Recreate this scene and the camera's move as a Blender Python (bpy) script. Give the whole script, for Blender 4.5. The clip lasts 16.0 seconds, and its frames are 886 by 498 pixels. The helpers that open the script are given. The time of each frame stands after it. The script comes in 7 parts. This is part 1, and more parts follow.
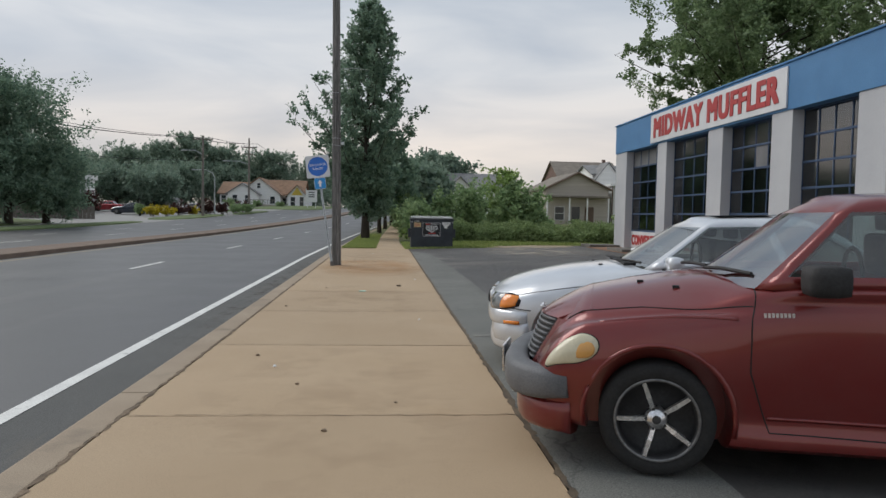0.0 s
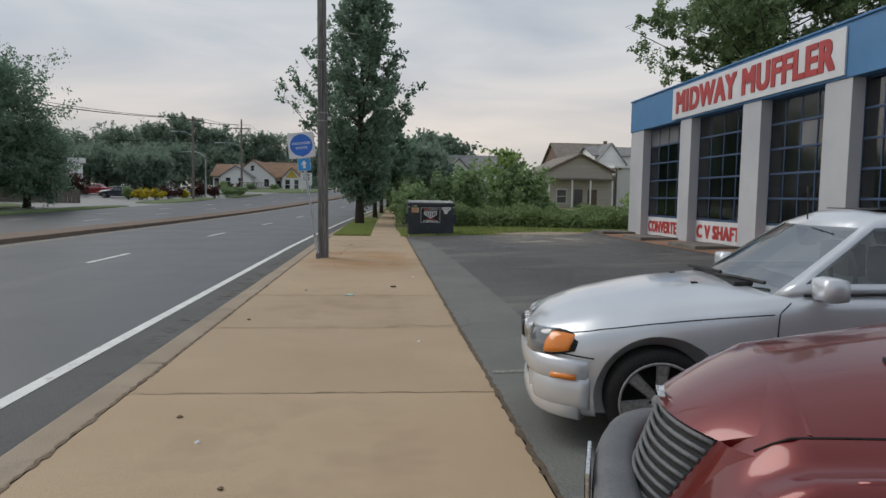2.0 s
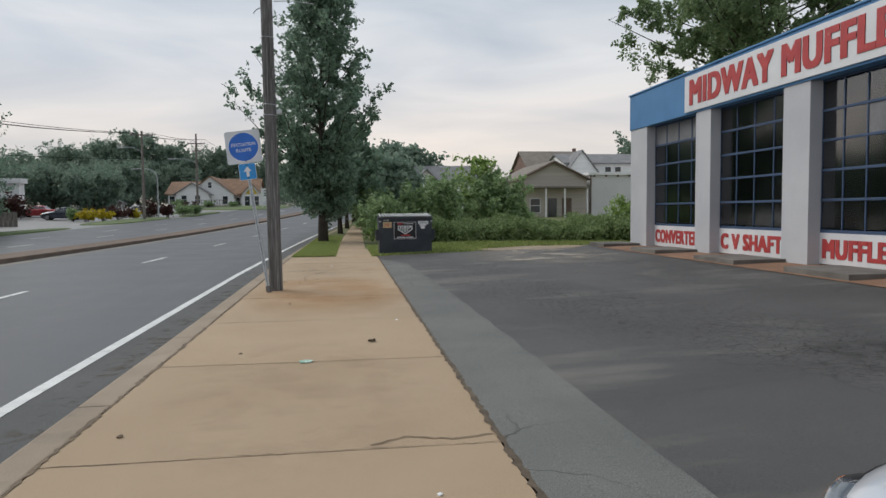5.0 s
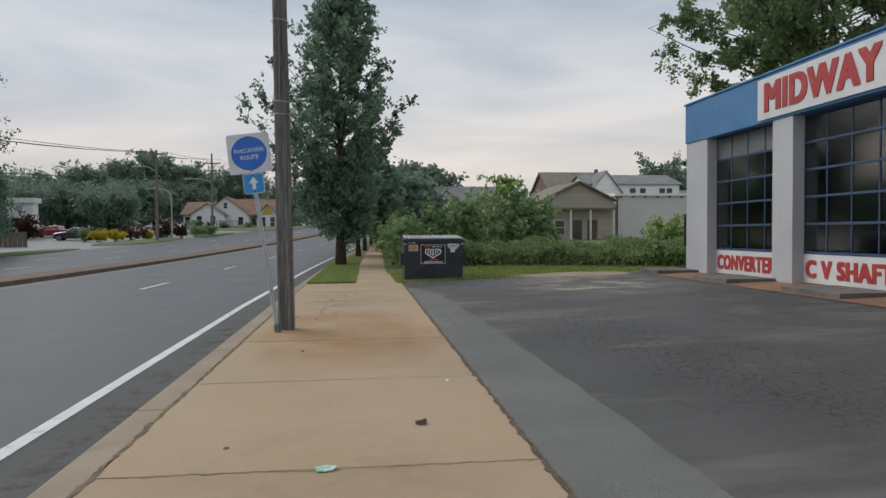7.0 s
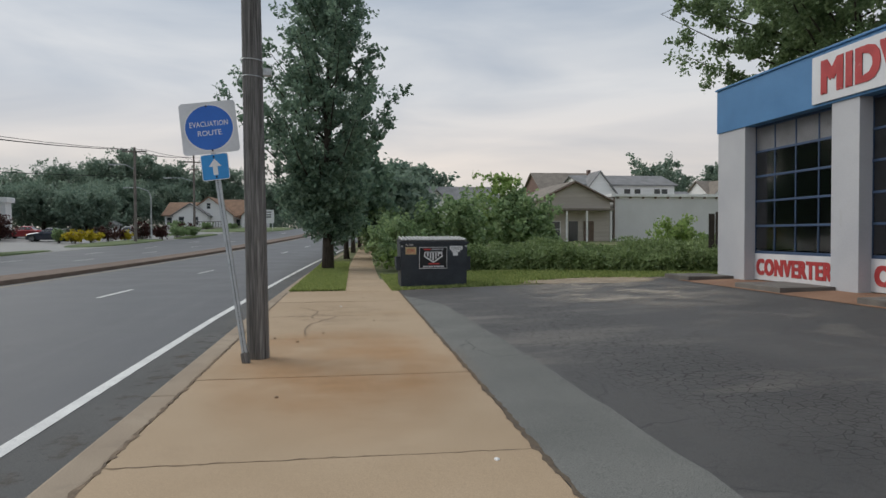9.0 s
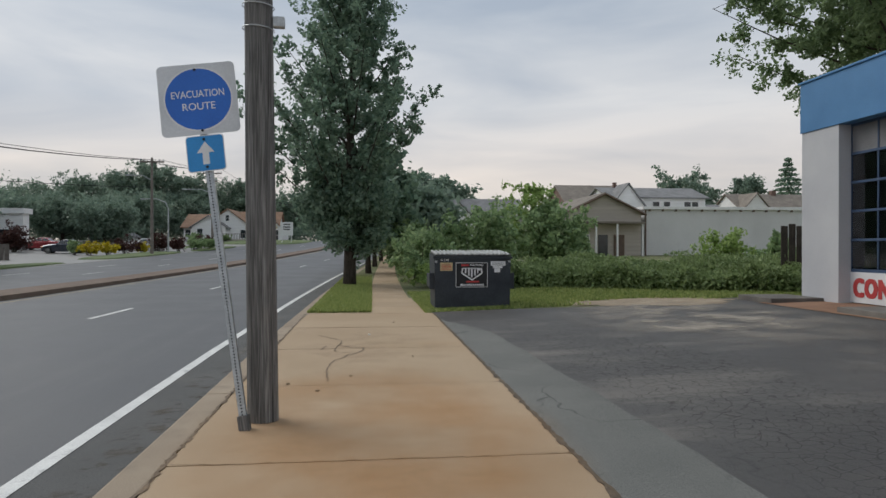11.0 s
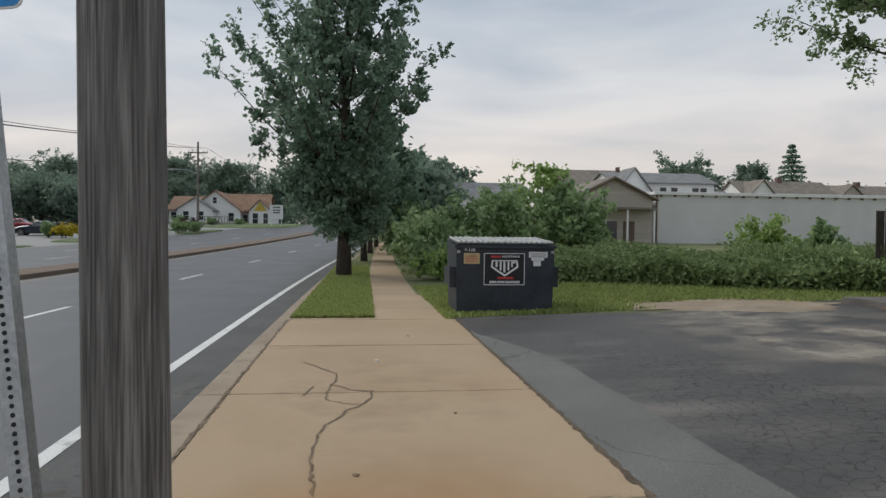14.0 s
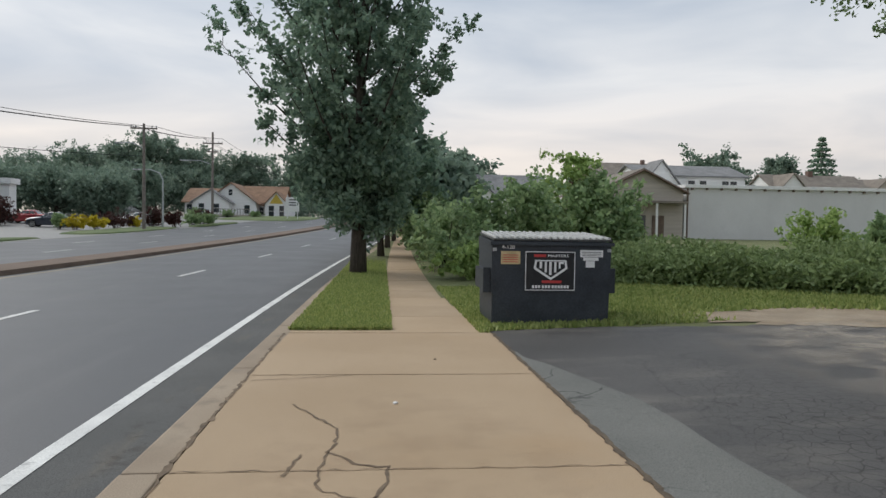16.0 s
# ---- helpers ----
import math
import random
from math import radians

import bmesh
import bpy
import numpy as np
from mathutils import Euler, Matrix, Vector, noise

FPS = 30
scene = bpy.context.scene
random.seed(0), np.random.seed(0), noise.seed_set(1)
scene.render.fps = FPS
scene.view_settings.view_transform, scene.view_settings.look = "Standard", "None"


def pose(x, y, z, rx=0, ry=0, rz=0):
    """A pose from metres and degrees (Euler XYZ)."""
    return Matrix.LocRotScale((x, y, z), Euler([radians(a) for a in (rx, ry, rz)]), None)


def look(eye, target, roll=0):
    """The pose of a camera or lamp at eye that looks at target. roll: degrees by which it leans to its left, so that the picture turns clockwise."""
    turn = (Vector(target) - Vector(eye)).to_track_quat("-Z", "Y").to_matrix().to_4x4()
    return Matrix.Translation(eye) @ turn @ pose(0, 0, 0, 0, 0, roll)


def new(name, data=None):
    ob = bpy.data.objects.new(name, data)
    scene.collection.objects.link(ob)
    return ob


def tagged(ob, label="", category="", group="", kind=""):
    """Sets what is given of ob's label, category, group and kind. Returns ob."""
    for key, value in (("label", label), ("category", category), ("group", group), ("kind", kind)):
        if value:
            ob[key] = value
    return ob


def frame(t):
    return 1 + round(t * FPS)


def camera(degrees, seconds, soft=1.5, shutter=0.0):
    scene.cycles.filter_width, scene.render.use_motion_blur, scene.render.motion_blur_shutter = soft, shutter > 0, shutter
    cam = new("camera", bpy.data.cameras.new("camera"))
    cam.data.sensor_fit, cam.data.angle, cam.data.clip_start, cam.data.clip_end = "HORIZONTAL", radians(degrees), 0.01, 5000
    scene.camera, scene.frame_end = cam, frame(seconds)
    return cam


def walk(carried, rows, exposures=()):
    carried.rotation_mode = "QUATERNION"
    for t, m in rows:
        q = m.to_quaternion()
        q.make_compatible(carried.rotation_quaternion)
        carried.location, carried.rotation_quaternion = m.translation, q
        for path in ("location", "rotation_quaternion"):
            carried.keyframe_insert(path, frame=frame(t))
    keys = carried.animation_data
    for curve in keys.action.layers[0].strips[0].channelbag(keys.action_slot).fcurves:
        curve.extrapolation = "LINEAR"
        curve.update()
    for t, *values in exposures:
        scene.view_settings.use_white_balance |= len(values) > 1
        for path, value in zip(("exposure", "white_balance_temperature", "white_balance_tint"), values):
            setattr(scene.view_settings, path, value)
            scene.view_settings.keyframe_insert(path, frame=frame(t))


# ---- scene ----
cam = camera(66.0, 16.0)
PATH = [
    (0, (0.047, -0.757, 1.494), (0.217, 1.233, 1.395), 1.1),
    (0.5, (0.021, -0.188, 1.509), (0.212, 1.8, 1.392), 1.9),
    (1, (0.058, 0.504, 1.493), (0.197, 2.495, 1.366), 1.7),
    (1.5, (0.057, 1.149, 1.484), (0.218, 3.137, 1.335), 1.6),
    (2, (0.144, 1.595, 1.565), (0.322, 3.582, 1.415), 1.0),
    (2.5, (0.142, 2.227, 1.571), (0.325, 4.214, 1.432), 0.5),
    (3, (0.091, 2.829, 1.525), (0.313, 4.812, 1.397), 0.4),
    (3.5, (0.159, 3.528, 1.591), (0.359, 5.514, 1.472), -0.1),
    (4, (0.198, 4.151, 1.518), (0.446, 6.13, 1.374), -0.4),
    (4.2, (0.183, 4.367, 1.523), (0.432, 6.347, 1.376), -0.5),
    (6.3, (-0.087, 6.963, 1.553), (0.245, 8.934, 1.511), -0.6),
    (6.5, (-0.101, 7.215, 1.537), (0.221, 9.189, 1.491), -0.7),
    (7, (-0.115, 7.903, 1.542), (0.119, 9.889, 1.493), -0.3),
    (7.5, (-0.173, 8.435, 1.604), (0.13, 10.408, 1.481), 0.8),
    (8, (-0.164, 9.126, 1.588), (0.161, 11.096, 1.475), 0.7),
    (8.5, (-0.174, 9.914, 1.53), (0.115, 11.892, 1.473), -0.1),
    (9, (-0.221, 10.46, 1.513), (0.051, 12.441, 1.469), -0.2),
    (9.2, (-0.254, 10.705, 1.544), (0.005, 12.688, 1.528), 0.3),
    (11.3, (-0.427, 13.294, 1.516), (-0.228, 15.284, 1.511), -0.1),
    (11.5, (-0.404, 13.554, 1.54), (-0.229, 15.547, 1.531), 0.2),
    (12, (-0.452, 14.207, 1.529), (-0.253, 16.197, 1.504), 0.4),
    (12.5, (-0.472, 14.843, 1.51), (-0.265, 16.832, 1.483), 0.6),
    (13, (-0.534, 15.476, 1.533), (-0.33, 17.465, 1.504), 0.8),
    (13.5, (-0.585, 16.066, 1.526), (-0.369, 18.054, 1.481), 0.5),
    (14, (-0.611, 16.756, 1.518), (-0.368, 18.741, 1.471), 0.6),
    (14.5, (-0.642, 17.335, 1.549), (-0.422, 19.322, 1.496), 0.3),
    (15, (-0.593, 17.919, 1.539), (-0.424, 19.911, 1.486), 0.4),
    (15.5, (-0.603, 18.481, 1.528), (-0.407, 20.471, 1.467), 1.2),
    (16, (-0.569, 19.044, 1.51), (-0.376, 21.034, 1.444), 0.9),
]
EXPOSURES = [(0, 0.18), (0.5, 0.22), (1, 0.17), (1.5, 0.28), (2, 0.04), (2.5, 0.06), (3, 0.2), (3.5, 0.1), (4, 0.25), (6.5, 0.16), (7, 0.12), (7.5, 0.22), (8, 0.22), (8.5, 0.1), (9, 0.12), (11.5, 0.12), (12.5, 0.16), (13, 0.18), (13.5, 0.2), (14, 0.14), (14.5, 0.13), (15, 0.28), (15.5, 0.42), (16, 0.32)]
walk(cam, [(t, look(eye, target, roll)) for t, eye, target, roll in PATH], EXPOSURES)

# ---- world and light ----
world = bpy.data.worlds.new("overcast_sky")
scene.world = world
world.use_nodes = True


def build_sky():
    nt = world.node_tree
    nt.nodes.clear()
    out = nt.nodes.new("ShaderNodeOutputWorld")
    sky = nt.nodes.new("ShaderNodeTexSky")
    sky.sky_type = 'NISHITA'
    sky.sun_disc = False
    sky.sun_elevation = radians(42.5)
    sky.sun_rotation = radians(-54)
    clear = nt.nodes.new("ShaderNodeBackground")
    clear.inputs[1].default_value = 0.10
    nt.links.new(sky.outputs[0], clear.inputs[0])
    co = nt.nodes.new("ShaderNodeTexCoord")
    sep = nt.nodes.new("ShaderNodeSeparateXYZ")
    nt.links.new(co.outputs["Generated"], sep.inputs[0])
    grad = nt.nodes.new("ShaderNodeValToRGB")
    cr = grad.color_ramp
    cr.elements[0].position, cr.elements[0].color = 0.0, (0.80, 0.725, 0.665, 1)
    cr.elements[1].position, cr.elements[1].color = 0.95, (0.58, 0.635, 0.70, 1)
    for p, c in ((0.10, (0.82, 0.75, 0.70, 1)), (0.20, (0.72, 0.73, 0.745, 1)), (0.36, (0.57, 0.63, 0.695, 1))):
        e = cr.elements.new(p)
        e.color = c
    nt.links.new(sep.outputs[2], grad.inputs[0])
    mp = nt.nodes.new("ShaderNodeMapping")
    mp.inputs["Scale"].default_value = (1.0, 1.0, 4.5)
    mp.inputs["Rotation"].default_value = (0.0, 0.1, 0.5)
    nt.links.new(co.outputs["Generated"], mp.inputs[0])
    n = nt.nodes.new("ShaderNodeTexNoise")
    n.inputs["Scale"].default_value = 2.3
    n.inputs["Detail"].default_value = 5.0
    n.inputs["Roughness"].default_value = 0.5
    n.inputs["Distortion"].default_value = 0.4
    nt.links.new(mp.outputs[0], n.inputs["Vector"])
    band = nt.nodes.new("ShaderNodeValToRGB")
    band.color_ramp.elements[0].position, band.color_ramp.elements[0].color = 0.34, (0.74, 0.78, 0.84, 1)
    band.color_ramp.elements[1].position, band.color_ramp.elements[1].color = 0.62, (1.08, 1.06, 1.04, 1)
    nt.links.new(n.outputs[0], band.inputs[0])
    mul = nt.nodes.new("ShaderNodeMix")
    mul.data_type, mul.blend_type = 'RGBA', 'MULTIPLY'
    mul.inputs[0].default_value = 1.0
    nt.links.new(grad.outputs[0], mul.inputs[6])
    nt.links.new(band.outputs[0], mul.inputs[7])
    cover = nt.nodes.new("ShaderNodeBackground")
    cover.inputs[1].default_value = 0.89
    nt.links.new(mul.outputs[2], cover.inputs[0])
    mix = nt.nodes.new("ShaderNodeMixShader")
    mix.inputs[0].default_value = 0.9
    nt.links.new(clear.outputs[0], mix.inputs[1])
    nt.links.new(cover.outputs[0], mix.inputs[2])
    nt.links.new(mix.outputs[0], out.inputs[0])


build_sky()
sun = new("sun", bpy.data.lights.new("sun", 'SUN'))
sun.data.energy, sun.data.angle, sun.data.color = 1.5, radians(40), (1.0, 0.96, 0.9)
sun.matrix_world = look((-30, 22, 34), (0, 0, 0))


# ---- materials ----
def surface(name, c1, c2, scale=3.0, rough=0.8, bump=0.2, metal=0.0, coat=0.0, fine=60.0, fine_amount=0.25, stretch=(1, 1, 1), rough_var=0.1, spec=0.5, detail=6.0):
    """A two-scale noise material: broad stains between c1 and c2, fine grain and relief on top."""
    m = bpy.data.materials.new(name)
    m.use_nodes = True
    nt = m.node_tree
    b = nt.nodes["Principled BSDF"]
    co = nt.nodes.new("ShaderNodeTexCoord")
    mp = nt.nodes.new("ShaderNodeMapping")
    mp.inputs["Scale"].default_value = stretch
    nt.links.new(co.outputs["Object"], mp.inputs[0])
    n1 = nt.nodes.new("ShaderNodeTexNoise")
    n1.inputs["Scale"].default_value, n1.inputs["Detail"].default_value = scale, detail
    n2 = nt.nodes.new("ShaderNodeTexNoise")
    n2.inputs["Scale"].default_value, n2.inputs["Detail"].default_value = fine, 3.0
    for n in (n1, n2):
        nt.links.new(mp.outputs[0], n.inputs["Vector"])
    r = nt.nodes.new("ShaderNodeValToRGB")
    r.color_ramp.elements[0].position, r.color_ramp.elements[0].color = 0.32, (*c1, 1)
    r.color_ramp.elements[1].position, r.color_ramp.elements[1].color = 0.68, (*c2, 1)
    nt.links.new(n1.outputs[0], r.inputs[0])
    grain = nt.nodes.new("ShaderNodeMapRange")
    grain.inputs["From Min"].default_value, grain.inputs["From Max"].default_value = 0.3, 0.7
    grain.inputs["To Min"].default_value, grain.inputs["To Max"].default_value = 1 - fine_amount, 1 + fine_amount
    nt.links.new(n2.outputs[0], grain.inputs[0])
    mul = nt.nodes.new("ShaderNodeVectorMath")
    mul.operation = 'SCALE'
    nt.links.new(r.outputs[0], mul.inputs[0])
    nt.links.new(grain.outputs[0], mul.inputs["Scale"])
    nt.links.new(mul.outputs[0], b.inputs["Base Color"])
    rr = nt.nodes.new("ShaderNodeMapRange")
    rr.inputs["To Min"].default_value, rr.inputs["To Max"].default_value = max(0.02, rough - rough_var), min(1, rough + rough_var)
    nt.links.new(n1.outputs[0], rr.inputs[0])
    nt.links.new(rr.outputs[0], b.inputs["Roughness"])
    b.inputs["Metallic"].default_value = metal
    b.inputs["Specular IOR Level"].default_value = spec
    b.inputs["Coat Weight"].default_value = coat
    b.inputs["Coat Roughness"].default_value = 0.06
    if bump:
        bp = nt.nodes.new("ShaderNodeBump")
        bp.inputs["Strength"].default_value, bp.inputs["Distance"].default_value = bump, 0.01
        nt.links.new(n2.outputs[0], bp.inputs["Height"])
        nt.links.new(bp.outputs[0], b.inputs["Normal"])
    return m


def overlay(m, color, kind, scale, lo, hi, amount=1.0, region=None, stretch=(1, 1, 1)):
    """Lays stains ('noise') or cracks ('crack') of a colour over a surface() material. region: another noise (scale, lo, hi) that gates them."""
    nt = m.node_tree
    b = nt.nodes["Principled BSDF"]
    src = b.inputs["Base Color"].links[0].from_socket
    co = nt.nodes.new("ShaderNodeTexCoord")
    mp = nt.nodes.new("ShaderNodeMapping")
    mp.inputs["Scale"].default_value = stretch
    nt.links.new(co.outputs["Object"], mp.inputs[0])
    if kind == 'crack':
        w = nt.nodes.new("ShaderNodeTexNoise")
        w.inputs["Scale"].default_value, w.inputs["Detail"].default_value = scale * 1.7, 4
        nt.links.new(mp.outputs[0], w.inputs["Vector"])
        add = nt.nodes.new("ShaderNodeMix")
        add.data_type, add.blend_type = 'RGBA', 'LINEAR_LIGHT'
        add.inputs[0].default_value = 0.28 / scale
        nt.links.new(mp.outputs[0], add.inputs[6])
        nt.links.new(w.outputs["Color"], add.inputs[7])
        t = nt.nodes.new("ShaderNodeTexVoronoi")
        t.feature = 'DISTANCE_TO_EDGE'
        t.inputs["Scale"].default_value = scale
        nt.links.new(add.outputs[2], t.inputs["Vector"])
        val = t.outputs["Distance"]
    else:
        t = nt.nodes.new("ShaderNodeTexNoise")
        t.inputs["Scale"].default_value, t.inputs["Detail"].default_value = scale, 6
        t.inputs["Roughness"].default_value = 0.6
        nt.links.new(mp.outputs[0], t.inputs["Vector"])
        val = t.outputs[0]
    mr = nt.nodes.new("ShaderNodeMapRange")
    mr.inputs["From Min"].default_value, mr.inputs["From Max"].default_value = lo, hi
    mr.inputs["To Min"].default_value, mr.inputs["To Max"].default_value = (amount, 0) if kind == 'crack' else (0, amount)
    nt.links.new(val, mr.inputs[0])
    fac = mr.outputs[0]
    if region:
        g = nt.nodes.new("ShaderNodeTexNoise")
        g.inputs["Scale"].default_value, g.inputs["Detail"].default_value = region[0], 3
        nt.links.new(co.outputs["Object"], g.inputs["Vector"])
        gr = nt.nodes.new("ShaderNodeMapRange")
        gr.inputs["From Min"].default_value, gr.inputs["From Max"].default_value = region[1], region[2]
        nt.links.new(g.outputs[0], gr.inputs[0])
        mm = nt.nodes.new("ShaderNodeMath")
        mm.operation = 'MULTIPLY'
        nt.links.new(fac, mm.inputs[0])
        nt.links.new(gr.outputs[0], mm.inputs[1])
        fac = mm.outputs[0]
    mix = nt.nodes.new("ShaderNodeMix")
    mix.data_type = 'RGBA'
    nt.links.new(fac, mix.inputs[0])
    nt.links.new(src, mix.inputs[6])
    mix.inputs[7].default_value = (*color, 1)
    nt.links.new(mix.outputs[2], b.inputs["Base Color"])
    return m


def per_piece(m, amount=0.12):
    """Varies a material a little from object to object."""
    nt = m.node_tree
    b = nt.nodes["Principled BSDF"]
    src = b.inputs["Base Color"].links[0].from_socket
    oi = nt.nodes.new("ShaderNodeObjectInfo")
    mr = nt.nodes.new("ShaderNodeMapRange")
    mr.inputs["To Min"].default_value, mr.inputs["To Max"].default_value = 1 - amount, 1 + amount
    nt.links.new(oi.outputs["Random"], mr.inputs[0])
    v = nt.nodes.new("ShaderNodeVectorMath")
    v.operation = 'SCALE'
    nt.links.new(src, v.inputs[0])
    nt.links.new(mr.outputs[0], v.inputs["Scale"])
    nt.links.new(v.outputs[0], b.inputs["Base Color"])
    return m


def leafy(name, c1, c2, rough=0.55, through_light=0.25):
    """Foliage: colour varies leaf by leaf, with a little light through the blade."""
    m = bpy.data.materials.new(name)
    m.use_nodes = True
    nt = m.node_tree
    b = nt.nodes["Principled BSDF"]
    out = nt.nodes["Material Output"]
    g = nt.nodes.new("ShaderNodeNewGeometry")
    r = nt.nodes.new("ShaderNodeValToRGB")
    r.color_ramp.elements[0].color, r.color_ramp.elements[1].color = (*c1, 1), (*c2, 1)
    nt.links.new(g.outputs["Random Per Island"], r.inputs[0])
    nt.links.new(r.outputs[0], b.inputs["Base Color"])
    b.inputs["Roughness"].default_value = rough
    b.inputs["Specular IOR Level"].default_value = 0.3
    tr = nt.nodes.new("ShaderNodeBsdfTranslucent")
    nt.links.new(r.outputs[0], tr.inputs[0])
    mx = nt.nodes.new("ShaderNodeMixShader")
    mx.inputs[0].default_value = through_light
    nt.links.new(b.outputs[0], mx.inputs[1])
    nt.links.new(tr.outputs[0], mx.inputs[2])
    nt.links.new(mx.outputs[0], out.inputs[0])
    return m


def glassy(name, tint, clear=0.5, rough=0.03, ior=1.55):
    """Thin window glass: a clear tinted share and a mirror share by Fresnel."""
    m = bpy.data.materials.new(name)
    m.use_nodes = True
    nt = m.node_tree
    nt.nodes.remove(nt.nodes["Principled BSDF"])
    out = nt.nodes["Material Output"]
    t = nt.nodes.new("ShaderNodeBsdfTransparent")
    t.inputs[0].default_value = (*[c * clear for c in tint], 1)
    gl = nt.nodes.new("ShaderNodeBsdfGlossy")
    gl.inputs["Roughness"].default_value = rough
    fr = nt.nodes.new("ShaderNodeFresnel")
    fr.inputs[0].default_value = ior
    mx = nt.nodes.new("ShaderNodeMixShader")
    nt.links.new(fr.outputs[0], mx.inputs[0])
    nt.links.new(t.outputs[0], mx.inputs[1])
    nt.links.new(gl.outputs[0], mx.inputs[2])
    nt.links.new(mx.outputs[0], out.inputs[0])
    return m


def decal(name, color, amount, scale, lo, hi, kind='noise', rough=0.9):
    """A stain or a field of cracks that fades out towards its rim; the rest of it is clear."""
    m = bpy.data.materials.new(name)
    m.use_nodes = True
    nt = m.node_tree
    b = nt.nodes["Principled BSDF"]
    b.inputs["Base Color"].default_value = (*color, 1)
    b.inputs["Roughness"].default_value = rough
    out = nt.nodes["Material Output"]
    co = nt.nodes.new("ShaderNodeTexCoord")
    if kind == 'crack':
        t = nt.nodes.new("ShaderNodeTexVoronoi")
        t.feature = 'DISTANCE_TO_EDGE'
        w = nt.nodes.new("ShaderNodeTexNoise")
        w.inputs["Scale"].default_value, w.inputs["Detail"].default_value = scale * 1.5, 4
        nt.links.new(co.outputs["Object"], w.inputs["Vector"])
        add = nt.nodes.new("ShaderNodeMix")
        add.data_type, add.blend_type = 'RGBA', 'LINEAR_LIGHT'
        add.inputs[0].default_value = 0.25 / scale
        nt.links.new(co.outputs["Object"], add.inputs[6])
        nt.links.new(w.outputs["Color"], add.inputs[7])
        nt.links.new(add.outputs[2], t.inputs["Vector"])
        val = t.outputs["Distance"]
    else:
        t = nt.nodes.new("ShaderNodeTexNoise")
        t.inputs["Detail"].default_value = 7
        t.inputs["Roughness"].default_value = 0.62
        nt.links.new(co.outputs["Object"], t.inputs["Vector"])
        val = t.outputs[0]
    t.inputs["Scale"].default_value = scale
    mr = nt.nodes.new("ShaderNodeMapRange")
    mr.inputs["From Min"].default_value, mr.inputs["From Max"].default_value = lo, hi
    mr.inputs["To Min"].default_value, mr.inputs["To Max"].default_value = (amount, 0) if kind == 'crack' else (0, amount)
    nt.links.new(val, mr.inputs[0])
    uv = nt.nodes.new("ShaderNodeMapping")
    uv.inputs["Location"].default_value = (-1, -1, 0)
    uv.inputs["Scale"].default_value = (2, 2, 0)
    nt.links.new(co.outputs["UV"], uv.inputs[0])
    gr = nt.nodes.new("ShaderNodeTexGradient")
    gr.gradient_type = 'SPHERICAL'
    nt.links.new(uv.outputs[0], gr.inputs[0])
    g2 = nt.nodes.new("ShaderNodeMapRange")
    g2.inputs["From Max"].default_value = 0.45
    nt.links.new(gr.outputs[1], g2.inputs[0])
    mm = nt.nodes.new("ShaderNodeMath")
    mm.operation = 'MULTIPLY'
    nt.links.new(mr.outputs[0], mm.inputs[0])
    nt.links.new(g2.outputs[0], mm.inputs[1])
    tr = nt.nodes.new("ShaderNodeBsdfTransparent")
    mx = nt.nodes.new("ShaderNodeMixShader")
    nt.links.new(mm.outputs[0], mx.inputs[0])
    nt.links.new(tr.outputs[0], mx.inputs[1])
    nt.links.new(b.outputs[0], mx.inputs[2])
    nt.links.new(mx.outputs[0], out.inputs[0])
    return m


M_ROAD = overlay(overlay(surface("road_asphalt", (0.049, 0.051, 0.055), (0.069, 0.071, 0.0745), 0.5, 0.45, 0.12, fine=90, fine_amount=0.3), (0.0296, 0.0296, 0.03108), 'crack', 0.16, 0.0, 0.004, 0.55, (0.05, 0.5, 0.6)),
                 (0.111, 0.1095, 0.1073), 'noise', 0.6, 0.55, 0.75, 0.5, stretch=(1.6, 0.06, 1))
M_LOT = overlay(overlay(overlay(surface("lot_asphalt", (0.054, 0.0515, 0.049), (0.086, 0.082, 0.0775), 0.45, 0.68, 0.5, fine=110, fine_amount=0.4), (0.014, 0.014, 0.014), 'crack', 4.2, 0.0, 0.05, 0.55, (0.20, 0.52, 0.62)),
                (0.017, 0.017, 0.017), 'crack', 0.45, 0.0, 0.008, 0.6, (0.2, 0.42, 0.5)), (0.20, 0.182, 0.158), 'noise', 0.5, 0.53, 0.72, 0.8, stretch=(0.45, 1.4, 1))
M_STRIP = overlay(surface("strip_asphalt", (0.125, 0.128, 0.117), (0.172, 0.173, 0.158), 0.8, 0.9, 0.5, fine=120, fine_amount=0.4), (0.0222, 0.0222, 0.0222), 'crack', 0.7, 0.0, 0.010, 0.8, (0.3, 0.5, 0.6))
M_GUTTER = overlay(surface("gutter_asphalt", (0.078, 0.08, 0.078), (0.108, 0.108, 0.105), 0.9, 0.9, 0.4, fine=110, fine_amount=0.35), (0.1924, 0.1554, 0.111), 'noise', 1.1, 0.60, 0.80, 0.5, stretch=(2, 0.4, 1))
M_SLAB = per_piece(overlay(overlay(surface("pavement_concrete", (0.368, 0.266, 0.164), (0.42, 0.313, 0.204), 0.7, 0.85, 0.12, fine=140, fine_amount=0.16), (0.27, 0.19, 0.122), 'noise', 1.6, 0.6, 0.8, 0.3),
                   (0.38, 0.235, 0.11), 'noise', 0.33, 0.58, 0.77, 0.4), 0.05)
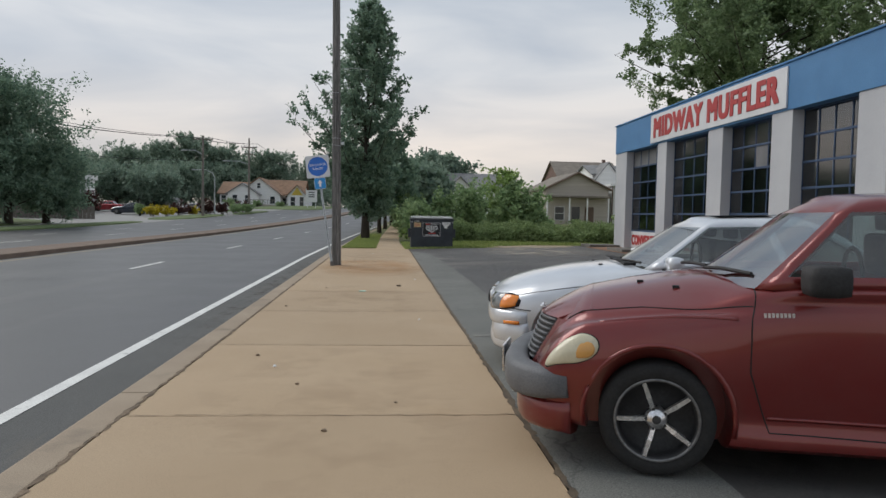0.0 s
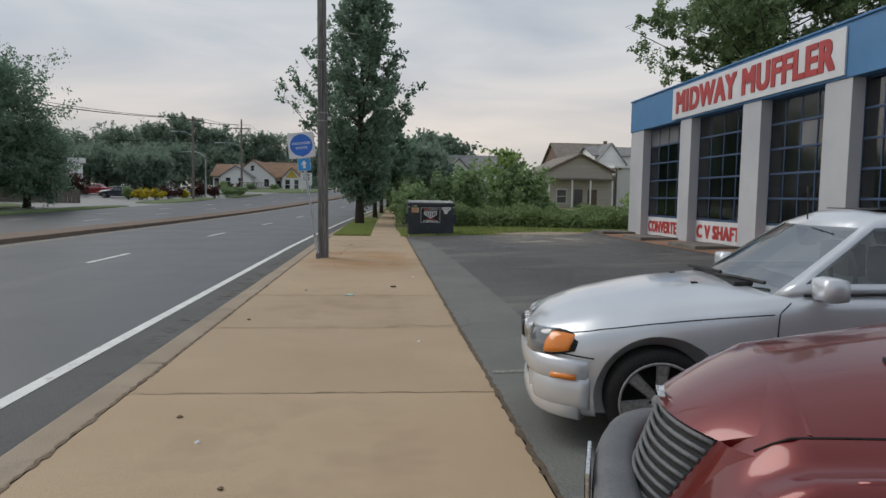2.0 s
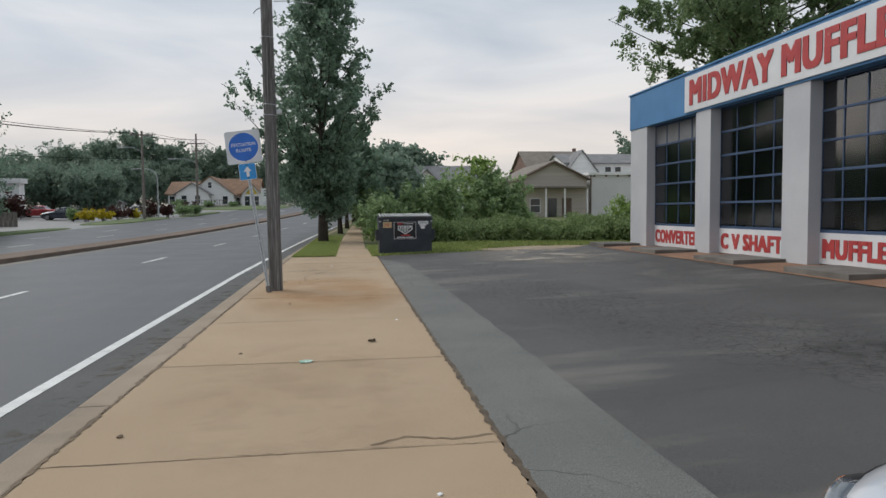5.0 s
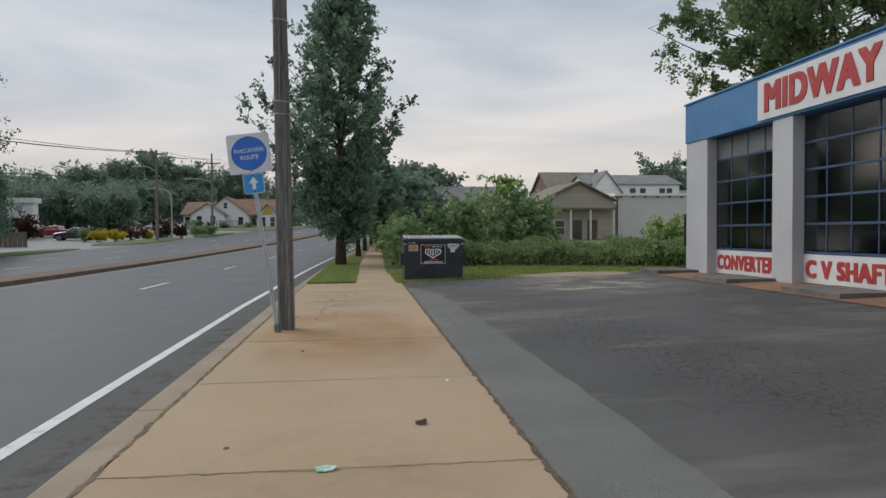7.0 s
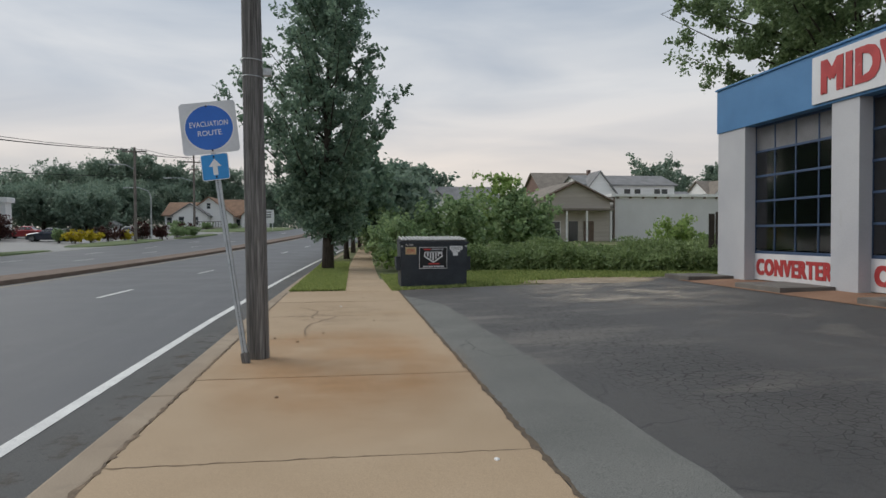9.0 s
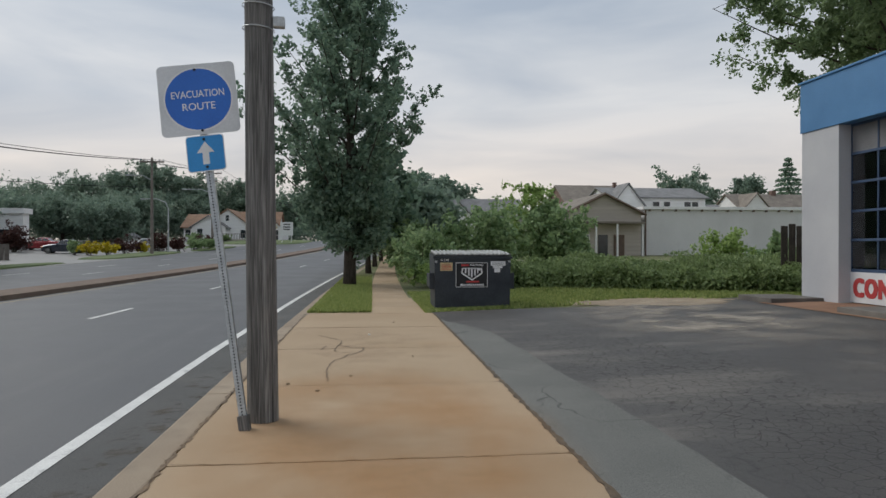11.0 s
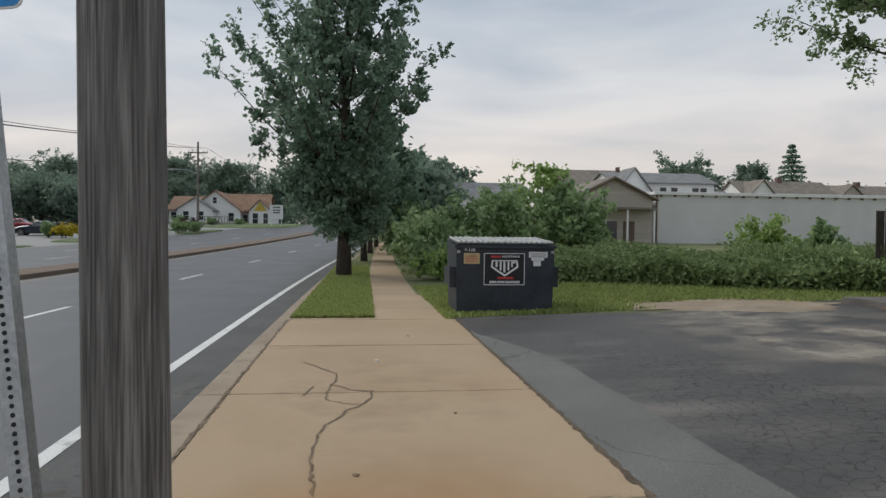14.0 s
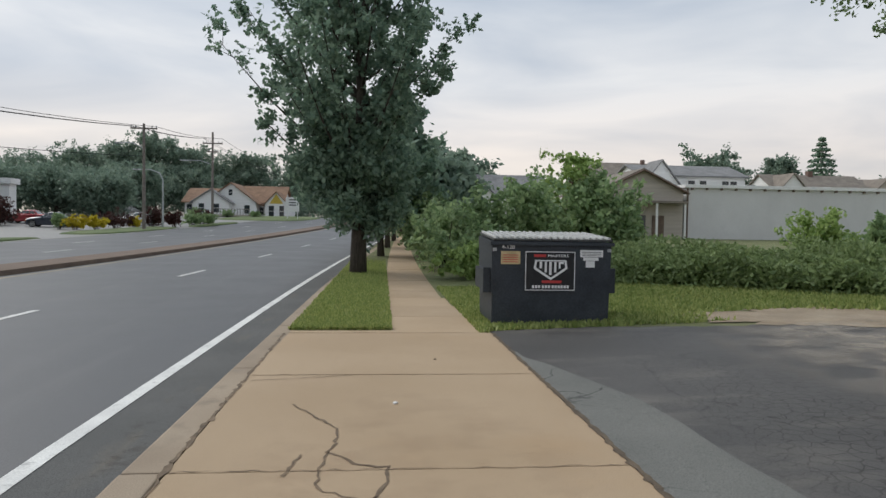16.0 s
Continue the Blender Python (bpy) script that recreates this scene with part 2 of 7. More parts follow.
M_KERB = per_piece(overlay(surface("kerb_concrete", (0.2736, 0.2128, 0.152), (0.3496, 0.2812, 0.2052), 1.2, 0.88, 0.2, fine=120, fine_amount=0.22), (0.1216, 0.1026, 0.0836), 'noise', 2.2, 0.55, 0.8, 0.6), 0.06)
M_JOINT = surface("joint_dirt", (0.075, 0.056, 0.038), (0.14, 0.105, 0.07), 6, 0.95, 0.3)
M_CRACK = surface("crack_dirt", (0.10, 0.072, 0.048), (0.22, 0.16, 0.105), 9, 0.95, 0.3)
M_PAINT = overlay(surface("road_paint", (0.60, 0.60, 0.58), (0.74, 0.74, 0.71), 2.5, 0.7, 0.1, fine=70, fine_amount=0.12), (0.18, 0.18, 0.18), 'noise', 7, 0.58, 0.75, 0.7)
M_MEDIAN = overlay(surface("median_brick", (0.145, 0.1, 0.073), (0.205, 0.148, 0.112), 1.5, 0.9, 0.3, fine=30, fine_amount=0.3), (0.08, 0.06, 0.044), 'noise', 3, 0.5, 0.75, 0.6)
M_GROUND = overlay(surface("grass_ground", (0.11, 0.13, 0.045), (0.17, 0.175, 0.075), 0.8, 0.95, 0.6, fine=40, fine_amount=0.4), (0.22, 0.17, 0.10), 'noise', 0.5, 0.60, 0.8, 0.6)
M_DIRT = surface("bare_dirt", (0.27, 0.205, 0.135), (0.40, 0.325, 0.235), 1.4, 0.95, 0.6, fine=50, fine_amount=0.25)
M_LEAF_DARK = leafy("leaf_dark", (0.13, 0.212, 0.158), (0.295, 0.4, 0.285), 0.5, 0.48)
M_LEAF_MID = leafy("leaf_mid", (0.18, 0.28, 0.135), (0.39, 0.5, 0.255), 0.5, 0.42)
# distance haze is put into this leaf colour: lifted, bluer, lower in contrast
M_LEAF_HAZED = leafy("leaf_hazed", (0.15, 0.225, 0.175), (0.29, 0.37, 0.28), 0.5, 0.45)
M_LEAF_MAPLE = leafy("leaf_maple", (0.135, 0.205, 0.1), (0.29, 0.38, 0.195), 0.5, 0.42)
M_LEAF_LIGHT = leafy("leaf_light", (0.1943, 0.299, 0.0897), (0.4186, 0.5382, 0.1943), 0.5, 0.4)
M_LEAF_HEDGE = leafy("leaf_hedge", (0.145, 0.21, 0.085), (0.32, 0.405, 0.175), 0.5, 0.42)
M_LEAF_RED = leafy("leaf_red", (0.05, 0.02, 0.02), (0.10, 0.045, 0.035))
M_LEAF_YELLOW = leafy("leaf_yellow", (0.45, 0.36, 0.02), (0.72, 0.6, 0.05))
M_GRASS = leafy("grass_blades", (0.19, 0.265, 0.07), (0.42, 0.455, 0.165), 0.5, 0.35)
M_BARK = surface("tree_bark", (0.035, 0.027, 0.022), (0.085, 0.07, 0.055), 4, 0.95, 0.8, fine=25, fine_amount=0.4, stretch=(4, 4, 0.7))
M_POLE = overlay(surface("weathered_pole", (0.102, 0.098, 0.093), (0.222, 0.215, 0.205), 8, 0.92, 1.0, fine=42, fine_amount=0.55, stretch=(2.6, 2.6, 0.07)), (0.022, 0.019, 0.017), 'noise', 16, 0.54, 0.66, 0.75, stretch=(2.4, 2.4, 0.05))
M_POLE_FAR = surface("far_pole", (0.16, 0.14, 0.12), (0.24, 0.21, 0.19), 3, 0.9, 0.2)
M_GALV = surface("galvanised_steel", (0.36, 0.38, 0.39), (0.5, 0.52, 0.53), 12, 0.5, 0.1, metal=0.6, fine=60, fine_amount=0.15)
M_BLACK = surface("black_rubber", (0.012, 0.012, 0.013), (0.025, 0.025, 0.026), 12, 0.75, 0.2)
M_TYRE = surface("tyre_rubber", (0.011, 0.011, 0.0115), (0.02, 0.0195, 0.019), 9, 0.85, 0.25)
M_WHITE_WALL = overlay(surface("white_painted_wall", (0.43, 0.438, 0.465), (0.50, 0.508, 0.525), 0.8, 0.75, 0.25, fine=45, fine_amount=0.05), (0.2782, 0.2628, 0.2396), 'noise', 1.3, 0.66, 0.86, 0.5, stretch=(1, 1, 0.5))
M_BLUE = overlay(surface("blue_fascia_paint", (0.055, 0.175, 0.36), (0.075, 0.215, 0.42), 1.2, 0.55, 0.1, fine=40, fine_amount=0.06), (0.12, 0.22, 0.34), 'noise', 2.2, 0.6, 0.85, 0.35)
M_SIGN_WHITE = surface("sign_white", (0.5984, 0.6072, 0.6248), (0.6864, 0.6952, 0.704), 1.5, 0.5, 0.05, fine_amount=0.05)
M_RED_LETTER = overlay(surface("red_letters", (0.36, 0.032, 0.034), (0.45, 0.05, 0.05), 3, 0.55, 0.1, fine_amount=0.1), (0.68, 0.35, 0.28), 'noise', 5, 0.62, 0.8, 0.5)
M_DOOR_BLUE = surface("blue_door_rail", (0.03, 0.058, 0.12), (0.042, 0.08, 0.155), 2, 0.55, 0.1)
M_SHOP_GLASS = glassy("shop_glass", (0.8, 0.88, 0.95), 0.7, 0.1, 2.4)
M_FROST = surface("frosted_pane", (0.13, 0.13, 0.135), (0.2, 0.2, 0.21), 2, 0.35, 0.05)
M_DARK_IN = surface("dark_interior", (0.1, 0.1, 0.105), (0.16, 0.16, 0.165), 0.8, 0.9, 0.1)
M_CONCRETE = surface("grey_concrete", (0.208, 0.2, 0.188), (0.296, 0.284, 0.264), 1.5, 0.9, 0.3, fine=80)
M_PAD = surface("dark_pad_concrete", (0.11, 0.10, 0.09), (0.19, 0.175, 0.155), 2.0, 0.92, 0.4, fine=60)
M_FAR_LOT = overlay(surface("pale_far_asphalt", (0.17, 0.167, 0.16), (0.24, 0.235, 0.222), 0.3, 0.5, 0.15, fine=40, fine_amount=0.25), (0.07, 0.07, 0.07), 'noise', 0.4, 0.6, 0.75, 0.5)
M_FAR_GRASS = surface("far_grass", (0.07, 0.11, 0.035), (0.13, 0.165, 0.06), 0.6, 0.95, 0.5, fine=30, fine_amount=0.35)
M_APRON = overlay(surface("brown_apron", (0.20, 0.105, 0.058), (0.29, 0.165, 0.10), 1.5, 0.9, 0.4, fine=60, fine_amount=0.3), (0.08, 0.07, 0.06), 'noise', 2, 0.55, 0.75, 0.6)
M_BIN = overlay(surface("bin_dark_paint", (0.018, 0.024, 0.032), (0.038, 0.046, 0.056), 2.5, 0.55, 0.25, fine=35, fine_amount=0.25), (0.075, 0.055, 0.04), 'noise', 4, 0.64, 0.8, 0.6)
M_LID = surface("grey_plastic_lid", (0.05, 0.055, 0.055), (0.085, 0.09, 0.09), 4, 0.6, 0.1)
M_RIB = surface("pale_lid_rib", (0.42, 0.43, 0.42), (0.52, 0.53, 0.52), 4, 0.6, 0.1)
M_SIGN_BLUE = surface("sign_blue", (0.015, 0.12, 0.50), (0.02, 0.15, 0.58), 3, 0.4, 0.0, fine_amount=0.05)
M_SIGN_CYAN = surface("sign_light_blue", (0.02, 0.25, 0.60), (0.03, 0.30, 0.68), 3, 0.4, 0.0, fine_amount=0.05)
M_SIGN_GREY = surface("sign_back_grey", (0.60, 0.61, 0.62), (0.70, 0.71, 0.72), 3, 0.45, 0.0, fine_amount=0.05)
M_WHITE = surface("plain_white", (0.72, 0.72, 0.71), (0.8, 0.8, 0.79), 3, 0.5, 0.0, fine_amount=0.04)
M_RED = surface("plain_red", (0.45, 0.03, 0.03), (0.55, 0.05, 0.05), 3, 0.5, 0.0, fine_amount=0.05)
M_YELLOWED = surface("yellowed_label", (0.42, 0.33, 0.17), (0.6, 0.48, 0.26), 8, 0.6, 0.0)


# ---- mesh helpers ----
def mesh_from(name, verts, faces, mat, smooth=False):
    me = bpy.data.meshes.new(name)
    me.from_pydata([tuple(v) for v in verts], [], faces)
    me.validate()
    me.materials.append(mat)
    if smooth:
        for p in me.polygons:
            p.use_smooth = True
    me.update()
    return me


def obj(name, verts, faces, mat, parent=None, smooth=False, label=""):
    ob = new(name, mesh_from(name, verts, faces, mat, smooth))
    if parent is not None:
        ob.parent = parent
    if label:
        ob["label"] = label
    return ob


def part(name, bm, mat, parent=None, label="", smooth=False):
    me = bpy.data.meshes.new(name)
    bm.to_mesh(me)
    bm.free()
    me.materials.append(mat)
    if smooth:
        for p in me.polygons:
            p.use_smooth = True
    ob = new(name, me)
    if parent is not None:
        ob.parent = parent
    if label:
        ob["label"] = label
    return ob


def box_bm(x0, y0, z0, x1, y1, z1, bevel=0.0, bm=None, m=None):
    bm = bm or bmesh.new()
    r = bmesh.ops.create_cube(bm, size=1.0)
    bmesh.ops.scale(bm, vec=(x1 - x0, y1 - y0, z1 - z0), verts=r["verts"])
    bmesh.ops.translate(bm, vec=((x0 + x1) / 2, (y0 + y1) / 2, (z0 + z1) / 2), verts=r["verts"])
    if bevel:
        edges = list({e for v in r["verts"] for e in v.link_edges})
        g = bmesh.ops.bevel(bm, geom=edges, offset=bevel, segments=2, profile=0.7, affect='EDGES')
    if m is not None:
        bmesh.ops.transform(bm, matrix=m, verts=bm.verts)
    return bm


def box(name, x0, y0, z0, x1, y1, z1, mat, parent=None, bevel=0.0, label=""):
    return part(name, box_bm(x0, y0, z0, x1, y1, z1, bevel), mat, parent, label)


def thing(name, m, label, category, group=""):
    ob = new(name)
    ob.matrix_world = m
    return tagged(ob, label, category, group)


def tube_bm(points, radius, seg=8, bm=None, cap=True):
    """A round bar through points; radius is one number or one a point."""
    bm = bm or bmesh.new()
    pts = [Vector(p) for p in points]
    rs = radius if isinstance(radius, (list, tuple)) else [radius] * len(pts)
    rings = []
    for i, p in enumerate(pts):
        d = (pts[min(i + 1, len(pts) - 1)] - pts[max(i - 1, 0)]).normalized()
        a = d.cross(Vector((0, 0, 1)) if abs(d.z) < 0.9 else Vector((1, 0, 0))).normalized()
        b = d.cross(a)
        rings.append([bm.verts.new(p + rs[i] * (math.cos(2 * math.pi * k / seg) * a + math.sin(2 * math.pi * k / seg) * b)) for k in range(seg)])
    for r0, r1 in zip(rings, rings[1:]):
        for k in range(seg):
            bm.faces.new((r0[k], r0[(k + 1) % seg], r1[(k + 1) % seg], r1[k]))
    if cap:
        bm.faces.new(rings[0][::-1])
        bm.faces.new(rings[-1])
    return bm


def lathe_bm(profile, seg=32, bm=None, m=None):
    """Turns (radius, depth) pairs round the y axis."""
    bm = bm or bmesh.new()
    rings = []
    for r, d in profile:
        rings.append([bm.verts.new((r * math.cos(2 * math.pi * k / seg), d, r * math.sin(2 * math.pi * k / seg))) for k in range(seg)])
    for r0, r1 in zip(rings, rings[1:]):
        for k in range(seg):
            bm.faces.new((r0[k], r0[(k + 1) % seg], r1[(k + 1) % seg], r1[k]))
    if m is not None:
        bmesh.ops.transform(bm, matrix=m, verts=bm.verts)
    return bm


def sheet(name, xs, ys, zfun, mat, kind="structure", label="", category="", xfun=None):
    """A ground sheet over a grid of xs and ys; xfun may bend it sideways along y."""
    verts = [((xfun(x, y) if xfun else x), y, zfun(x, y)) for y in ys for x in xs]
    n = len(xs)
    faces = [(j * n + i, j * n + i + 1, (j + 1) * n + i + 1, (j + 1) * n + i) for j in range(len(ys) - 1) for i in range(n - 1)]
    return tagged(obj(name, verts, faces, mat), label, category, "", kind)


def lettering(name, text, width, height, m, mat, parent=None, depth=0.012, bold=0.02):
    """Writing as a mesh of its own, fitted to width and height with its lower left corner at m. bold: how far the strokes are widened, in letter heights."""
    cu = bpy.data.curves.new(name, 'FONT')
    cu.body, cu.size, cu.extrude = text, 1.0, 0.02
    cu.resolution_u = 3
    cu.space_character = 1.0 + 1.6 * bold
    tmp = new(name + "_tmp", cu)
    dg = bpy.context.evaluated_depsgraph_get()
    src = bpy.data.meshes.new_from_object(tmp.evaluated_get(dg))
    bpy.data.objects.remove(tmp)
    bm = bmesh.new()
    steps = [(0, 0)] if bold <= 0 else [(-bold, -bold * 0.5), (-bold, bold * 0.5), (bold, -bold * 0.5), (bold, bold * 0.5), (0, 0), (-bold, 0), (bold, 0)]
    for i, (dx, dy) in enumerate(steps):
        before = set(bm.verts)
        bm.from_mesh(src)
        bmesh.ops.translate(bm, vec=(dx, dy, 0.0012 * i), verts=[v for v in bm.verts if v not in before])
    bm.to_mesh(src)
    bm.free()
    xs = [v.co.x for v in src.vertices]
    ys = [v.co.y for v in src.vertices]
    sx, sy = width / (max(xs) - min(xs)), height / (max(ys) - min(ys))
    src.transform(m @ Matrix.Diagonal((sx, sy, depth / 0.04, 1)) @ Matrix.Translation((-min(xs), -min(ys), 0.02)))
    src.materials.clear()
    src.materials.append(mat)
    src.name = name
    ob = new(name, src)
    if parent is not None:
        ob.parent = parent
    return ob


FACE_ROAD = Matrix(((0, 0, -1, 0), (-1, 0, 0, 0), (0, 1, 0, 0), (0, 0, 0, 1)))   # writing that looks towards -x
FACE_NEAR = Matrix(((1, 0, 0, 0), (0, 0, -1, 0), (0, 1, 0, 0), (0, 0, 0, 1)))    # writing that looks towards -y


def leaf_mesh(name, centers, size, mat, rng, flat=0.0, long=1.4, upright=False):
    """Many small pointed leaves, one four-cornered blade a centre, in one mesh."""
    n = len(centers)
    c = np.asarray(centers, dtype=float)
    a = rng.normal(size=(n, 3))
    if upright:
        a = a * 0.35 + np.array([0, 0, 1.0])
    a /= np.linalg.norm(a, axis=1)[:, None]
    b = rng.normal(size=(n, 3))
    if flat:
        b[:, 2] *= 1 - flat
    b -= (a * b).sum(1)[:, None] * a
    b /= np.linalg.norm(b, axis=1)[:, None] + 1e-9
    s = (size * rng.uniform(0.6, 1.35, n))[:, None]
    v = np.stack([c - a * s * long * 0.5, c + b * s * 0.42 - a * s * 0.1, c + a * s * long * 0.5, c - b * s * 0.42 - a * s * 0.1], axis=1).reshape(-1, 3)
    me = bpy.data.meshes.new(name)
    me.vertices.add(4 * n)
    me.vertices.foreach_set("co", v.ravel())
    me.loops.add(4 * n)
    me.loops.foreach_set("vertex_index", np.arange(4 * n, dtype=np.int32))
    me.polygons.add(n)
    me.polygons.foreach_set("loop_start", np.arange(0, 4 * n, 4, dtype=np.int32))
    me.materials.append(mat)
    me.update()
    me.validate()
    return me


# ---- ground, road and pavement ----
def bend(y):
    """How far the road and its edges have swung to the right at y."""
    return 0.0 if y < 24 else 0.016 * (y - 24) + 0.0011 * max(0.0, min(y, 130) - 32) ** 2


def rise(y):
    """How far the land has climbed at y."""
    return 0.00033 * (min(max(y, 35.0), 125.0) - 35.0) ** 2


def bent(x, y):
    return x + bend(y)


def lot_z(x, y=0.0):
    return 0.0 if x < 1.1 else min(0.27, 0.27 * (x - 1.1) / 8.7)


ROAD_Z = -0.12
YS = [-60, -30, -10] + list(range(0, 130, 4)) + [140, 160, 200, 260, 340]


def ground_z(x, y):
    return -0.32 + rise(y)


sheet("ground", [-3000, -800, -200, -60, -28, -2.6, -2.2, 3, 10, 14, 40, 200, 800, 3000], [-3000, -600, -100, -20, 0, 15, 28] + list(range(32, 132, 4)) + [160, 250, 800, 3000],
      ground_z, M_GROUND, label="wide ground of rough grass and soil", category="ground")
sheet("road", [-24.9, -20, -12, -8, -5, -2.9, -2.12], YS, lambda x, y: rise(y) + ROAD_Z, M_ROAD, label="worn grey asphalt road with two carriageways", category="road", xfun=bent)
sheet("gutter", [-2.78, -2.4, -2.1], YS, lambda x, y: rise(y) + ROAD_Z + 0.004, M_GUTTER, label="lighter dusty asphalt gutter along the kerb", category="gutter", xfun=bent)
sheet("edge_line", [-2.90, -2.76], YS, lambda x, y: rise(y) + ROAD_Z + 0.009, M_PAINT, label="solid white painted edge line", category="road marking", xfun=bent)
sheet("far_edge_line", [-11.25, -11.13], YS, lambda x, y: rise(y) + ROAD_Z + 0.006, surface("pale_yellow_paint", (0.36, 0.30, 0.2), (0.5, 0.42, 0.28), 3, 0.8), label="faded pale line beside the median", category="road marking", xfun=bent)
for k in range(-4, 14):
    y0 = 18.3 + 10.9 * k
    sheet("lane_dash", [-6.86, -6.73], [y0, y0 + 1.4, y0 + 2.75], lambda x, y: rise(y) + ROAD_Z + 0.006, M_PAINT, label="white painted lane dash", category="road marking", xfun=bent)["group"] = "lane dashes"
    sheet("lane_dash", [-17.3, -17.17], [y0 + 2, y0 + 3.4, y0 + 4.7], lambda x, y: rise(y) + ROAD_Z + 0.006, M_PAINT, label="white painted lane dash", category="road marking", xfun=bent)["group"] = "lane dashes"
    sheet("lane_dash", [-20.9, -20.77], [y0 + 1, y0 + 2.4, y0 + 3.7], lambda x, y: rise(y) + ROAD_Z + 0.006, M_PAINT, label="white painted lane dash", category="road marking", xfun=bent)["group"] = "lane dashes"


def median():
    """Raised strip between the carriageways, its kerb stones single pieces."""
    verts, faces = [], []
    ys = [-60, -20] + list(range(0, 130, 5)) + [160, 200, 260]
    prof = [(-11.62, ROAD_Z), (-11.66, ROAD_Z + 0.15), (-11.95, ROAD_Z + 0.17), (-12.9, ROAD_Z + 0.17), (-13.25, ROAD_Z + 0.15), (-13.3, ROAD_Z)]
    for y in ys:
        for x, z in prof:
            verts.append((bent(x, y), y, z + rise(y)))
    n = len(prof)
    for j in range(len(ys) - 1):
        for i in range(n - 1):
            faces.append((j * n + i + 1, j * n + i, (j + 1) * n + i, (j + 1) * n + i + 1))
    return tagged(obj("median", verts, faces, M_MEDIAN), "raised brown brick median strip between carriageways", "median", "", "structure")


median()


def pavement():
    """Concrete slabs between dirt joints, then the narrow path beyond the drive."""
    base = tagged(obj("pavement", [(-2.0, -20, -0.03), (1.12, -20, -0.03), (1.12, 28.84, -0.03), (-2.0, 28.84, -0.03)], [(0, 1, 2, 3)], M_JOINT),
                  "tan concrete pavement of large slabs with dirty joints", "pavement", "", "structure")
    rng = random.Random(4)
    y0s = [6.97 + 2.71 * k for k in range(-9, 9)]
    for y0 in y0s:
        bm = box_bm(-1.815, y0 + 0.003, -0.10, 1.07, y0 + 2.707, 0.0, 0.005)
        for v in bm.verts:
            if v.co.x > 1 and v.co.z > -0.02:
                v.co.x += rng.uniform(-0.012, 0.012)
            v.co.z += rng.uniform(-0.003, 0.003)
        part("slab", bm, M_SLAB, base)
    path = tagged(obj("path", [(-0.42, 28.87, -0.04), (0.95, 28.87, -0.04), (0.95, 40, -0.04), (-0.42, 40, -0.04)], [(0, 1, 2, 3)], M_JOINT),
                  "narrow concrete footpath between grass edges", "path", "", "structure")
    for k in range(48):
        y0 = 28.86 + 1.5 * k
        w = 1.0 - min(0.28, 0.1 * k)
        bm = box_bm(-0.42, y0 + 0.01, -0.10, w, y0 + 1.49, -0.002 + 0.01 * rng.random(), 0.01)
        for v in bm.verts:
            v.co.x += 0.5 * bend(v.co.y)
            v.co.z += rise(v.co.y)
        part("slab", bm, M_SLAB, path)
    kerb = tagged(obj("kerb", [(-2.12, -20, ROAD_Z - 0.05), (-1.83, -20, ROAD_Z - 0.05), (-1.83, 28, -0.04), (-2.12, 28, ROAD_Z - 0.05)], [(0, 1, 2, 3)], M_JOINT),
                  "low tan concrete kerb with open joints", "kerb", "", "structure")
    for k in range(48):
        y0 = -16.4 + 3.05 * k
        bm = box_bm(-2.09, y0 + 0.006, -0.25, -1.835, y0 + 3.044, 0.0, 0.022)
        for v in bm.verts:
            if v.co.x < -1.95 and v.co.z < -0.1:
                v.co.x -= 0.035
            v.co.x += bend(v.co.y) + rng.uniform(-0.004, 0.004)
            v.co.z += rise(v.co.y)
        part("kerbstone", bm, M_KERB, kerb)


def ribbon(name, pts, width, z, mat, rng, label, category, jag=0.5):
    """A thin wandering crack lying on a surface."""
    v, f = [], []
    fine = []
    for (x0, y0), (x1, y1) in zip(pts, pts[1:]):
        n = max(2, int(math.hypot(x1 - x0, y1 - y0) / 0.06))
        for i in range(n):
            t = i / n
            fine.append((x0 + (x1 - x0) * t + rng.uniform(-1, 1) * 0.014, y0 + (y1 - y0) * t + rng.uniform(-1, 1) * 0.02))
    fine.append(pts[-1])
    for i, (x, y) in enumerate(fine):
        a, b = fine[max(0, i - 1)], fine[min(len(fine) - 1, i + 1)]
        d = math.hypot(b[0] - a[0], b[1] - a[1]) or 1
        nx, ny = -(b[1] - a[1]) / d, (b[0] - a[0]) / d
        w = width * rng.uniform(1 - jag, 1 + jag) * 0.5
        v += [(x + nx * w, y + ny * w, z(x, y)), (x - nx * w, y - ny * w, z(x, y))]
    for i in range(len(fine) - 1):
        f.append((2 * i, 2 * i + 1, 2 * i + 3, 2 * i + 2))
    return tagged(obj(name, v, f, mat), label, category, "", "structure")


def flat0(x, y):
    return 0.0045


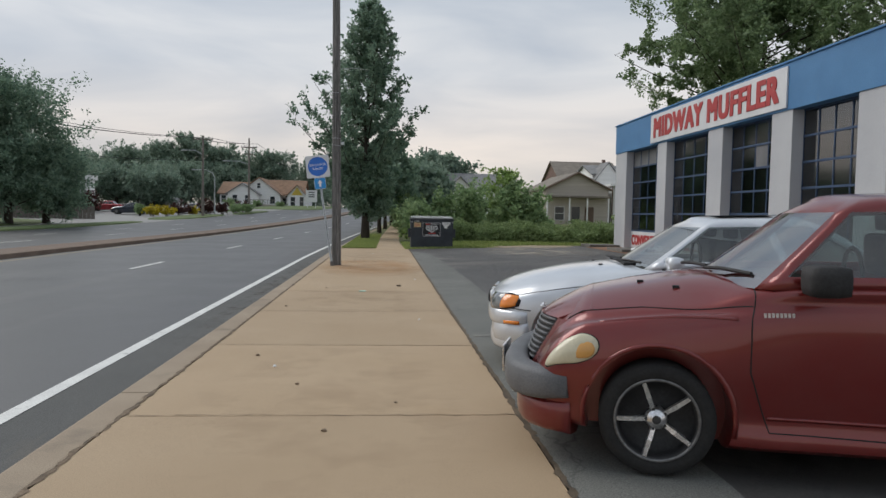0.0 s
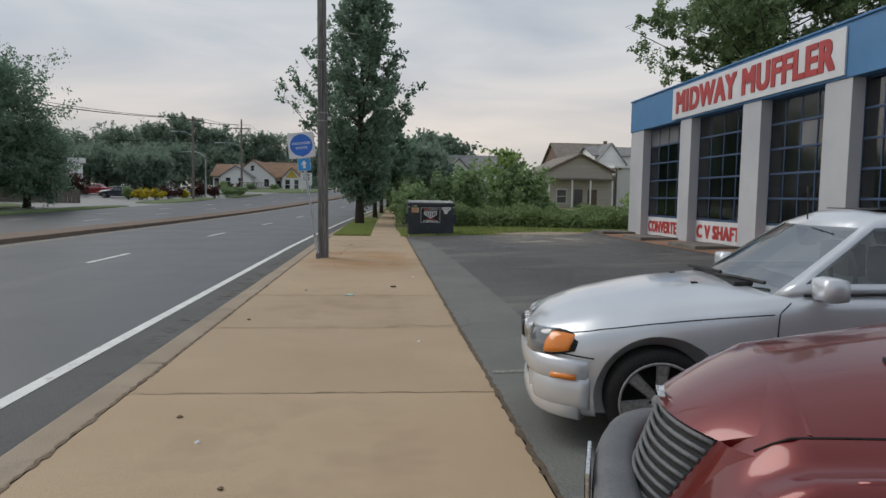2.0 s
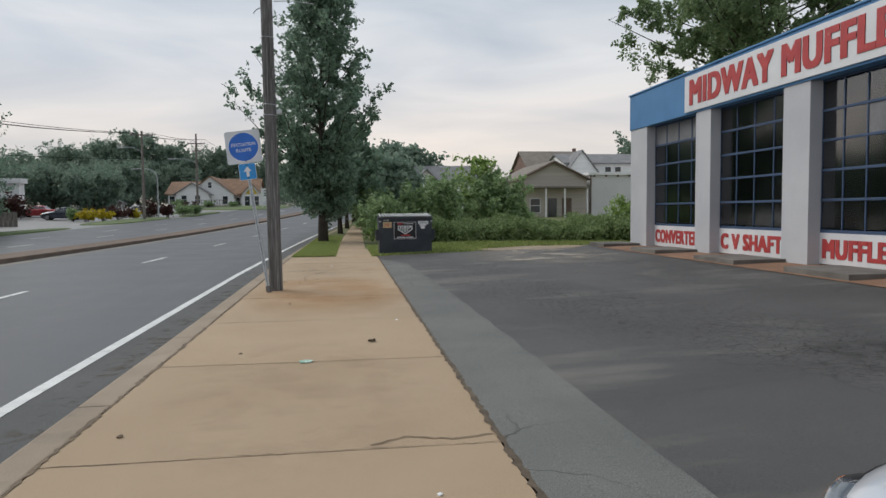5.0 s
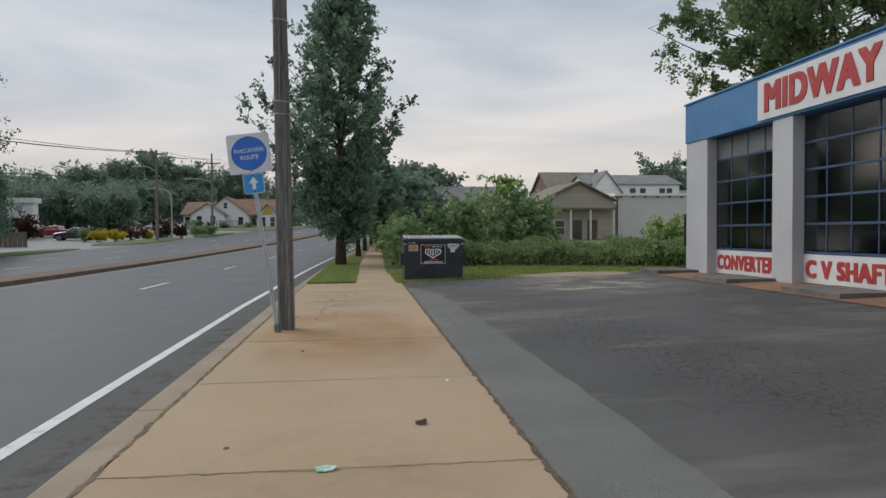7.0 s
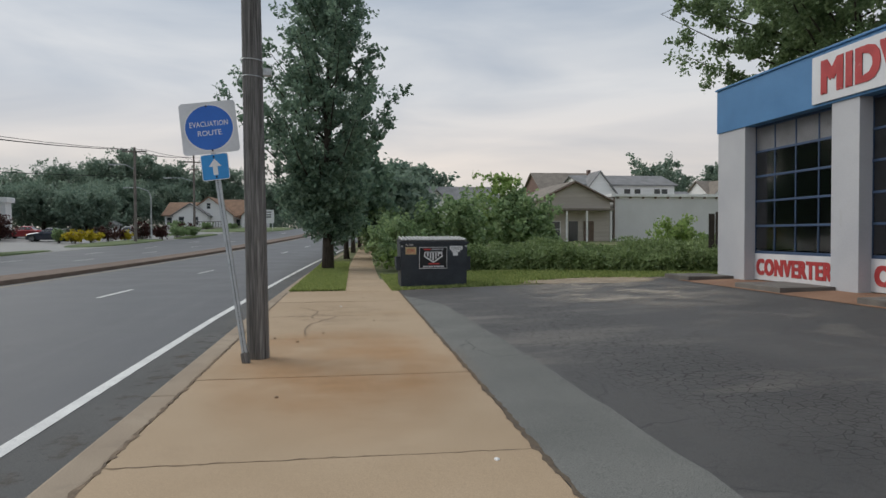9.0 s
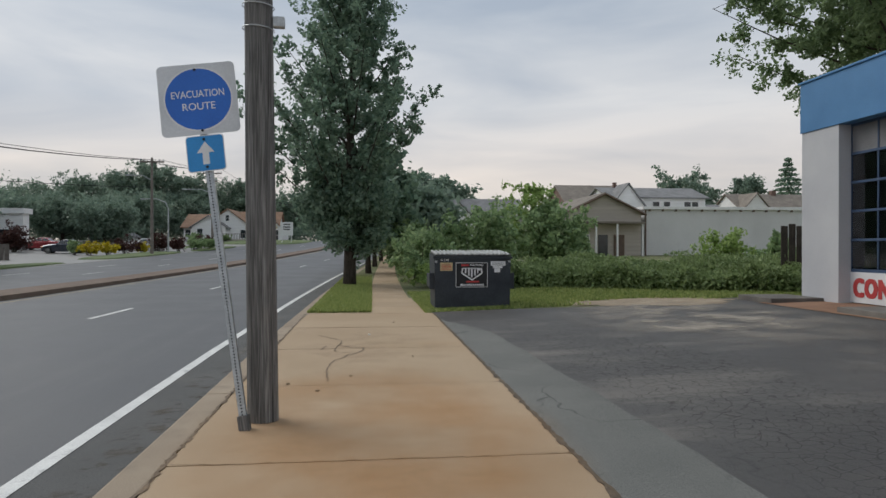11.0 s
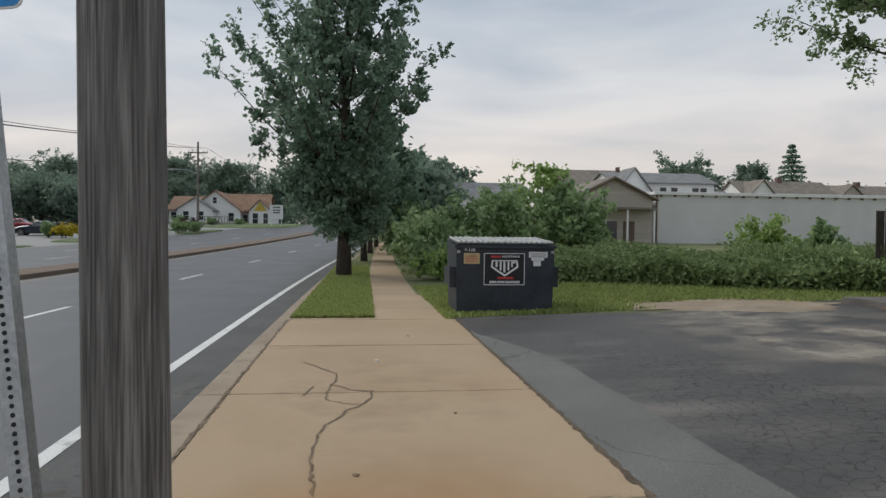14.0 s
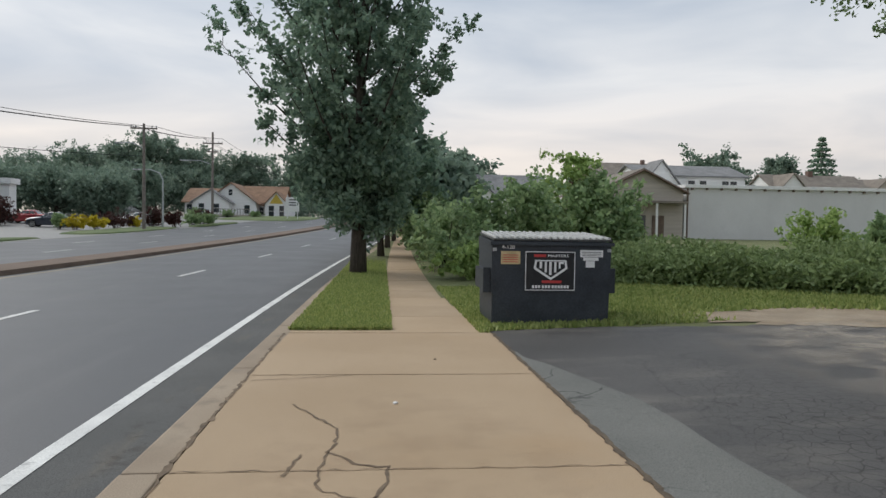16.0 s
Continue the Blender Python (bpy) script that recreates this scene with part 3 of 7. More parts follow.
def cracks():
    rng = random.Random(8)
    for pts, w in (([(-1.24, 24.78), (-0.96, 24.31), (-0.84, 24.09), (-0.84, 23.68), (-0.88, 23.59)], 0.018),
                   ([(-0.88, 23.59), (-0.78, 23.47), (-0.66, 23.3), (-0.48, 23.29), (-0.49, 23.03), (-0.55, 22.8), (-0.71, 22.58), (-0.78, 22.36), (-0.85, 22.19), (-0.9, 21.95), (-0.93, 21.4), (-0.87, 20.7)], 0.019),
                   ([(-0.88, 23.59), (-0.91, 23.2), (-0.9, 22.95), (-0.75, 22.82), (-0.63, 22.75), (-0.55, 22.8)], 0.017),
                   ([(-1.05, 23.52), (-1.12, 23.14)], 0.022),
                   ([(-1.76, 25.68), (-1.2, 25.8), (-0.79, 25.92)], 0.012),
                   ([(0.2, 9.75), (0.45, 9.9), (0.75, 9.8), (1.05, 9.85)], 0.014)):
        ribbon("crack", pts, w, flat0, M_CRACK, rng, "dark jagged crack in the concrete slab", "crack")
    for y in (6.97 + 2.71 * k for k in range(-2, 9)):
        pts = [(-1.8, y + rng.uniform(-0.02, 0.02)), (-0.7, y + rng.uniform(-0.02, 0.02)), (0.3, y + rng.uniform(-0.02, 0.02)), (1.06, y + rng.uniform(-0.02, 0.02))]
        ribbon("crack", pts, 0.008, flat0, M_CRACK, rng, "dirt-filled joint between two pavement slabs", "crack", 0.7)
    ribbon("crack", [(-1.825, y) for y in range(-6, 28, 2)] + [(-1.825, 28.6)], 0.03, flat0, M_CRACK, rng, "broken dirt-filled joint behind the kerb", "crack", 0.8)
    ribbon("crack", [(1.085, y) for y in range(-6, 28, 2)] + [(1.085, 28.6)], 0.045, flat0, M_JOINT, rng, "dirt-filled gap between pavement and asphalt lot", "crack", 0.6)


LOT_XS = [1.08, 2, 3, 4, 5, 6, 7, 8, 9, 9.8, 10.6]


def lot():
    ys = list(range(-20, 28, 2)) + [28.0]
    rng = random.Random(3)
    sheet("lot", LOT_XS, ys, lambda x, y: lot_z(x), M_LOT, label="dark cracked asphalt car park sloping gently upwards", category="car park")
    v, f = [], []
    n = 60
    for i in range(n):
        x = 1.08 + (10.0 - 1.08) * i / (n - 1)
        edge = 28.55 + 0.25 * math.sin(x * 0.9) + rng.uniform(-0.06, 0.06) + 0.07 * x
        v += [(x, 27.98, lot_z(x)), (x, edge, lot_z(x) - 0.005)]
    f = [(2 * i, 2 * i + 2, 2 * i + 3, 2 * i + 1) for i in range(n - 1)]
    tagged(obj("lot_edge", v, f, M_LOT), "ragged asphalt edge against grass", "car park", "", "structure")
    v, f = [], []
    ys = [-20 + 0.4 * k for k in range(119)]
    for y in ys:
        xr = 1.97 if y < 14 else 1.97 - 0.36 * ((y - 14) / 13.6) ** 2
        xr -= 0.62 * max(0.0, (y - 24.5) / 2.7) ** 1.5
        v += [(1.10, y, lot_z(1.10) + 0.004), (max(1.14, xr + rng.uniform(-0.025, 0.025)), y, lot_z(xr) + 0.004)]
    f = [(2 * i, 2 * i + 1, 2 * i + 3, 2 * i + 2) for i in range(len(ys) - 1)]
    tagged(obj("asphalt_strip", v, f, M_STRIP), "lighter grey patched asphalt strip beside the pavement", "car park", "", "structure")
    for y in (2.2, 4.95, 7.57):
        sheet("stall_line", [1.15, 2.5, 4.0, 6.2], [y - 0.05, y + 0.05], lambda x, y: lot_z(x) + 0.008, overlay(surface("worn_stall_paint", (0.14, 0.135, 0.12), (0.3, 0.29, 0.25), 5, 0.8, fine=30, fine_amount=0.3), (0.07, 0.07, 0.07), 'noise', 6, 0.45, 0.6, 0.8),
              label="worn white parking stall line", category="stall line")["group"] = "stall lines"
    # bare dirt where the asphalt ends
    v, f = [(6.4, 29.5, lot_z(6.4) + 0.006)], []
    n = 180
    for i in range(n):
        a = 2 * math.pi * i / n
        c, q = math.cos(a), math.sin(a)
        r = 1 + 0.55 * noise.noise(Vector((c * 1.3, q * 1.3, 3))) + 0.3 * noise.noise(Vector((c * 5, q * 5, 7))) + 0.16 * noise.noise(Vector((c * 15, q * 15, 1)))
        x, y = 6.4 + 2.3 * r * c, 29.4 + 1.1 * r * q - 0.25 * c
        v.append((x, y, lot_z(x) + 0.006 - 0.01 * min(1.0, max(0.0, (y - 28.85) / 0.5))))
    f = [(0, 1 + i, 1 + (i + 1) % n) for i in range(n)]
    tagged(obj("dirt_patch", v, f, M_DIRT), "bare pale dirt patch between asphalt and lawn", "dirt", "", "structure")


def stain(name, x0, y0, x1, y1, lift, mat, label, on_lot=True, turn=0.0):
    """A thin sheet that carries a stain, lying on the ground."""
    cx, cy = (x0 + x1) / 2, (y0 + y1) / 2
    pts = []
    for x, y in ((x0, y0), (x1, y0), (x1, y1), (x0, y1)):
        c, s_ = math.cos(turn), math.sin(turn)
        px, py = cx + (x - cx) * c - (y - cy) * s_, cy + (x - cx) * s_ + (y - cy) * c
        pts.append((px, py, (lot_z(px) if on_lot else 0.0) + lift))
    ob = obj(name, pts, [(0, 1, 2, 3)], mat)
    uv = ob.data.uv_layers.new(name="UVMap")
    for i, c in enumerate(((0, 0), (1, 0), (1, 1), (0, 1))):
        uv.data[i].uv = c
    ob.visible_shadow = False
    return tagged(ob, label, "stain", "", "structure")


def stains():
    alligator = decal("alligator_cracks", (0.014, 0.014, 0.014), 0.48, 7.5, 0.0, 0.05, 'crack')
    stain("crack_field", 1.7, 12.5, 4.6, 27.5, 0.0125, alligator, "dense alligator cracking in the old asphalt", True, radians(3))
    stain("crack_field", 2.8, 8.5, 6.2, 18.0, 0.0125, alligator, "dense alligator cracking in the old asphalt", True, radians(12))
    dust = decal("pale_dust", (0.36, 0.32, 0.265), 0.8, 1.3, 0.4, 0.68)
    stain("dust_tracks", 3.4, 21.5, 8.6, 30.0, 0.016, dust, "pale dirt dragged onto the asphalt by tyres")
    stain("dust_tracks", 4.4, 15.5, 8.8, 22.5, 0.016, decal("thin_dust", (0.26, 0.24, 0.21), 0.5, 1.3, 0.5, 0.75), "thin pale dust patches on the asphalt")
    rust = decal("orange_stain", (0.42, 0.21, 0.07), 0.5, 0.9, 0.25, 0.7)
    stain("soil_stain", -1.95, 15.2, 1.3, 21.8, 0.0085, rust, "orange soil stain spread round the pole", False)
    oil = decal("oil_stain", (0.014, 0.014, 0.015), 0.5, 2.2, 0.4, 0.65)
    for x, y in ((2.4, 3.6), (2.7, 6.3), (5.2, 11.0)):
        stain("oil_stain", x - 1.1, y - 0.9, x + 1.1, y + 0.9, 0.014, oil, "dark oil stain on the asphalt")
    grit = decal("gutter_grit", (0.09, 0.065, 0.04), 0.5, 5.0, 0.52, 0.66)
    stain("gutter_grit", -2.62, 6, -2.06, 27, ROAD_Z + 0.011, grit, "dark grit and leaf crumbs in the gutter", False)
    damp = decal("slab_grime", (0.25, 0.175, 0.11), 0.28, 1.4, 0.45, 0.75)
    for y0 in (2.0, 8.6, 20.3):
        stain("slab_grime", -1.7, y0, 1.0, y0 + 5.5, 0.0075, damp, "brown grime on the concrete", False)


def lawn_z(x, y):
    return 0.0 if x < 1.2 else lot_z(x) - 0.004


lawn = sheet("lawn", [0.7, 1.1, 2, 4, 6, 8, 10, 14, 22, 34, 60], [28.3, 30, 32] + list(range(36, 112, 4)), lambda x, y: lawn_z(x, y) + rise(y) - 0.012, M_GROUND, label="mown lawn strip with worn yellowish patches", category="lawn")
sheet("verge", [-1.84, -1.1, -0.40], [28.86, 32] + list(range(36, 124, 4)), lambda x, y: rise(y) - 0.012, M_GROUND, label="narrow grass verge between kerb and path", category="verge", xfun=lambda x, y: x + 0.7 * bend(y))
FAR_YS = [-60, -20] + list(range(0, 132, 4)) + [160, 260]
sheet("far_car_park", [-70, -45, -34, -24.88], FAR_YS, lambda x, y: rise(y) + ROAD_Z + 0.012, M_FAR_LOT, label="pale asphalt forecourts and drives across the road", category="car park", xfun=bent)


def island(x0, x1, y0, y1, label):
    """A raised grass bed with a rounded outline."""
    n, v = 28, []
    for r, z in ((1.0, 0.0), (0.97, 0.1), (0.9, 0.14), (0.0, 0.17)):
        for k in range(n):
            a = 2 * math.pi * k / n
            c, s_ = math.cos(a), math.sin(a)
            px = (x0 + x1) / 2 + (x1 - x0) / 2 * r * math.copysign(abs(c) ** 0.6, c)
            py = (y0 + y1) / 2 + (y1 - y0) / 2 * r * math.copysign(abs(s_) ** 0.6, s_)
            v.append((bent(px, py), py, rise(py) + ROAD_Z + z))
    f = [(q * n + k, q * n + (k + 1) % n, (q + 1) * n + (k + 1) % n, (q + 1) * n + k) for q in range(3) for k in range(n)]
    return tagged(obj("grass_island", v, f, M_FAR_GRASS), label, "grass island", "", "structure")


island(-27.6, -25.0, 20, 69, "long grass strip along the far kerb")
island(-70, -30.2, 20, 72, "grass ground under the trees across the road")
island(-29.3, -25.2, 75, 92, "grass bed with shrubs between two drives")
island(-26.5, -24.6, 94, 106, "narrow grass strip by the far drive")
island(-32, -19.5, 113, 126, "sloping lawn before the bungalow")


def grass_tufts():
    rng = np.random.default_rng(5)

    def blades(name, pts, size, label):
        ob = new(name, leaf_mesh(name, pts, size, M_GRASS, rng, long=2.2, upright=True))
        tagged(ob, label, "grass", "", "stuff")

    n = 26000
    y = 28.9 + 30 * rng.random(n) ** 1.6
    x = rng.uniform(-1.83, -0.38, n) + 0.7 * 0.016 * (y - 24) * 0.7
    blades("verge_grass", np.c_[x, y, np.full(n, 0.015)], 0.05, "short green grass with clover on the verge")
    n = 42000
    x = 0.75 + 13 * rng.random(n) ** 1.2
    y = 28.65 + 7 * rng.random(n) ** 1.3
    dirt = ((x - 6.4) / 2.0) ** 2 + ((y - 29.4 + 0.1 * (x - 6.4)) / 1.08) ** 2 < 0.55 + 0.7 * rng.random(n)
    keep = ~dirt & ((y > 28.75 + 0.08 * x) | (x < 1.05)) & ~((x < 0.95 + 0.1 * rng.random(n)) & (y < 40) & (x > -0.4) & (x < 0.9))
    z = np.where(x < 1.2, 0.0, np.minimum(0.27, 0.27 * (x - 1.1) / 8.7) - 0.008)
    p = np.c_[x, y, z + 0.015][keep]
    blades("lawn_grass", p, 0.055, "mown green and yellowish lawn grass")


# ---- repair shop ----
FX = 10.05


def repair_shop():
    shop = thing("repair_shop", Matrix(), "white painted repair garage with blue fascia and roll-up bays", "garage")
    zl, zt = 4.28, 5.46
    pillars = [(27.12, 28.42), (23.07, 23.88), (18.98, 19.90), (15.47, 16.38), (12.2, 13.1)]
    for y0, y1 in pillars:
        box("pillar", FX, y0, 0.15, FX + 0.5, y1, zl, M_WHITE_WALL, shop, 0.012, "white painted block pillar")
    box("side_wall", FX + 0.5, 28.12, 0.15, 24.0, 28.40, zl + 0.6, M_WHITE_WALL, shop, 0.01)
    box("front_wall", FX, 4.0, 0.15, FX + 0.5, 12.19, zl, M_WHITE_WALL, shop, 0.012)
    box("back_wall", 24.0, 4.0, 0.1, 24.3, 28.4, zl + 0.6, M_WHITE_WALL, shop)
    box("end_wall", FX + 0.5, 4.0, 0.1, 24.0, 4.3, zl + 0.6, M_WHITE_WALL, shop)
    box("roof", FX + 0.3, 4.1, zl + 0.62, 24.1, 28.3, zl + 0.78, M_DARK_IN, shop)
    box("shop_floor", FX + 0.5, 4.3, 0.1, 24.0, 28.1, 0.272, M_CONCRETE, shop)
    box("fascia", FX - 0.03, 4.0, zl, FX + 0.28, 28.45, zt, M_BLUE, shop, 0.015, "sky blue painted fascia band")
    box("coping", FX - 0.07, 3.96, zt, FX + 0.32, 28.49, zt + 0.05, M_BLUE, shop, 0.012)
    board = box("sign_board", FX - 0.075, 15.66, 4.34, FX - 0.033, 24.42, 5.37, M_SIGN_WHITE, shop, 0.006, "white sign board with large red capital letters")
    lettering("sign_writing", "MIDWAY MUFFLER", 8.15, 0.74, Matrix.Translation((FX - 0.077, 24.12, 4.50)) @ FACE_ROAD, M_RED_LETTER, board, 0.012, 0.06)
    words = ("CONVERTERS", "C V SHAFTS", "MUFFLERS", "BRAKES")
    widths = (3.05, 2.98, 2.42, 1.9)
    dx = FX + 0.30
    for (lo, hi), word, w in zip(((23.88, 27.12), (19.90, 23.07), (16.38, 18.98), (13.1, 15.47)), words, widths):
        door = box("bay_door", dx, lo, 0.98, dx + 0.05, hi, 1.05, M_DOOR_BLUE, shop, 0.0, "blue framed glazed roll-up bay door")
        panel = box("sign_panel", dx - 0.012, lo, 0.30, dx + 0.045, hi, 0.978, M_SIGN_WHITE, door, 0.004, "white panel with red capitals")
        lettering("panel_writing", word, w, 0.43, Matrix.Translation((dx - 0.014, hi - 0.10, 0.42)) @ FACE_ROAD, M_RED_LETTER, door, 0.008, 0.07)
        rows, cols = 5, 4
        ph, pw = (4.26 - 1.05) / rows, (hi - lo) / cols
        for r in range(1, rows + 1):
            z = 1.05 + ph * r
            box("rail", dx - 0.01, lo, z - 0.028, dx + 0.05, hi, z + 0.028, M_DOOR_BLUE, door, 0.008)
        for c in range(0, cols + 1):
            y = lo + pw * c
            box("stile", dx + 0.002, max(lo, y - 0.016), 1.05, dx + 0.045, min(hi, y + 0.016), 4.26, M_DOOR_BLUE, door)
        for r in range(rows):
            for c in range(cols):
                frost = (r == 4 and word == "CONVERTERS") or (r == 3 and c == 1 and word == "MUFFLERS")
                box("pane", dx + 0.02, lo + pw * c + 0.02, 1.05 + ph * r + 0.03, dx + 0.026, lo + pw * (c + 1) - 0.02, 1.05 + ph * (r + 1) - 0.03, M_FROST if frost else M_SHOP_GLASS, door)
    for y0, y1 in ((27.6, 29.0), (23.7, 25.4), (19.7, 21.5), (16.1, 17.9), (12.6, 14.4)):
        pad = box("concrete_pad", 8.75, y0, lot_z(9.4) - 0.1, FX - 0.005, y1, lot_z(9.4) + 0.10, M_PAD, None, 0.02)
        tagged(pad, "low grey concrete pad at the pillar foot", "concrete pad", "pads at the pillars")
    sheet("apron", [8.6, 9.25, 9.7, 10.5], [12, 16, 20, 24, 27.9], lambda x, y: lot_z(x) + 0.012, M_APRON, label="brown dirty apron along the bay doors", category="apron")
    # what the glass lets through: lifts and shelves in the bays
    for y in (25.5, 21.5, 17.7, 14.3):
        lift = thing("car_lift", Matrix.Translation((13.2, y, 0.27)), "dark two-post vehicle lift inside the bay", "car lift", "car lifts")
        for s in (-1.25, 1.25):
            box("post", -0.15, s - 0.12, 0, 0.15, s + 0.12, 3.3, M_DOOR_BLUE, lift, 0.02)
        box("cross_beam", -0.1, -1.25, 3.3, 0.1, 1.25, 3.45, M_DOOR_BLUE, lift, 0.01)
    return shop


# ---- plants ----
def shoots(rng, centers, leaves, axis_xy=(0.0, 0.0), top=None, upward=0.55, spread=0.17):
    """Leaf places strung along short leafy shoots that leave each (centre, reach) outwards and upwards."""
    c = np.array([tuple(p) for p, _ in centers], float)
    r = np.array([q for _, q in centers], float)
    each = 5
    per = max(2, leaves // (len(c) * each))
    c, r = np.repeat(c, each, 0), np.repeat(r, each)
    out = c - np.array([axis_xy[0], axis_xy[1], 0.0])
    out[:, 2] = 0
    out /= np.linalg.norm(out, axis=1)[:, None] + 0.3
    d = rng.normal(size=c.shape) * 0.75 + out * 0.6 + np.array([0, 0, upward])
    d /= np.linalg.norm(d, axis=1)[:, None]
    length = r * rng.uniform(0.45, 1.25, len(r))
    c, d, length, r = (np.repeat(a, per, 0) for a in (c, d, length, r))
    u = rng.random(len(c)) ** 0.85
    wide = (1.15 - 0.75 * u) * r * spread
    p = c + d * (u * length)[:, None] + rng.normal(size=c.shape).clip(-1.8, 1.8) * wide[:, None]
    if top is not None:
        over = p[:, 2] > top
        p[over, 2] = top - rng.random(over.sum()) * 0.12 * top
    return p


def tree(name, base, height, width, crown_from, leaves, leaf, mat, seed, label, trunk=0.2, limbs=26, taper=0.35, lean=(0, 0), group="", clump=0.55, twig=1.2):
    """A trunk with limbs and twigs; leaves hang in clumps along the twigs."""
    rnd = random.Random(seed)
    rng = np.random.default_rng(seed)
    lift = rise(base[1]) if base[1] > 46 else 0.0
    height = 0.87 * (height - lift)
    t = thing(name, Matrix.Translation((base[0], base[1], base[2] + lift)), label, "tree", group)
    bm = bmesh.new()
    top = Vector((lean[0], lean[1], height * 0.93))
    axis = [Vector((lean[0] * k / 8 + rnd.uniform(-0.04, 0.04), lean[1] * k / 8 + rnd.uniform(-0.04, 0.04), top.z * k / 8)) for k in range(9)]
    axis[0] = Vector((0, 0, -0.4))
    tube_bm(axis, [trunk * (1.25 if k == 0 else 1 - 0.93 * k / 8) + 0.012 for k in range(9)], 10, bm)
    centers = []
    for i in range(limbs):
        f = (i + rnd.random() * 0.8) / limbs
        z0 = crown_from * 0.75 + (height * 0.9 - crown_from * 0.75) * f
        h = z0 / height
        env = math.sqrt(max(0.02, 1 - (2 * (f - taper)) ** 2 / (1.6 if f < taper else 1.75))) * 0.98 + 0.05
        reach = width * 0.5 * env * rnd.uniform(0.72, 1.12)
        ang = i * 2.399 + rnd.uniform(-0.4, 0.4)
        upward = 0.45 * reach * rnd.uniform(0.5, 1.2) + 0.12 * reach
        k = z0 / top.z * 8
        a0 = axis[min(7, int(k))].lerp(axis[min(8, int(k) + 1)], k - int(k)) if k < 8 else axis[8]
        d = Vector((math.cos(ang), math.sin(ang), 0))
        pts = [a0, a0 + d * reach * 0.35 + Vector((0, 0, upward * 0.25)), a0 + d * reach * 0.7 + Vector((0, 0, upward * 0.62)), a0 + d * reach + Vector((0, 0, upward))]
        r0 = max(0.012, trunk * 0.24 * (1 - 0.7 * f))
        tube_bm(pts, [r0, r0 * 0.7, r0 * 0.42, r0 * 0.14], 5, bm, cap=False)
        for s in range(9):
            u = 0.22 + 0.78 * (s + rnd.random()) / 9
            p = pts[0].lerp(pts[1], u / 0.35) if u < 0.35 else pts[1].lerp(pts[2], (u - 0.35) / 0.35) if u < 0.7 else pts[2].lerp(pts[3], (u - 0.7) / 0.3)
            off = Vector((rnd.gauss(0, 1), rnd.gauss(0, 1), rnd.gauss(0.25, 0.7))) * reach * 0.2
            q = p + off * min(1.0, twig / (off.length + 1e-6))
            if s % 2 == 0:
                tube_bm([p, (p + q) / 2 + Vector((0, 0, 0.03)), q], [r0 * 0.25, r0 * 0.16, r0 * 0.06], 3, bm, cap=False)
            centers.append((q, clump * rnd.uniform(0.6, 1.25)))
    for i in range(5):
        centers.append((axis[8] + Vector((rnd.gauss(0, 0.12), rnd.gauss(0, 0.12), 0.07 * height * rnd.random())), clump * 0.55))
    part("trunk", bm, M_BARK, t, smooth=True)
    pts = shoots(rng, centers, leaves, (lean[0] / 2, lean[1] / 2))
    crown = new("crown", leaf_mesh("crown", pts, leaf, mat, rng))
    crown.parent = t
    return t


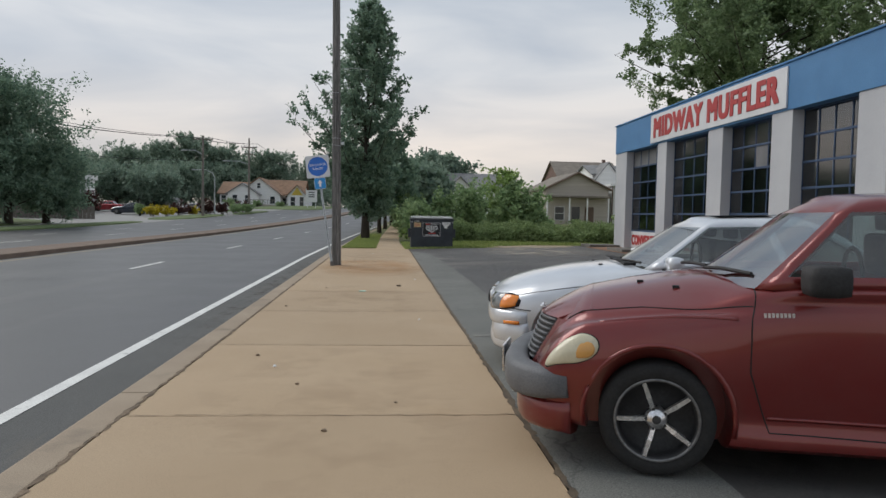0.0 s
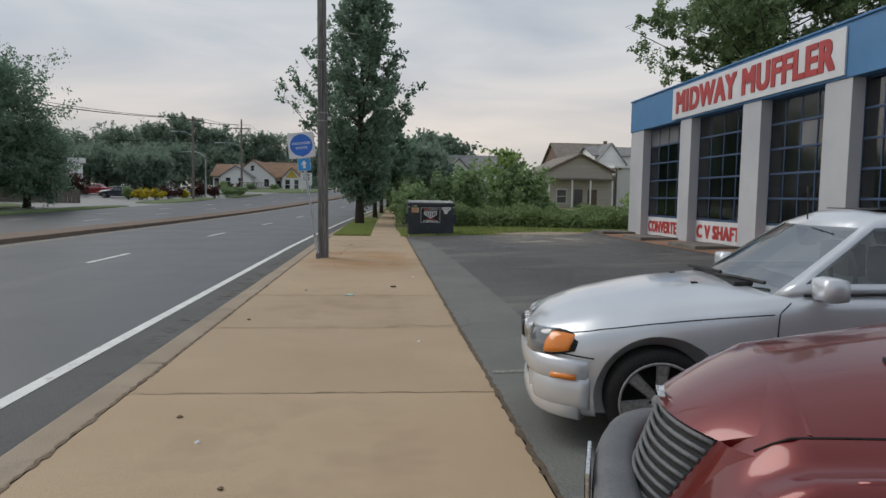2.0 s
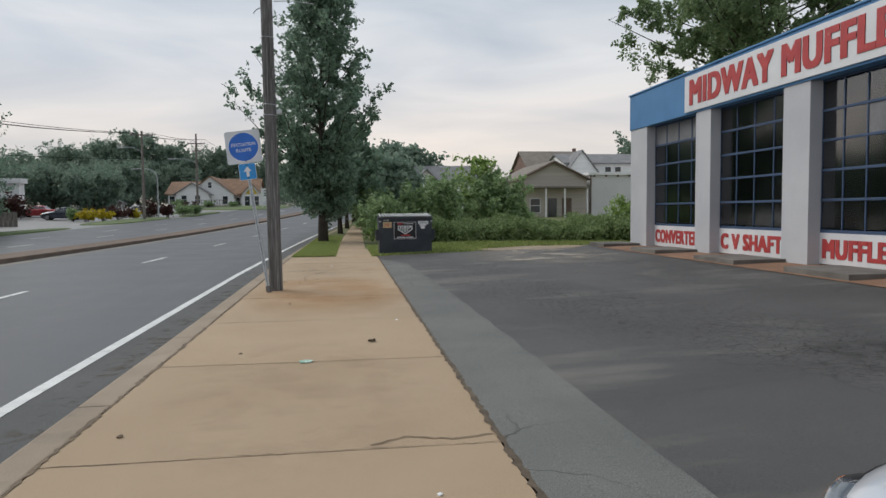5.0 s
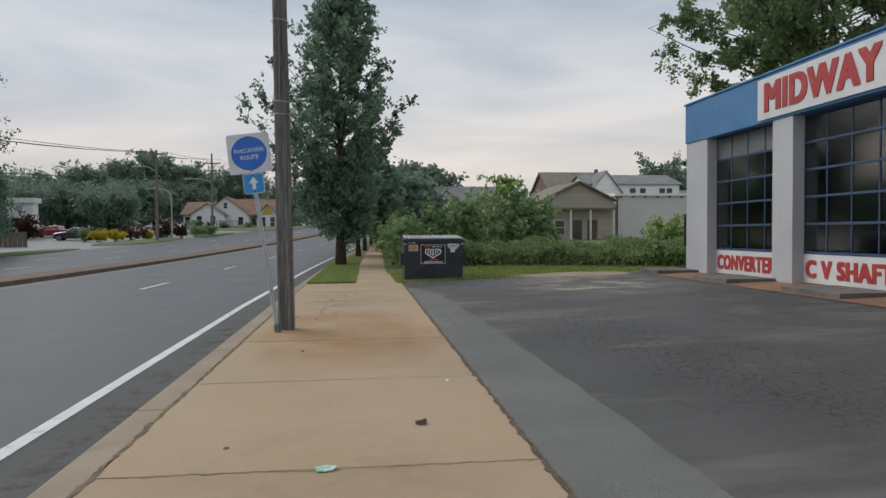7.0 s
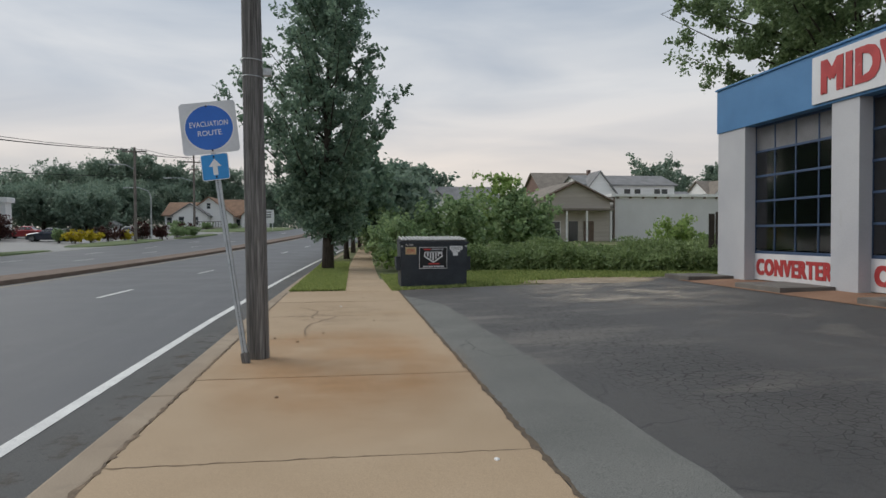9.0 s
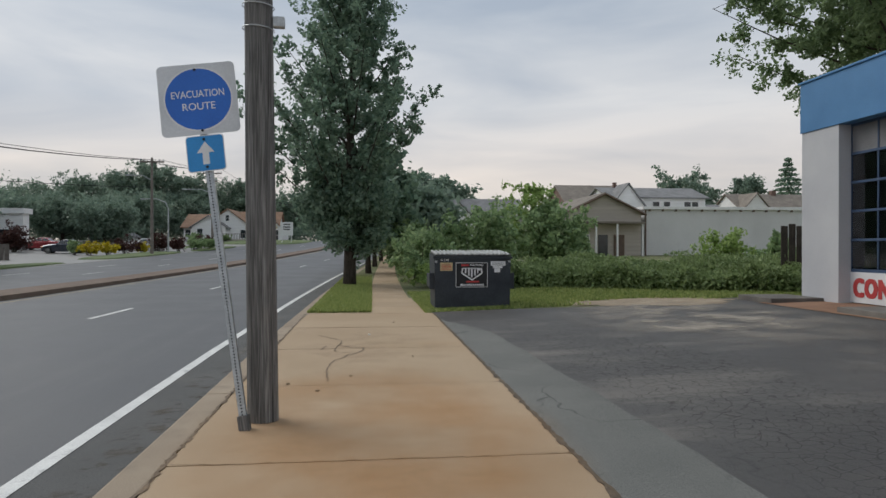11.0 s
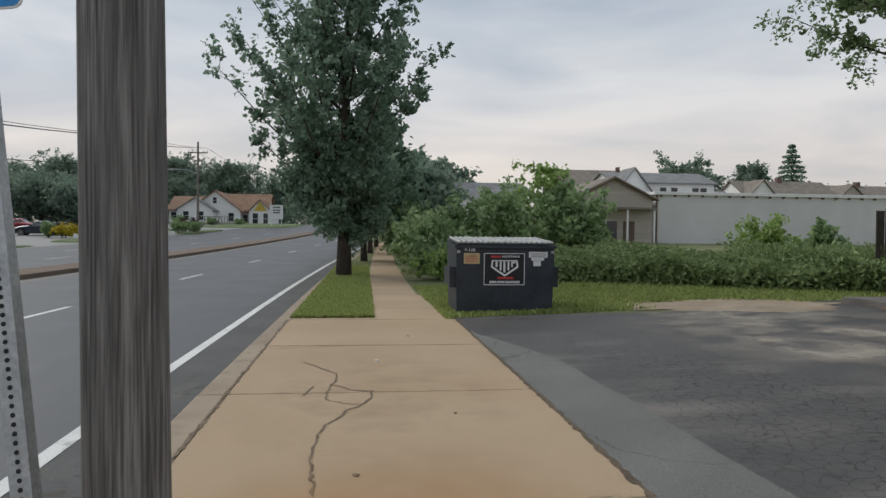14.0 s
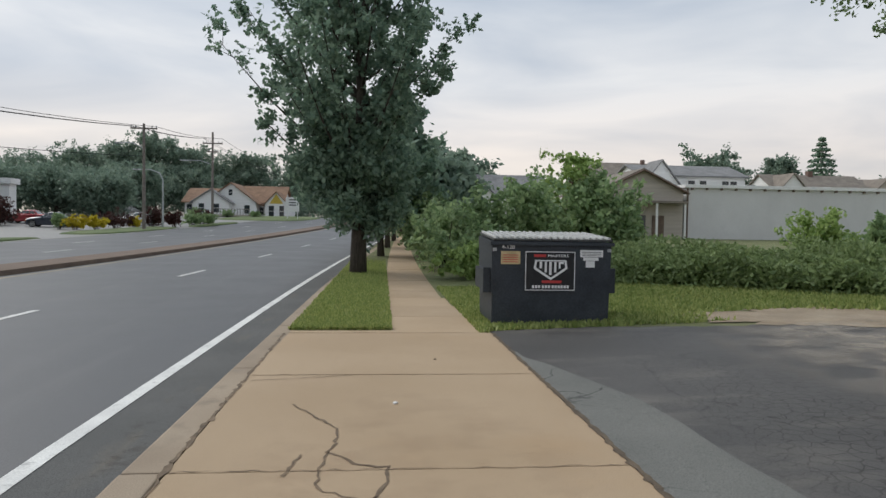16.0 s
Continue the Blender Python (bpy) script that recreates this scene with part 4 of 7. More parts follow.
def street_pear(base, seed):
    """The tall tree in the verge: a dense low skirt, then open ascending limbs set with leafy shoots."""
    rnd = random.Random(seed)
    rng = np.random.default_rng(seed)
    t = thing("street_tree", Matrix.Translation(base), "tall dark green tree with open upper crown in the verge", "tree", "street trees")
    bm = bmesh.new()
    h = 14.0
    axis = [Vector((0.25 * (k / 10) ** 2 + rnd.uniform(-0.05, 0.05), rnd.uniform(-0.05, 0.05), h * 0.97 * k / 10)) for k in range(11)]
    axis[0] = Vector((0, 0, -0.4))
    tube_bm(axis, [0.235 * (1.2 if k == 0 else (1 - 0.9 * k / 10)) + 0.01 for k in range(11)], 12, bm)

    def envelope(z, a):
        r = float(np.interp(z, (1.5, 2.4, 4.0, 4.7, 5.4, 6.6, 8.0, 9.5, 11.0, 12.4, 13.4, 14.2), (1.0, 1.6, 1.7, 2.7, 3.5, 3.85, 3.6, 2.9, 2.1, 1.25, 0.65, 0.15)))
        return r * (1.0 - 0.12 * math.cos(a))

    skirt, upper = [], []
    for i in range(104):
        low = i < 30
        tip_z = rnd.uniform(1.7, 4.4) if low else 4.8 + 9.1 * ((i - 30 + rnd.random()) / 74) ** 1.12
        a = i * 2.399 + rnd.uniform(-0.35, 0.35)
        reach = envelope(tip_z, a) * (rnd.uniform(0.7, 1.0) if low else rnd.uniform(0.5, 1.06))
        climb = reach * (0.15 if low else 0.5 + 0.05 * tip_z) + 0.15
        z0 = max(1.55, tip_z - climb)
        k = min(9.99, z0 / (h * 0.97) * 10)
        p0 = axis[int(k)].lerp(axis[int(k) + 1], k - int(k))
        d = Vector((math.cos(a), math.sin(a), 0))
        pts = [p0 + d * reach * u + Vector((0, 0, (tip_z - z0) * u ** 1.35)) + Vector((rnd.gauss(0, 0.05), rnd.gauss(0, 0.05), 0)) * u for u in (0, 0.3, 0.65, 1.0)]
        r0 = 0.075 * (1 - 0.6 * tip_z / h) + 0.008
        tube_bm(pts, [r0, r0 * 0.7, r0 * 0.4, r0 * 0.12], 5, bm, cap=False)
        for s in range(12 if low else 9):
            u = 0.18 + 0.82 * (s + rnd.random()) / (12 if low else 9)
            q = pts[0].lerp(pts[1], u / 0.3) if u < 0.3 else pts[1].lerp(pts[2], (u - 0.3) / 0.35) if u < 0.65 else pts[2].lerp(pts[3], (u - 0.65) / 0.35)
            off = Vector((rnd.gauss(0, 0.2), rnd.gauss(0, 0.2), rnd.gauss(0.05, 0.16))) * min(1.0, reach)
            (skirt if low else upper).append((q + off, rnd.uniform(0.45, 0.8) if low else rnd.uniform(0.38, 0.85)))
            tube_bm([q, q + off * 0.6, q + off * 1.5], [r0 * 0.25, r0 * 0.16, r0 * 0.06], 3, bm, cap=False)
    part("trunk", bm, M_BARK, t, smooth=True)
    pts = np.concatenate([shoots(rng, skirt, 34000, (0, 0), None, 0.1, 0.3), shoots(rng, upper, 50000, (0.1, 0), None, 0.75, 0.15)])
    crown = new("crown", leaf_mesh("crown", pts, 0.125, M_LEAF_DARK, rng))
    crown.parent = t
    return t


def shrub(name, base, w, d, h, leaves, leaf, mat, seed, label, category="bush", stems=9, group="", ragged=0.35):
    """A bush: stems from the ground and leaves in uneven clumps."""
    rnd = random.Random(seed)
    rng = np.random.default_rng(seed)
    t = thing(name, Matrix.Translation((base[0], base[1], base[2] + rise(base[1]))), label, category, group)
    bm = bmesh.new()
    centers = []
    for i in range(stems):
        a, r = rnd.uniform(0, 6.28), math.sqrt(rnd.random())
        tip = Vector((math.cos(a) * r * w / 2, math.sin(a) * r * d / 2, h * (1 - ragged * rnd.random()) * math.sqrt(max(0.15, 1 - 0.75 * r * r))))
        mid = Vector((tip.x * 0.45, tip.y * 0.45, tip.z * 0.55))
        tube_bm([(tip.x * 0.15, tip.y * 0.15, -0.4), mid, tip], [0.022 * h / 2 + 0.006, 0.014, 0.005], 4, bm, cap=False)
        for s in range(7):
            u = 0.3 + 0.7 * s / 6
            p = mid.lerp(tip, u)
            centers.append((Vector((p.x * 1.0, p.y, p.z * (0.25 + 0.75 * u))) + Vector((rnd.gauss(0, 0.1) * w, rnd.gauss(0, 0.1) * d, 0)), 0.2 * h * rnd.uniform(0.5, 1.1)))
    part("branchwork", bm, M_BARK, t)
    pts = shoots(rng, centers, leaves, (0, 0), h * 1.08, 0.5, 0.3)
    pts[:, 2] = np.abs(pts[:, 2])
    crown = new("foliage", leaf_mesh("foliage", pts, leaf, mat, rng))
    crown.parent = t
    return t


# ---- things along the pavement ----
def utility_pole_near():
    t = thing("utility_pole", Matrix.Translation((-1.338, 19.03, 0)), "weathered grey wooden utility pole set in the pavement", "utility pole")
    rnd = random.Random(2)
    bm = bmesh.new()
    seg, rings = 40, []
    groove = [rnd.uniform(-1, 1) for _ in range(seg)]
    for k in range(46):
        z = -0.2 + k * 0.24
        r = 0.134 - 0.0042 * z
        ring = []
        for s in range(seg):
            a = 2 * math.pi * s / seg
            w = 0.0045 * groove[s] + 0.003 * noise.noise(Vector((math.cos(a) * 3, math.sin(a) * 3, z * 0.7)))
            ring.append(bm.verts.new(((r + w) * math.cos(a) - 0.011 * z, (r + w) * math.sin(a), z)))
        rings.append(ring)
    for r0, r1 in zip(rings, rings[1:]):
        for s in range(seg):
            bm.faces.new((r0[s], r0[(s + 1) % seg], r1[(s + 1) % seg], r1[s]))
    bm.faces.new(rings[-1])
    part("shaft", bm, M_POLE, t, smooth=True)
    for z in (3.42, 3.62, 4.9):
        bm = lathe_bm([(0.136, -0.006), (0.140, 0.0), (0.136, 0.006)], 24, m=Matrix.Translation((-0.011 * z, 0, z)) @ Euler((radians(90), 0.06, 0)).to_matrix().to_4x4())
        part("wire_band", bm, M_GALV, t, "thin galvanised wire band")
    part("bracket", box_bm(0.09, -0.05, 3.44, 0.19, 0.03, 3.53, 0.01), M_GALV, t, "small steel bracket")
    part("stub_wire", tube_bm([(0.08, 0, 5.6), (0.4, 0.05, 5.63), (0.85, 0.1, 5.6)], 0.008, 5), M_GALV, t)
    bm = tube_bm([(-0.1, -0.02, 5.5), (-0.25, -0.03, 5.42), (-0.3, -0.03, 5.35)], 0.012, 5)
    part("hook", bm, M_GALV, t)
    return t


def rounded_plate(w, h, r, d, m):
    bm = bmesh.new()
    pts = []
    for cx, cz, a0 in ((w / 2 - r, h / 2 - r, 0), (-w / 2 + r, h / 2 - r, 90), (-w / 2 + r, -h / 2 + r, 180), (w / 2 - r, -h / 2 + r, 270)):
        for k in range(5):
            a = radians(a0 + 22.5 * k)
            pts.append((cx + r * math.cos(a), cz + r * math.sin(a)))
    f = [bm.verts.new((x, -d / 2, z)) for x, z in pts]
    b = [bm.verts.new((x, d / 2, z)) for x, z in pts]
    bm.faces.new(f)
    bm.faces.new(b[::-1])
    n = len(pts)
    for i in range(n):
        bm.faces.new((f[(i + 1) % n], f[i], b[i], b[(i + 1) % n]))
    bmesh.ops.transform(bm, matrix=m, verts=bm.verts)
    return bm


def disc_bm(r, y, m, seg=48, r0=0.0):
    bm = bmesh.new()
    out = [bm.verts.new((r * math.cos(2 * math.pi * k / seg), y, r * math.sin(2 * math.pi * k / seg))) for k in range(seg)]
    if r0:
        inn = [bm.verts.new((r0 * math.cos(2 * math.pi * k / seg), y, r0 * math.sin(2 * math.pi * k / seg))) for k in range(seg)]
        for k in range(seg):
            bm.faces.new((out[k], out[(k + 1) % seg], inn[(k + 1) % seg], inn[k]))
    else:
        bm.faces.new(out)
    bmesh.ops.transform(bm, matrix=m, verts=bm.verts)
    return bm


def route_sign():
    tilt = radians(-9.4)
    base = Matrix.Translation((-1.435, 18.72, 0)) @ Euler((radians(-8.5), tilt, 0)).to_matrix().to_4x4()
    t = thing("route_sign", base, "leaning perforated steel post with blue evacuation route sign", "road sign")
    bm = bmesh.new()
    outline = ((-0.03, 0.03), (-0.03, -0.026), (0.03, -0.026), (0.03, 0.03), (0.026, 0.03), (0.026, -0.022), (-0.026, -0.022), (-0.026, 0.03))
    low, high = ([bm.verts.new((x, y, z)) for x, y in outline] for z in (-0.1, 3.05))
    for k in range(8):
        bm.faces.new((low[k], low[(k + 1) % 8], high[(k + 1) % 8], high[k]))
    bm.faces.new(high)
    post = part("post", bm, M_GALV, t, "galvanised U-channel post with punched holes")
    bm = bmesh.new()
    for k in range(110):
        z = 0.1 + k * 0.0265
        vs = [bm.verts.new((0.0075 * math.cos(a), -0.0275, z + 0.0075 * math.sin(a))) for a in [2 * math.pi * i / 8 for i in range(8)]]
        bm.faces.new(vs)
    part("punched_holes", bm, M_BLACK, post, "row of small dark holes")
    box("base_sleeve", -0.045, -0.04, -0.05, 0.045, 0.05, 0.12, M_POLE, t, 0.006, "rusty base sleeve")
    big = Matrix.Translation((-0.0, -0.045, 2.88)) @ Euler((0, radians(2.0), radians(2))).to_matrix().to_4x4()
    plate = part("sign_plate", rounded_plate(0.665, 0.65, 0.045, 0.004, big), M_SIGN_GREY, t, "square white reflective plate")
    part("blue_disc", disc_bm(0.28, -0.0035, big), M_SIGN_BLUE, plate, "blue disc")
    part("white_ring", disc_bm(0.294, -0.0030, big, r0=0.28), M_WHITE, plate)
    for text, w, z in (("EVACUATION", 0.45, 0.015), ("ROUTE", 0.28, -0.1)):
        lettering("writing", text, w, 0.066, big @ Matrix.Translation((-w / 2, -0.005, z)) @ FACE_NEAR, M_WHITE, plate, 0.001, 0.006)
    small = Matrix.Translation((0.0, -0.043, 2.385)) @ Euler((0, radians(2.0), 0)).to_matrix().to_4x4()
    p2 = part("arrow_plate", rounded_plate(0.325, 0.325, 0.03, 0.004, small), M_WHITE, t, "small light blue plate with a white arrow")
    part("arrow_field", rounded_plate(0.31, 0.31, 0.025, 0.002, small @ Matrix.Translation((0, -0.0025, 0))), M_SIGN_CYAN, p2)
    bm = bmesh.new()
    vs = [bm.verts.new(small @ Vector((x, -0.0055, z))) for x, z in ((-0.028, -0.1), (0.028, -0.1), (0.028, 0.005), (0.075, 0.005), (0, 0.105), (-0.075, 0.005), (-0.028, 0.005))]
    bm.faces.new(vs)
    part("arrow", bm, M_WHITE, p2, "white upward arrow")
    for z in (2.59, 3.15, 2.26, 2.51):
        part("bolt", lathe_bm([(0.0, -0.056), (0.012, -0.056), (0.012, -0.03)], 8, m=Matrix.Translation((0, 0, z))), M_BLACK, t)
    return t


def dumpster():
    t = thing("dumpster", Matrix.Translation((2.12, 29.37, 0.03)), "dark steel front-load dumpster with slatted plastic lids on asphalt edge", "dumpster")
    w, d, h = 1.84, 1.35, 1.26
    bm = bmesh.new()
    out = [(-w / 2, 0, 0), (w / 2, 0, 0), (w / 2, d * 0.9, 0), (-w / 2, d * 0.9, 0)]
    top = [(-w / 2 - 0.02, -0.05, h), (w / 2 + 0.02, -0.05, h), (w / 2 + 0.02, d, h + 0.08), (-w / 2 - 0.02, d, h + 0.08)]
    a = [bm.verts.new(v) for v in out]
    b = [bm.verts.new(v) for v in top]
    bm.faces.new(a[::-1])
    for i in range(4):
        bm.faces.new((a[i], a[(i + 1) % 4], b[(i + 1) % 4], b[i]))
    bm.faces.new(b)
    bmesh.ops.bevel(bm, geom=list(bm.edges), offset=0.012, segments=2, affect='EDGES')
    part("body", bm, M_BIN, t)
    box("front_rim", -w / 2 - 0.05, -0.09, h - 0.05, w / 2 + 0.05, -0.035, h + 0.01, M_BIN, t, 0.008)
    for s in (-1, 1):
        x = s * (w / 2 + 0.055)
        pocket = box("fork_pocket", x - 0.055, 0.12, 0.50, x + 0.055, 1.05, 0.55, M_BIN, t, 0.006, "side fork pocket of welded plates")
        box("pocket_top", x - 0.055, 0.12, 0.78, x + 0.055, 1.05, 0.83, M_BIN, pocket, 0.006)
        box("pocket_face", x + s * 0.045, 0.12, 0.55, x + s * 0.055, 1.05, 0.78, M_BIN, pocket)
        box("front_flange", x - 0.075, 0.08, 0.47, x + 0.075, 0.12, 0.86, M_BIN, pocket, 0.006)
        lid = box("lid", min(0.012 * s, s * w / 2), -0.08, h + 0.02, max(0.012 * s, s * (w / 2 + 0.02)), d, h + 0.05, M_LID, t, 0.01, "ribbed grey plastic lid half")
        lid.matrix_world = t.matrix_world @ Matrix.Translation((0, -0.08, h + 0.02)) @ Euler((radians(3.2), 0, 0)).to_matrix().to_4x4() @ Matrix.Translation((0, 0.08, -h - 0.02))
        n = 9
        for k in range(n):
            xx = s * (0.06 + (w / 2 - 0.1) * k / (n - 1))
            rib = part("rib", box_bm(xx - 0.022, -0.10, h + 0.05, xx + 0.022, d - 0.05, h + 0.085, 0.008), M_RIB, lid, "pale raised rib")
    plate = box("sign_plate", -0.42, -0.052, 0.52, 0.36, -0.042, 1.12, M_BLACK, t, 0.002, "black sign plate with white border and shield emblem")
    for x0, z0, x1, z1 in ((-0.42, 0.52, 0.36, 0.533), (-0.42, 1.107, 0.36, 1.12), (-0.42, 0.52, -0.408, 1.12), (0.348, 0.52, 0.36, 1.12)):
        box("border", x0, -0.057, z0, x1, -0.053, z1, M_WHITE, plate)

    def poly(name, pts, mat, y=-0.056):
        bm = bmesh.new()
        bm.faces.new([bm.verts.new((x, y, z)) for x, z in pts])
        return part(name, bm, mat, plate)

    poly("emblem_shield", [(-0.29, 0.86), (-0.24, 0.82), (-0.02, 0.68), (0.19, 0.82), (0.24, 0.86), (0.22, 0.99), (-0.27, 0.99)], M_WHITE)
    poly("emblem_core", [(-0.255, 0.875), (-0.02, 0.72), (0.205, 0.875), (0.19, 0.97), (-0.24, 0.97)], M_BLACK, -0.0575)
    for x0, x1, z0, z1 in ((-0.2, -0.16, 0.86, 0.965), (-0.12, -0.085, 0.80, 0.965), (-0.05, -0.01, 0.76, 0.965), (0.03, 0.065, 0.80, 0.965), (0.1, 0.18, 0.93, 0.965), (0.1, 0.13, 0.86, 0.93)):
        poly("emblem_bar", [(x0, z0), (x1, z0), (x1, z1), (x0, z1)], M_WHITE, -0.059)
    poly("red_bar", [(-0.29, 1.035), (-0.1, 1.035), (-0.1, 1.075), (-0.29, 1.075)], M_RED)
    lettering("writing", "MASTERS", 0.33, 0.04, Matrix.Translation((-0.07, -0.055, 1.036)) @ FACE_NEAR, M_WHITE, plate, 0.002, 0.02)
    poly("red_bar", [(-0.16, 0.635), (0.15, 0.635), (0.15, 0.675), (-0.16, 0.675)], M_RED)
    for k in range(12):
        x = -0.31 + 0.047 * k + (0.012 if k > 2 else 0) + (0.012 if k > 5 else 0)
        poly("number_bar", [(x, 0.555), (x + 0.034, 0.555), (x + 0.034, 0.60), (x, 0.60)], M_WHITE)
    lab = box("warning_label", -0.80, -0.052, 0.92, -0.50, -0.044, 1.12, M_YELLOWED, t, 0.001, "yellowed paper warning label")
    for z in (0.95, 0.985, 1.02, 1.055):
        box("text_bar", -0.77, -0.0545, z, -0.53, -0.0525, z + 0.012, M_RED, lab)
    lettering("unit_number", "4-128", 0.2, 0.06, Matrix.Translation((-0.79, -0.052, 1.155)) @ FACE_NEAR, M_WHITE, t, 0.002, 0.02)
    paper = box("paper_label", 0.44, -0.055, 1.04, 0.80, -0.045, 1.15, M_WHITE, t, 0.001, "torn white paper label")
    for z in (1.06, 1.085, 1.11):
        box("text_bar", 0.47, -0.0575, z, 0.77, -0.0555, z + 0.008, M_LID, paper)
    box("paper_label", 0.49, -0.055, 0.985, 0.73, -0.045, 1.035, M_WHITE, t)
    box("paper_label", 0.53, -0.055, 0.88, 0.67, -0.045, 0.98, M_WHITE, t)
    for s in (-1, 1):
        box("corner_tab", s * 0.9 - 0.03, -0.056, 1.12, s * 0.9 + 0.03, -0.048, 1.17, M_GALV, t)
    return t


def litter():
    rnd = random.Random(11)
    bm = bmesh.new()
    vs = [bm.verts.new((0.09 * math.cos(a) * (0.7 + 0.5 * rnd.random()), 0.05 * math.sin(a) * (0.7 + 0.5 * rnd.random()), 0.012 * rnd.random())) for a in [k * 0.7 for k in range(9)]]
    bm.faces.new(vs)
    r = bmesh.ops.extrude_face_region(bm, geom=list(bm.faces))
    bmesh.ops.translate(bm, vec=(0, 0, 0.008), verts=[v for v in r["geom"] if isinstance(v, bmesh.types.BMVert)])
    w = part("wrapper", bm, surface("green_wrapper", (0.2, 0.5, 0.36), (0.62, 0.7, 0.62), 20, 0.4, 0.1))
    w.location = (-0.375, 12.36, 0.004)
    tagged(w, "crumpled pale green wrapper on the pavement", "wrapper")
    bm = bmesh.new()
    for k in range(7):
        a = rnd.uniform(0, 6.28)
        tube_bm([(0.03 * math.cos(a), 0.03 * math.sin(a), 0.012), (0.05 * math.cos(a + 1.5), 0.04 * math.sin(a + 1.5), 0.022), (0.06 * math.cos(a + 2.5), 0.05 * math.sin(a + 2.5), 0.008)], [0.010, 0.014, 0.004], 5, bm)
    s = part("dead_leaf", bm, M_JOINT)
    s.location = (0.33, 13.35, 0.004)
    tagged(s, "curled dark dead leaf on the concrete", "leaf")
    for i, (x, y) in enumerate(((-1.0, 5.9), (-0.7, 5.2), (0.15, 4.6), (-0.35, 3.9), (-1.1, 12.9), (0.75, 14.9), (-0.62, 21.0), (-0.95, 20.2), (0.2, 22.4), (-1.25, 6.4), (0.55, 8.9), (-1.3, 20.6), (-0.9, 16.9), (-1.5, 10.2), (0.1, 26.7), (-0.4, 24.8))):
        bm = bmesh.new()
        bmesh.ops.create_icosphere(bm, subdivisions=1, radius=0.016 + 0.012 * rnd.random())
        for v in bm.verts:
            v.co *= rnd.uniform(0.7, 1.2)
            v.co.z = max(v.co.z * 0.6, -0.004)
        p = part("pebble", bm, M_CRACK if i % 5 else M_WHITE)
        p.location = (x, y, 0.005)
        tagged(p, "small dark crumb of debris on concrete", "debris", "pavement debris")


# ---- buildings beyond ----
M_TAN = surface("tan_siding", (0.40, 0.36, 0.31), (0.48, 0.435, 0.38), 1.2, 0.8, 0.1, fine=12, fine_amount=0.06, stretch=(0.1, 0.1, 3))
M_WHITE_SIDING = surface("white_siding", (0.74, 0.74, 0.73), (0.82, 0.82, 0.81), 1.0, 0.7, 0.1, fine=10, fine_amount=0.06, stretch=(0.1, 0.1, 4))
M_GREY_WALL = overlay(surface("grey_metal_wall", (0.56, 0.56, 0.555), (0.63, 0.63, 0.625), 0.5, 0.6, 0.05, fine=8, fine_amount=0.02, stretch=(1, 1, 0.6)), (0.27, 0.26, 0.25), 'noise', 0.5, 0.62, 0.85, 0.22)
M_SHINGLE_BROWN = surface("brown_shingles", (0.20, 0.12, 0.075), (0.29, 0.18, 0.115), 1.0, 0.9, 0.3, fine=14, fine_amount=0.25)
M_SHINGLE_GREY = surface("grey_shingles", (0.17, 0.17, 0.17), (0.25, 0.25, 0.25), 1.0, 0.9, 0.3, fine=14, fine_amount=0.2)
M_SHINGLE_TAN = surface("tan_shingles", (0.17, 0.145, 0.12), (0.25, 0.22, 0.185), 1.0, 0.9, 0.3, fine=14, fine_amount=0.2)
M_BRICK = surface("dull_brick", (0.14, 0.09, 0.075), (0.2, 0.13, 0.105), 2.0, 0.9, 0.2, fine=9, fine_amount=0.2)
M_WINDOW = surface("dark_window_glass", (0.025, 0.03, 0.035), (0.05, 0.06, 0.065), 0.8, 0.08, 0.0)
M_TRIM = surface("brown_trim", (0.11, 0.075, 0.055), (0.16, 0.11, 0.08), 2, 0.7, 0.1)
M_YELLOW = surface("yellow_siding", (0.55, 0.40, 0.06), (0.62, 0.46, 0.09), 2, 0.7, 0.05)


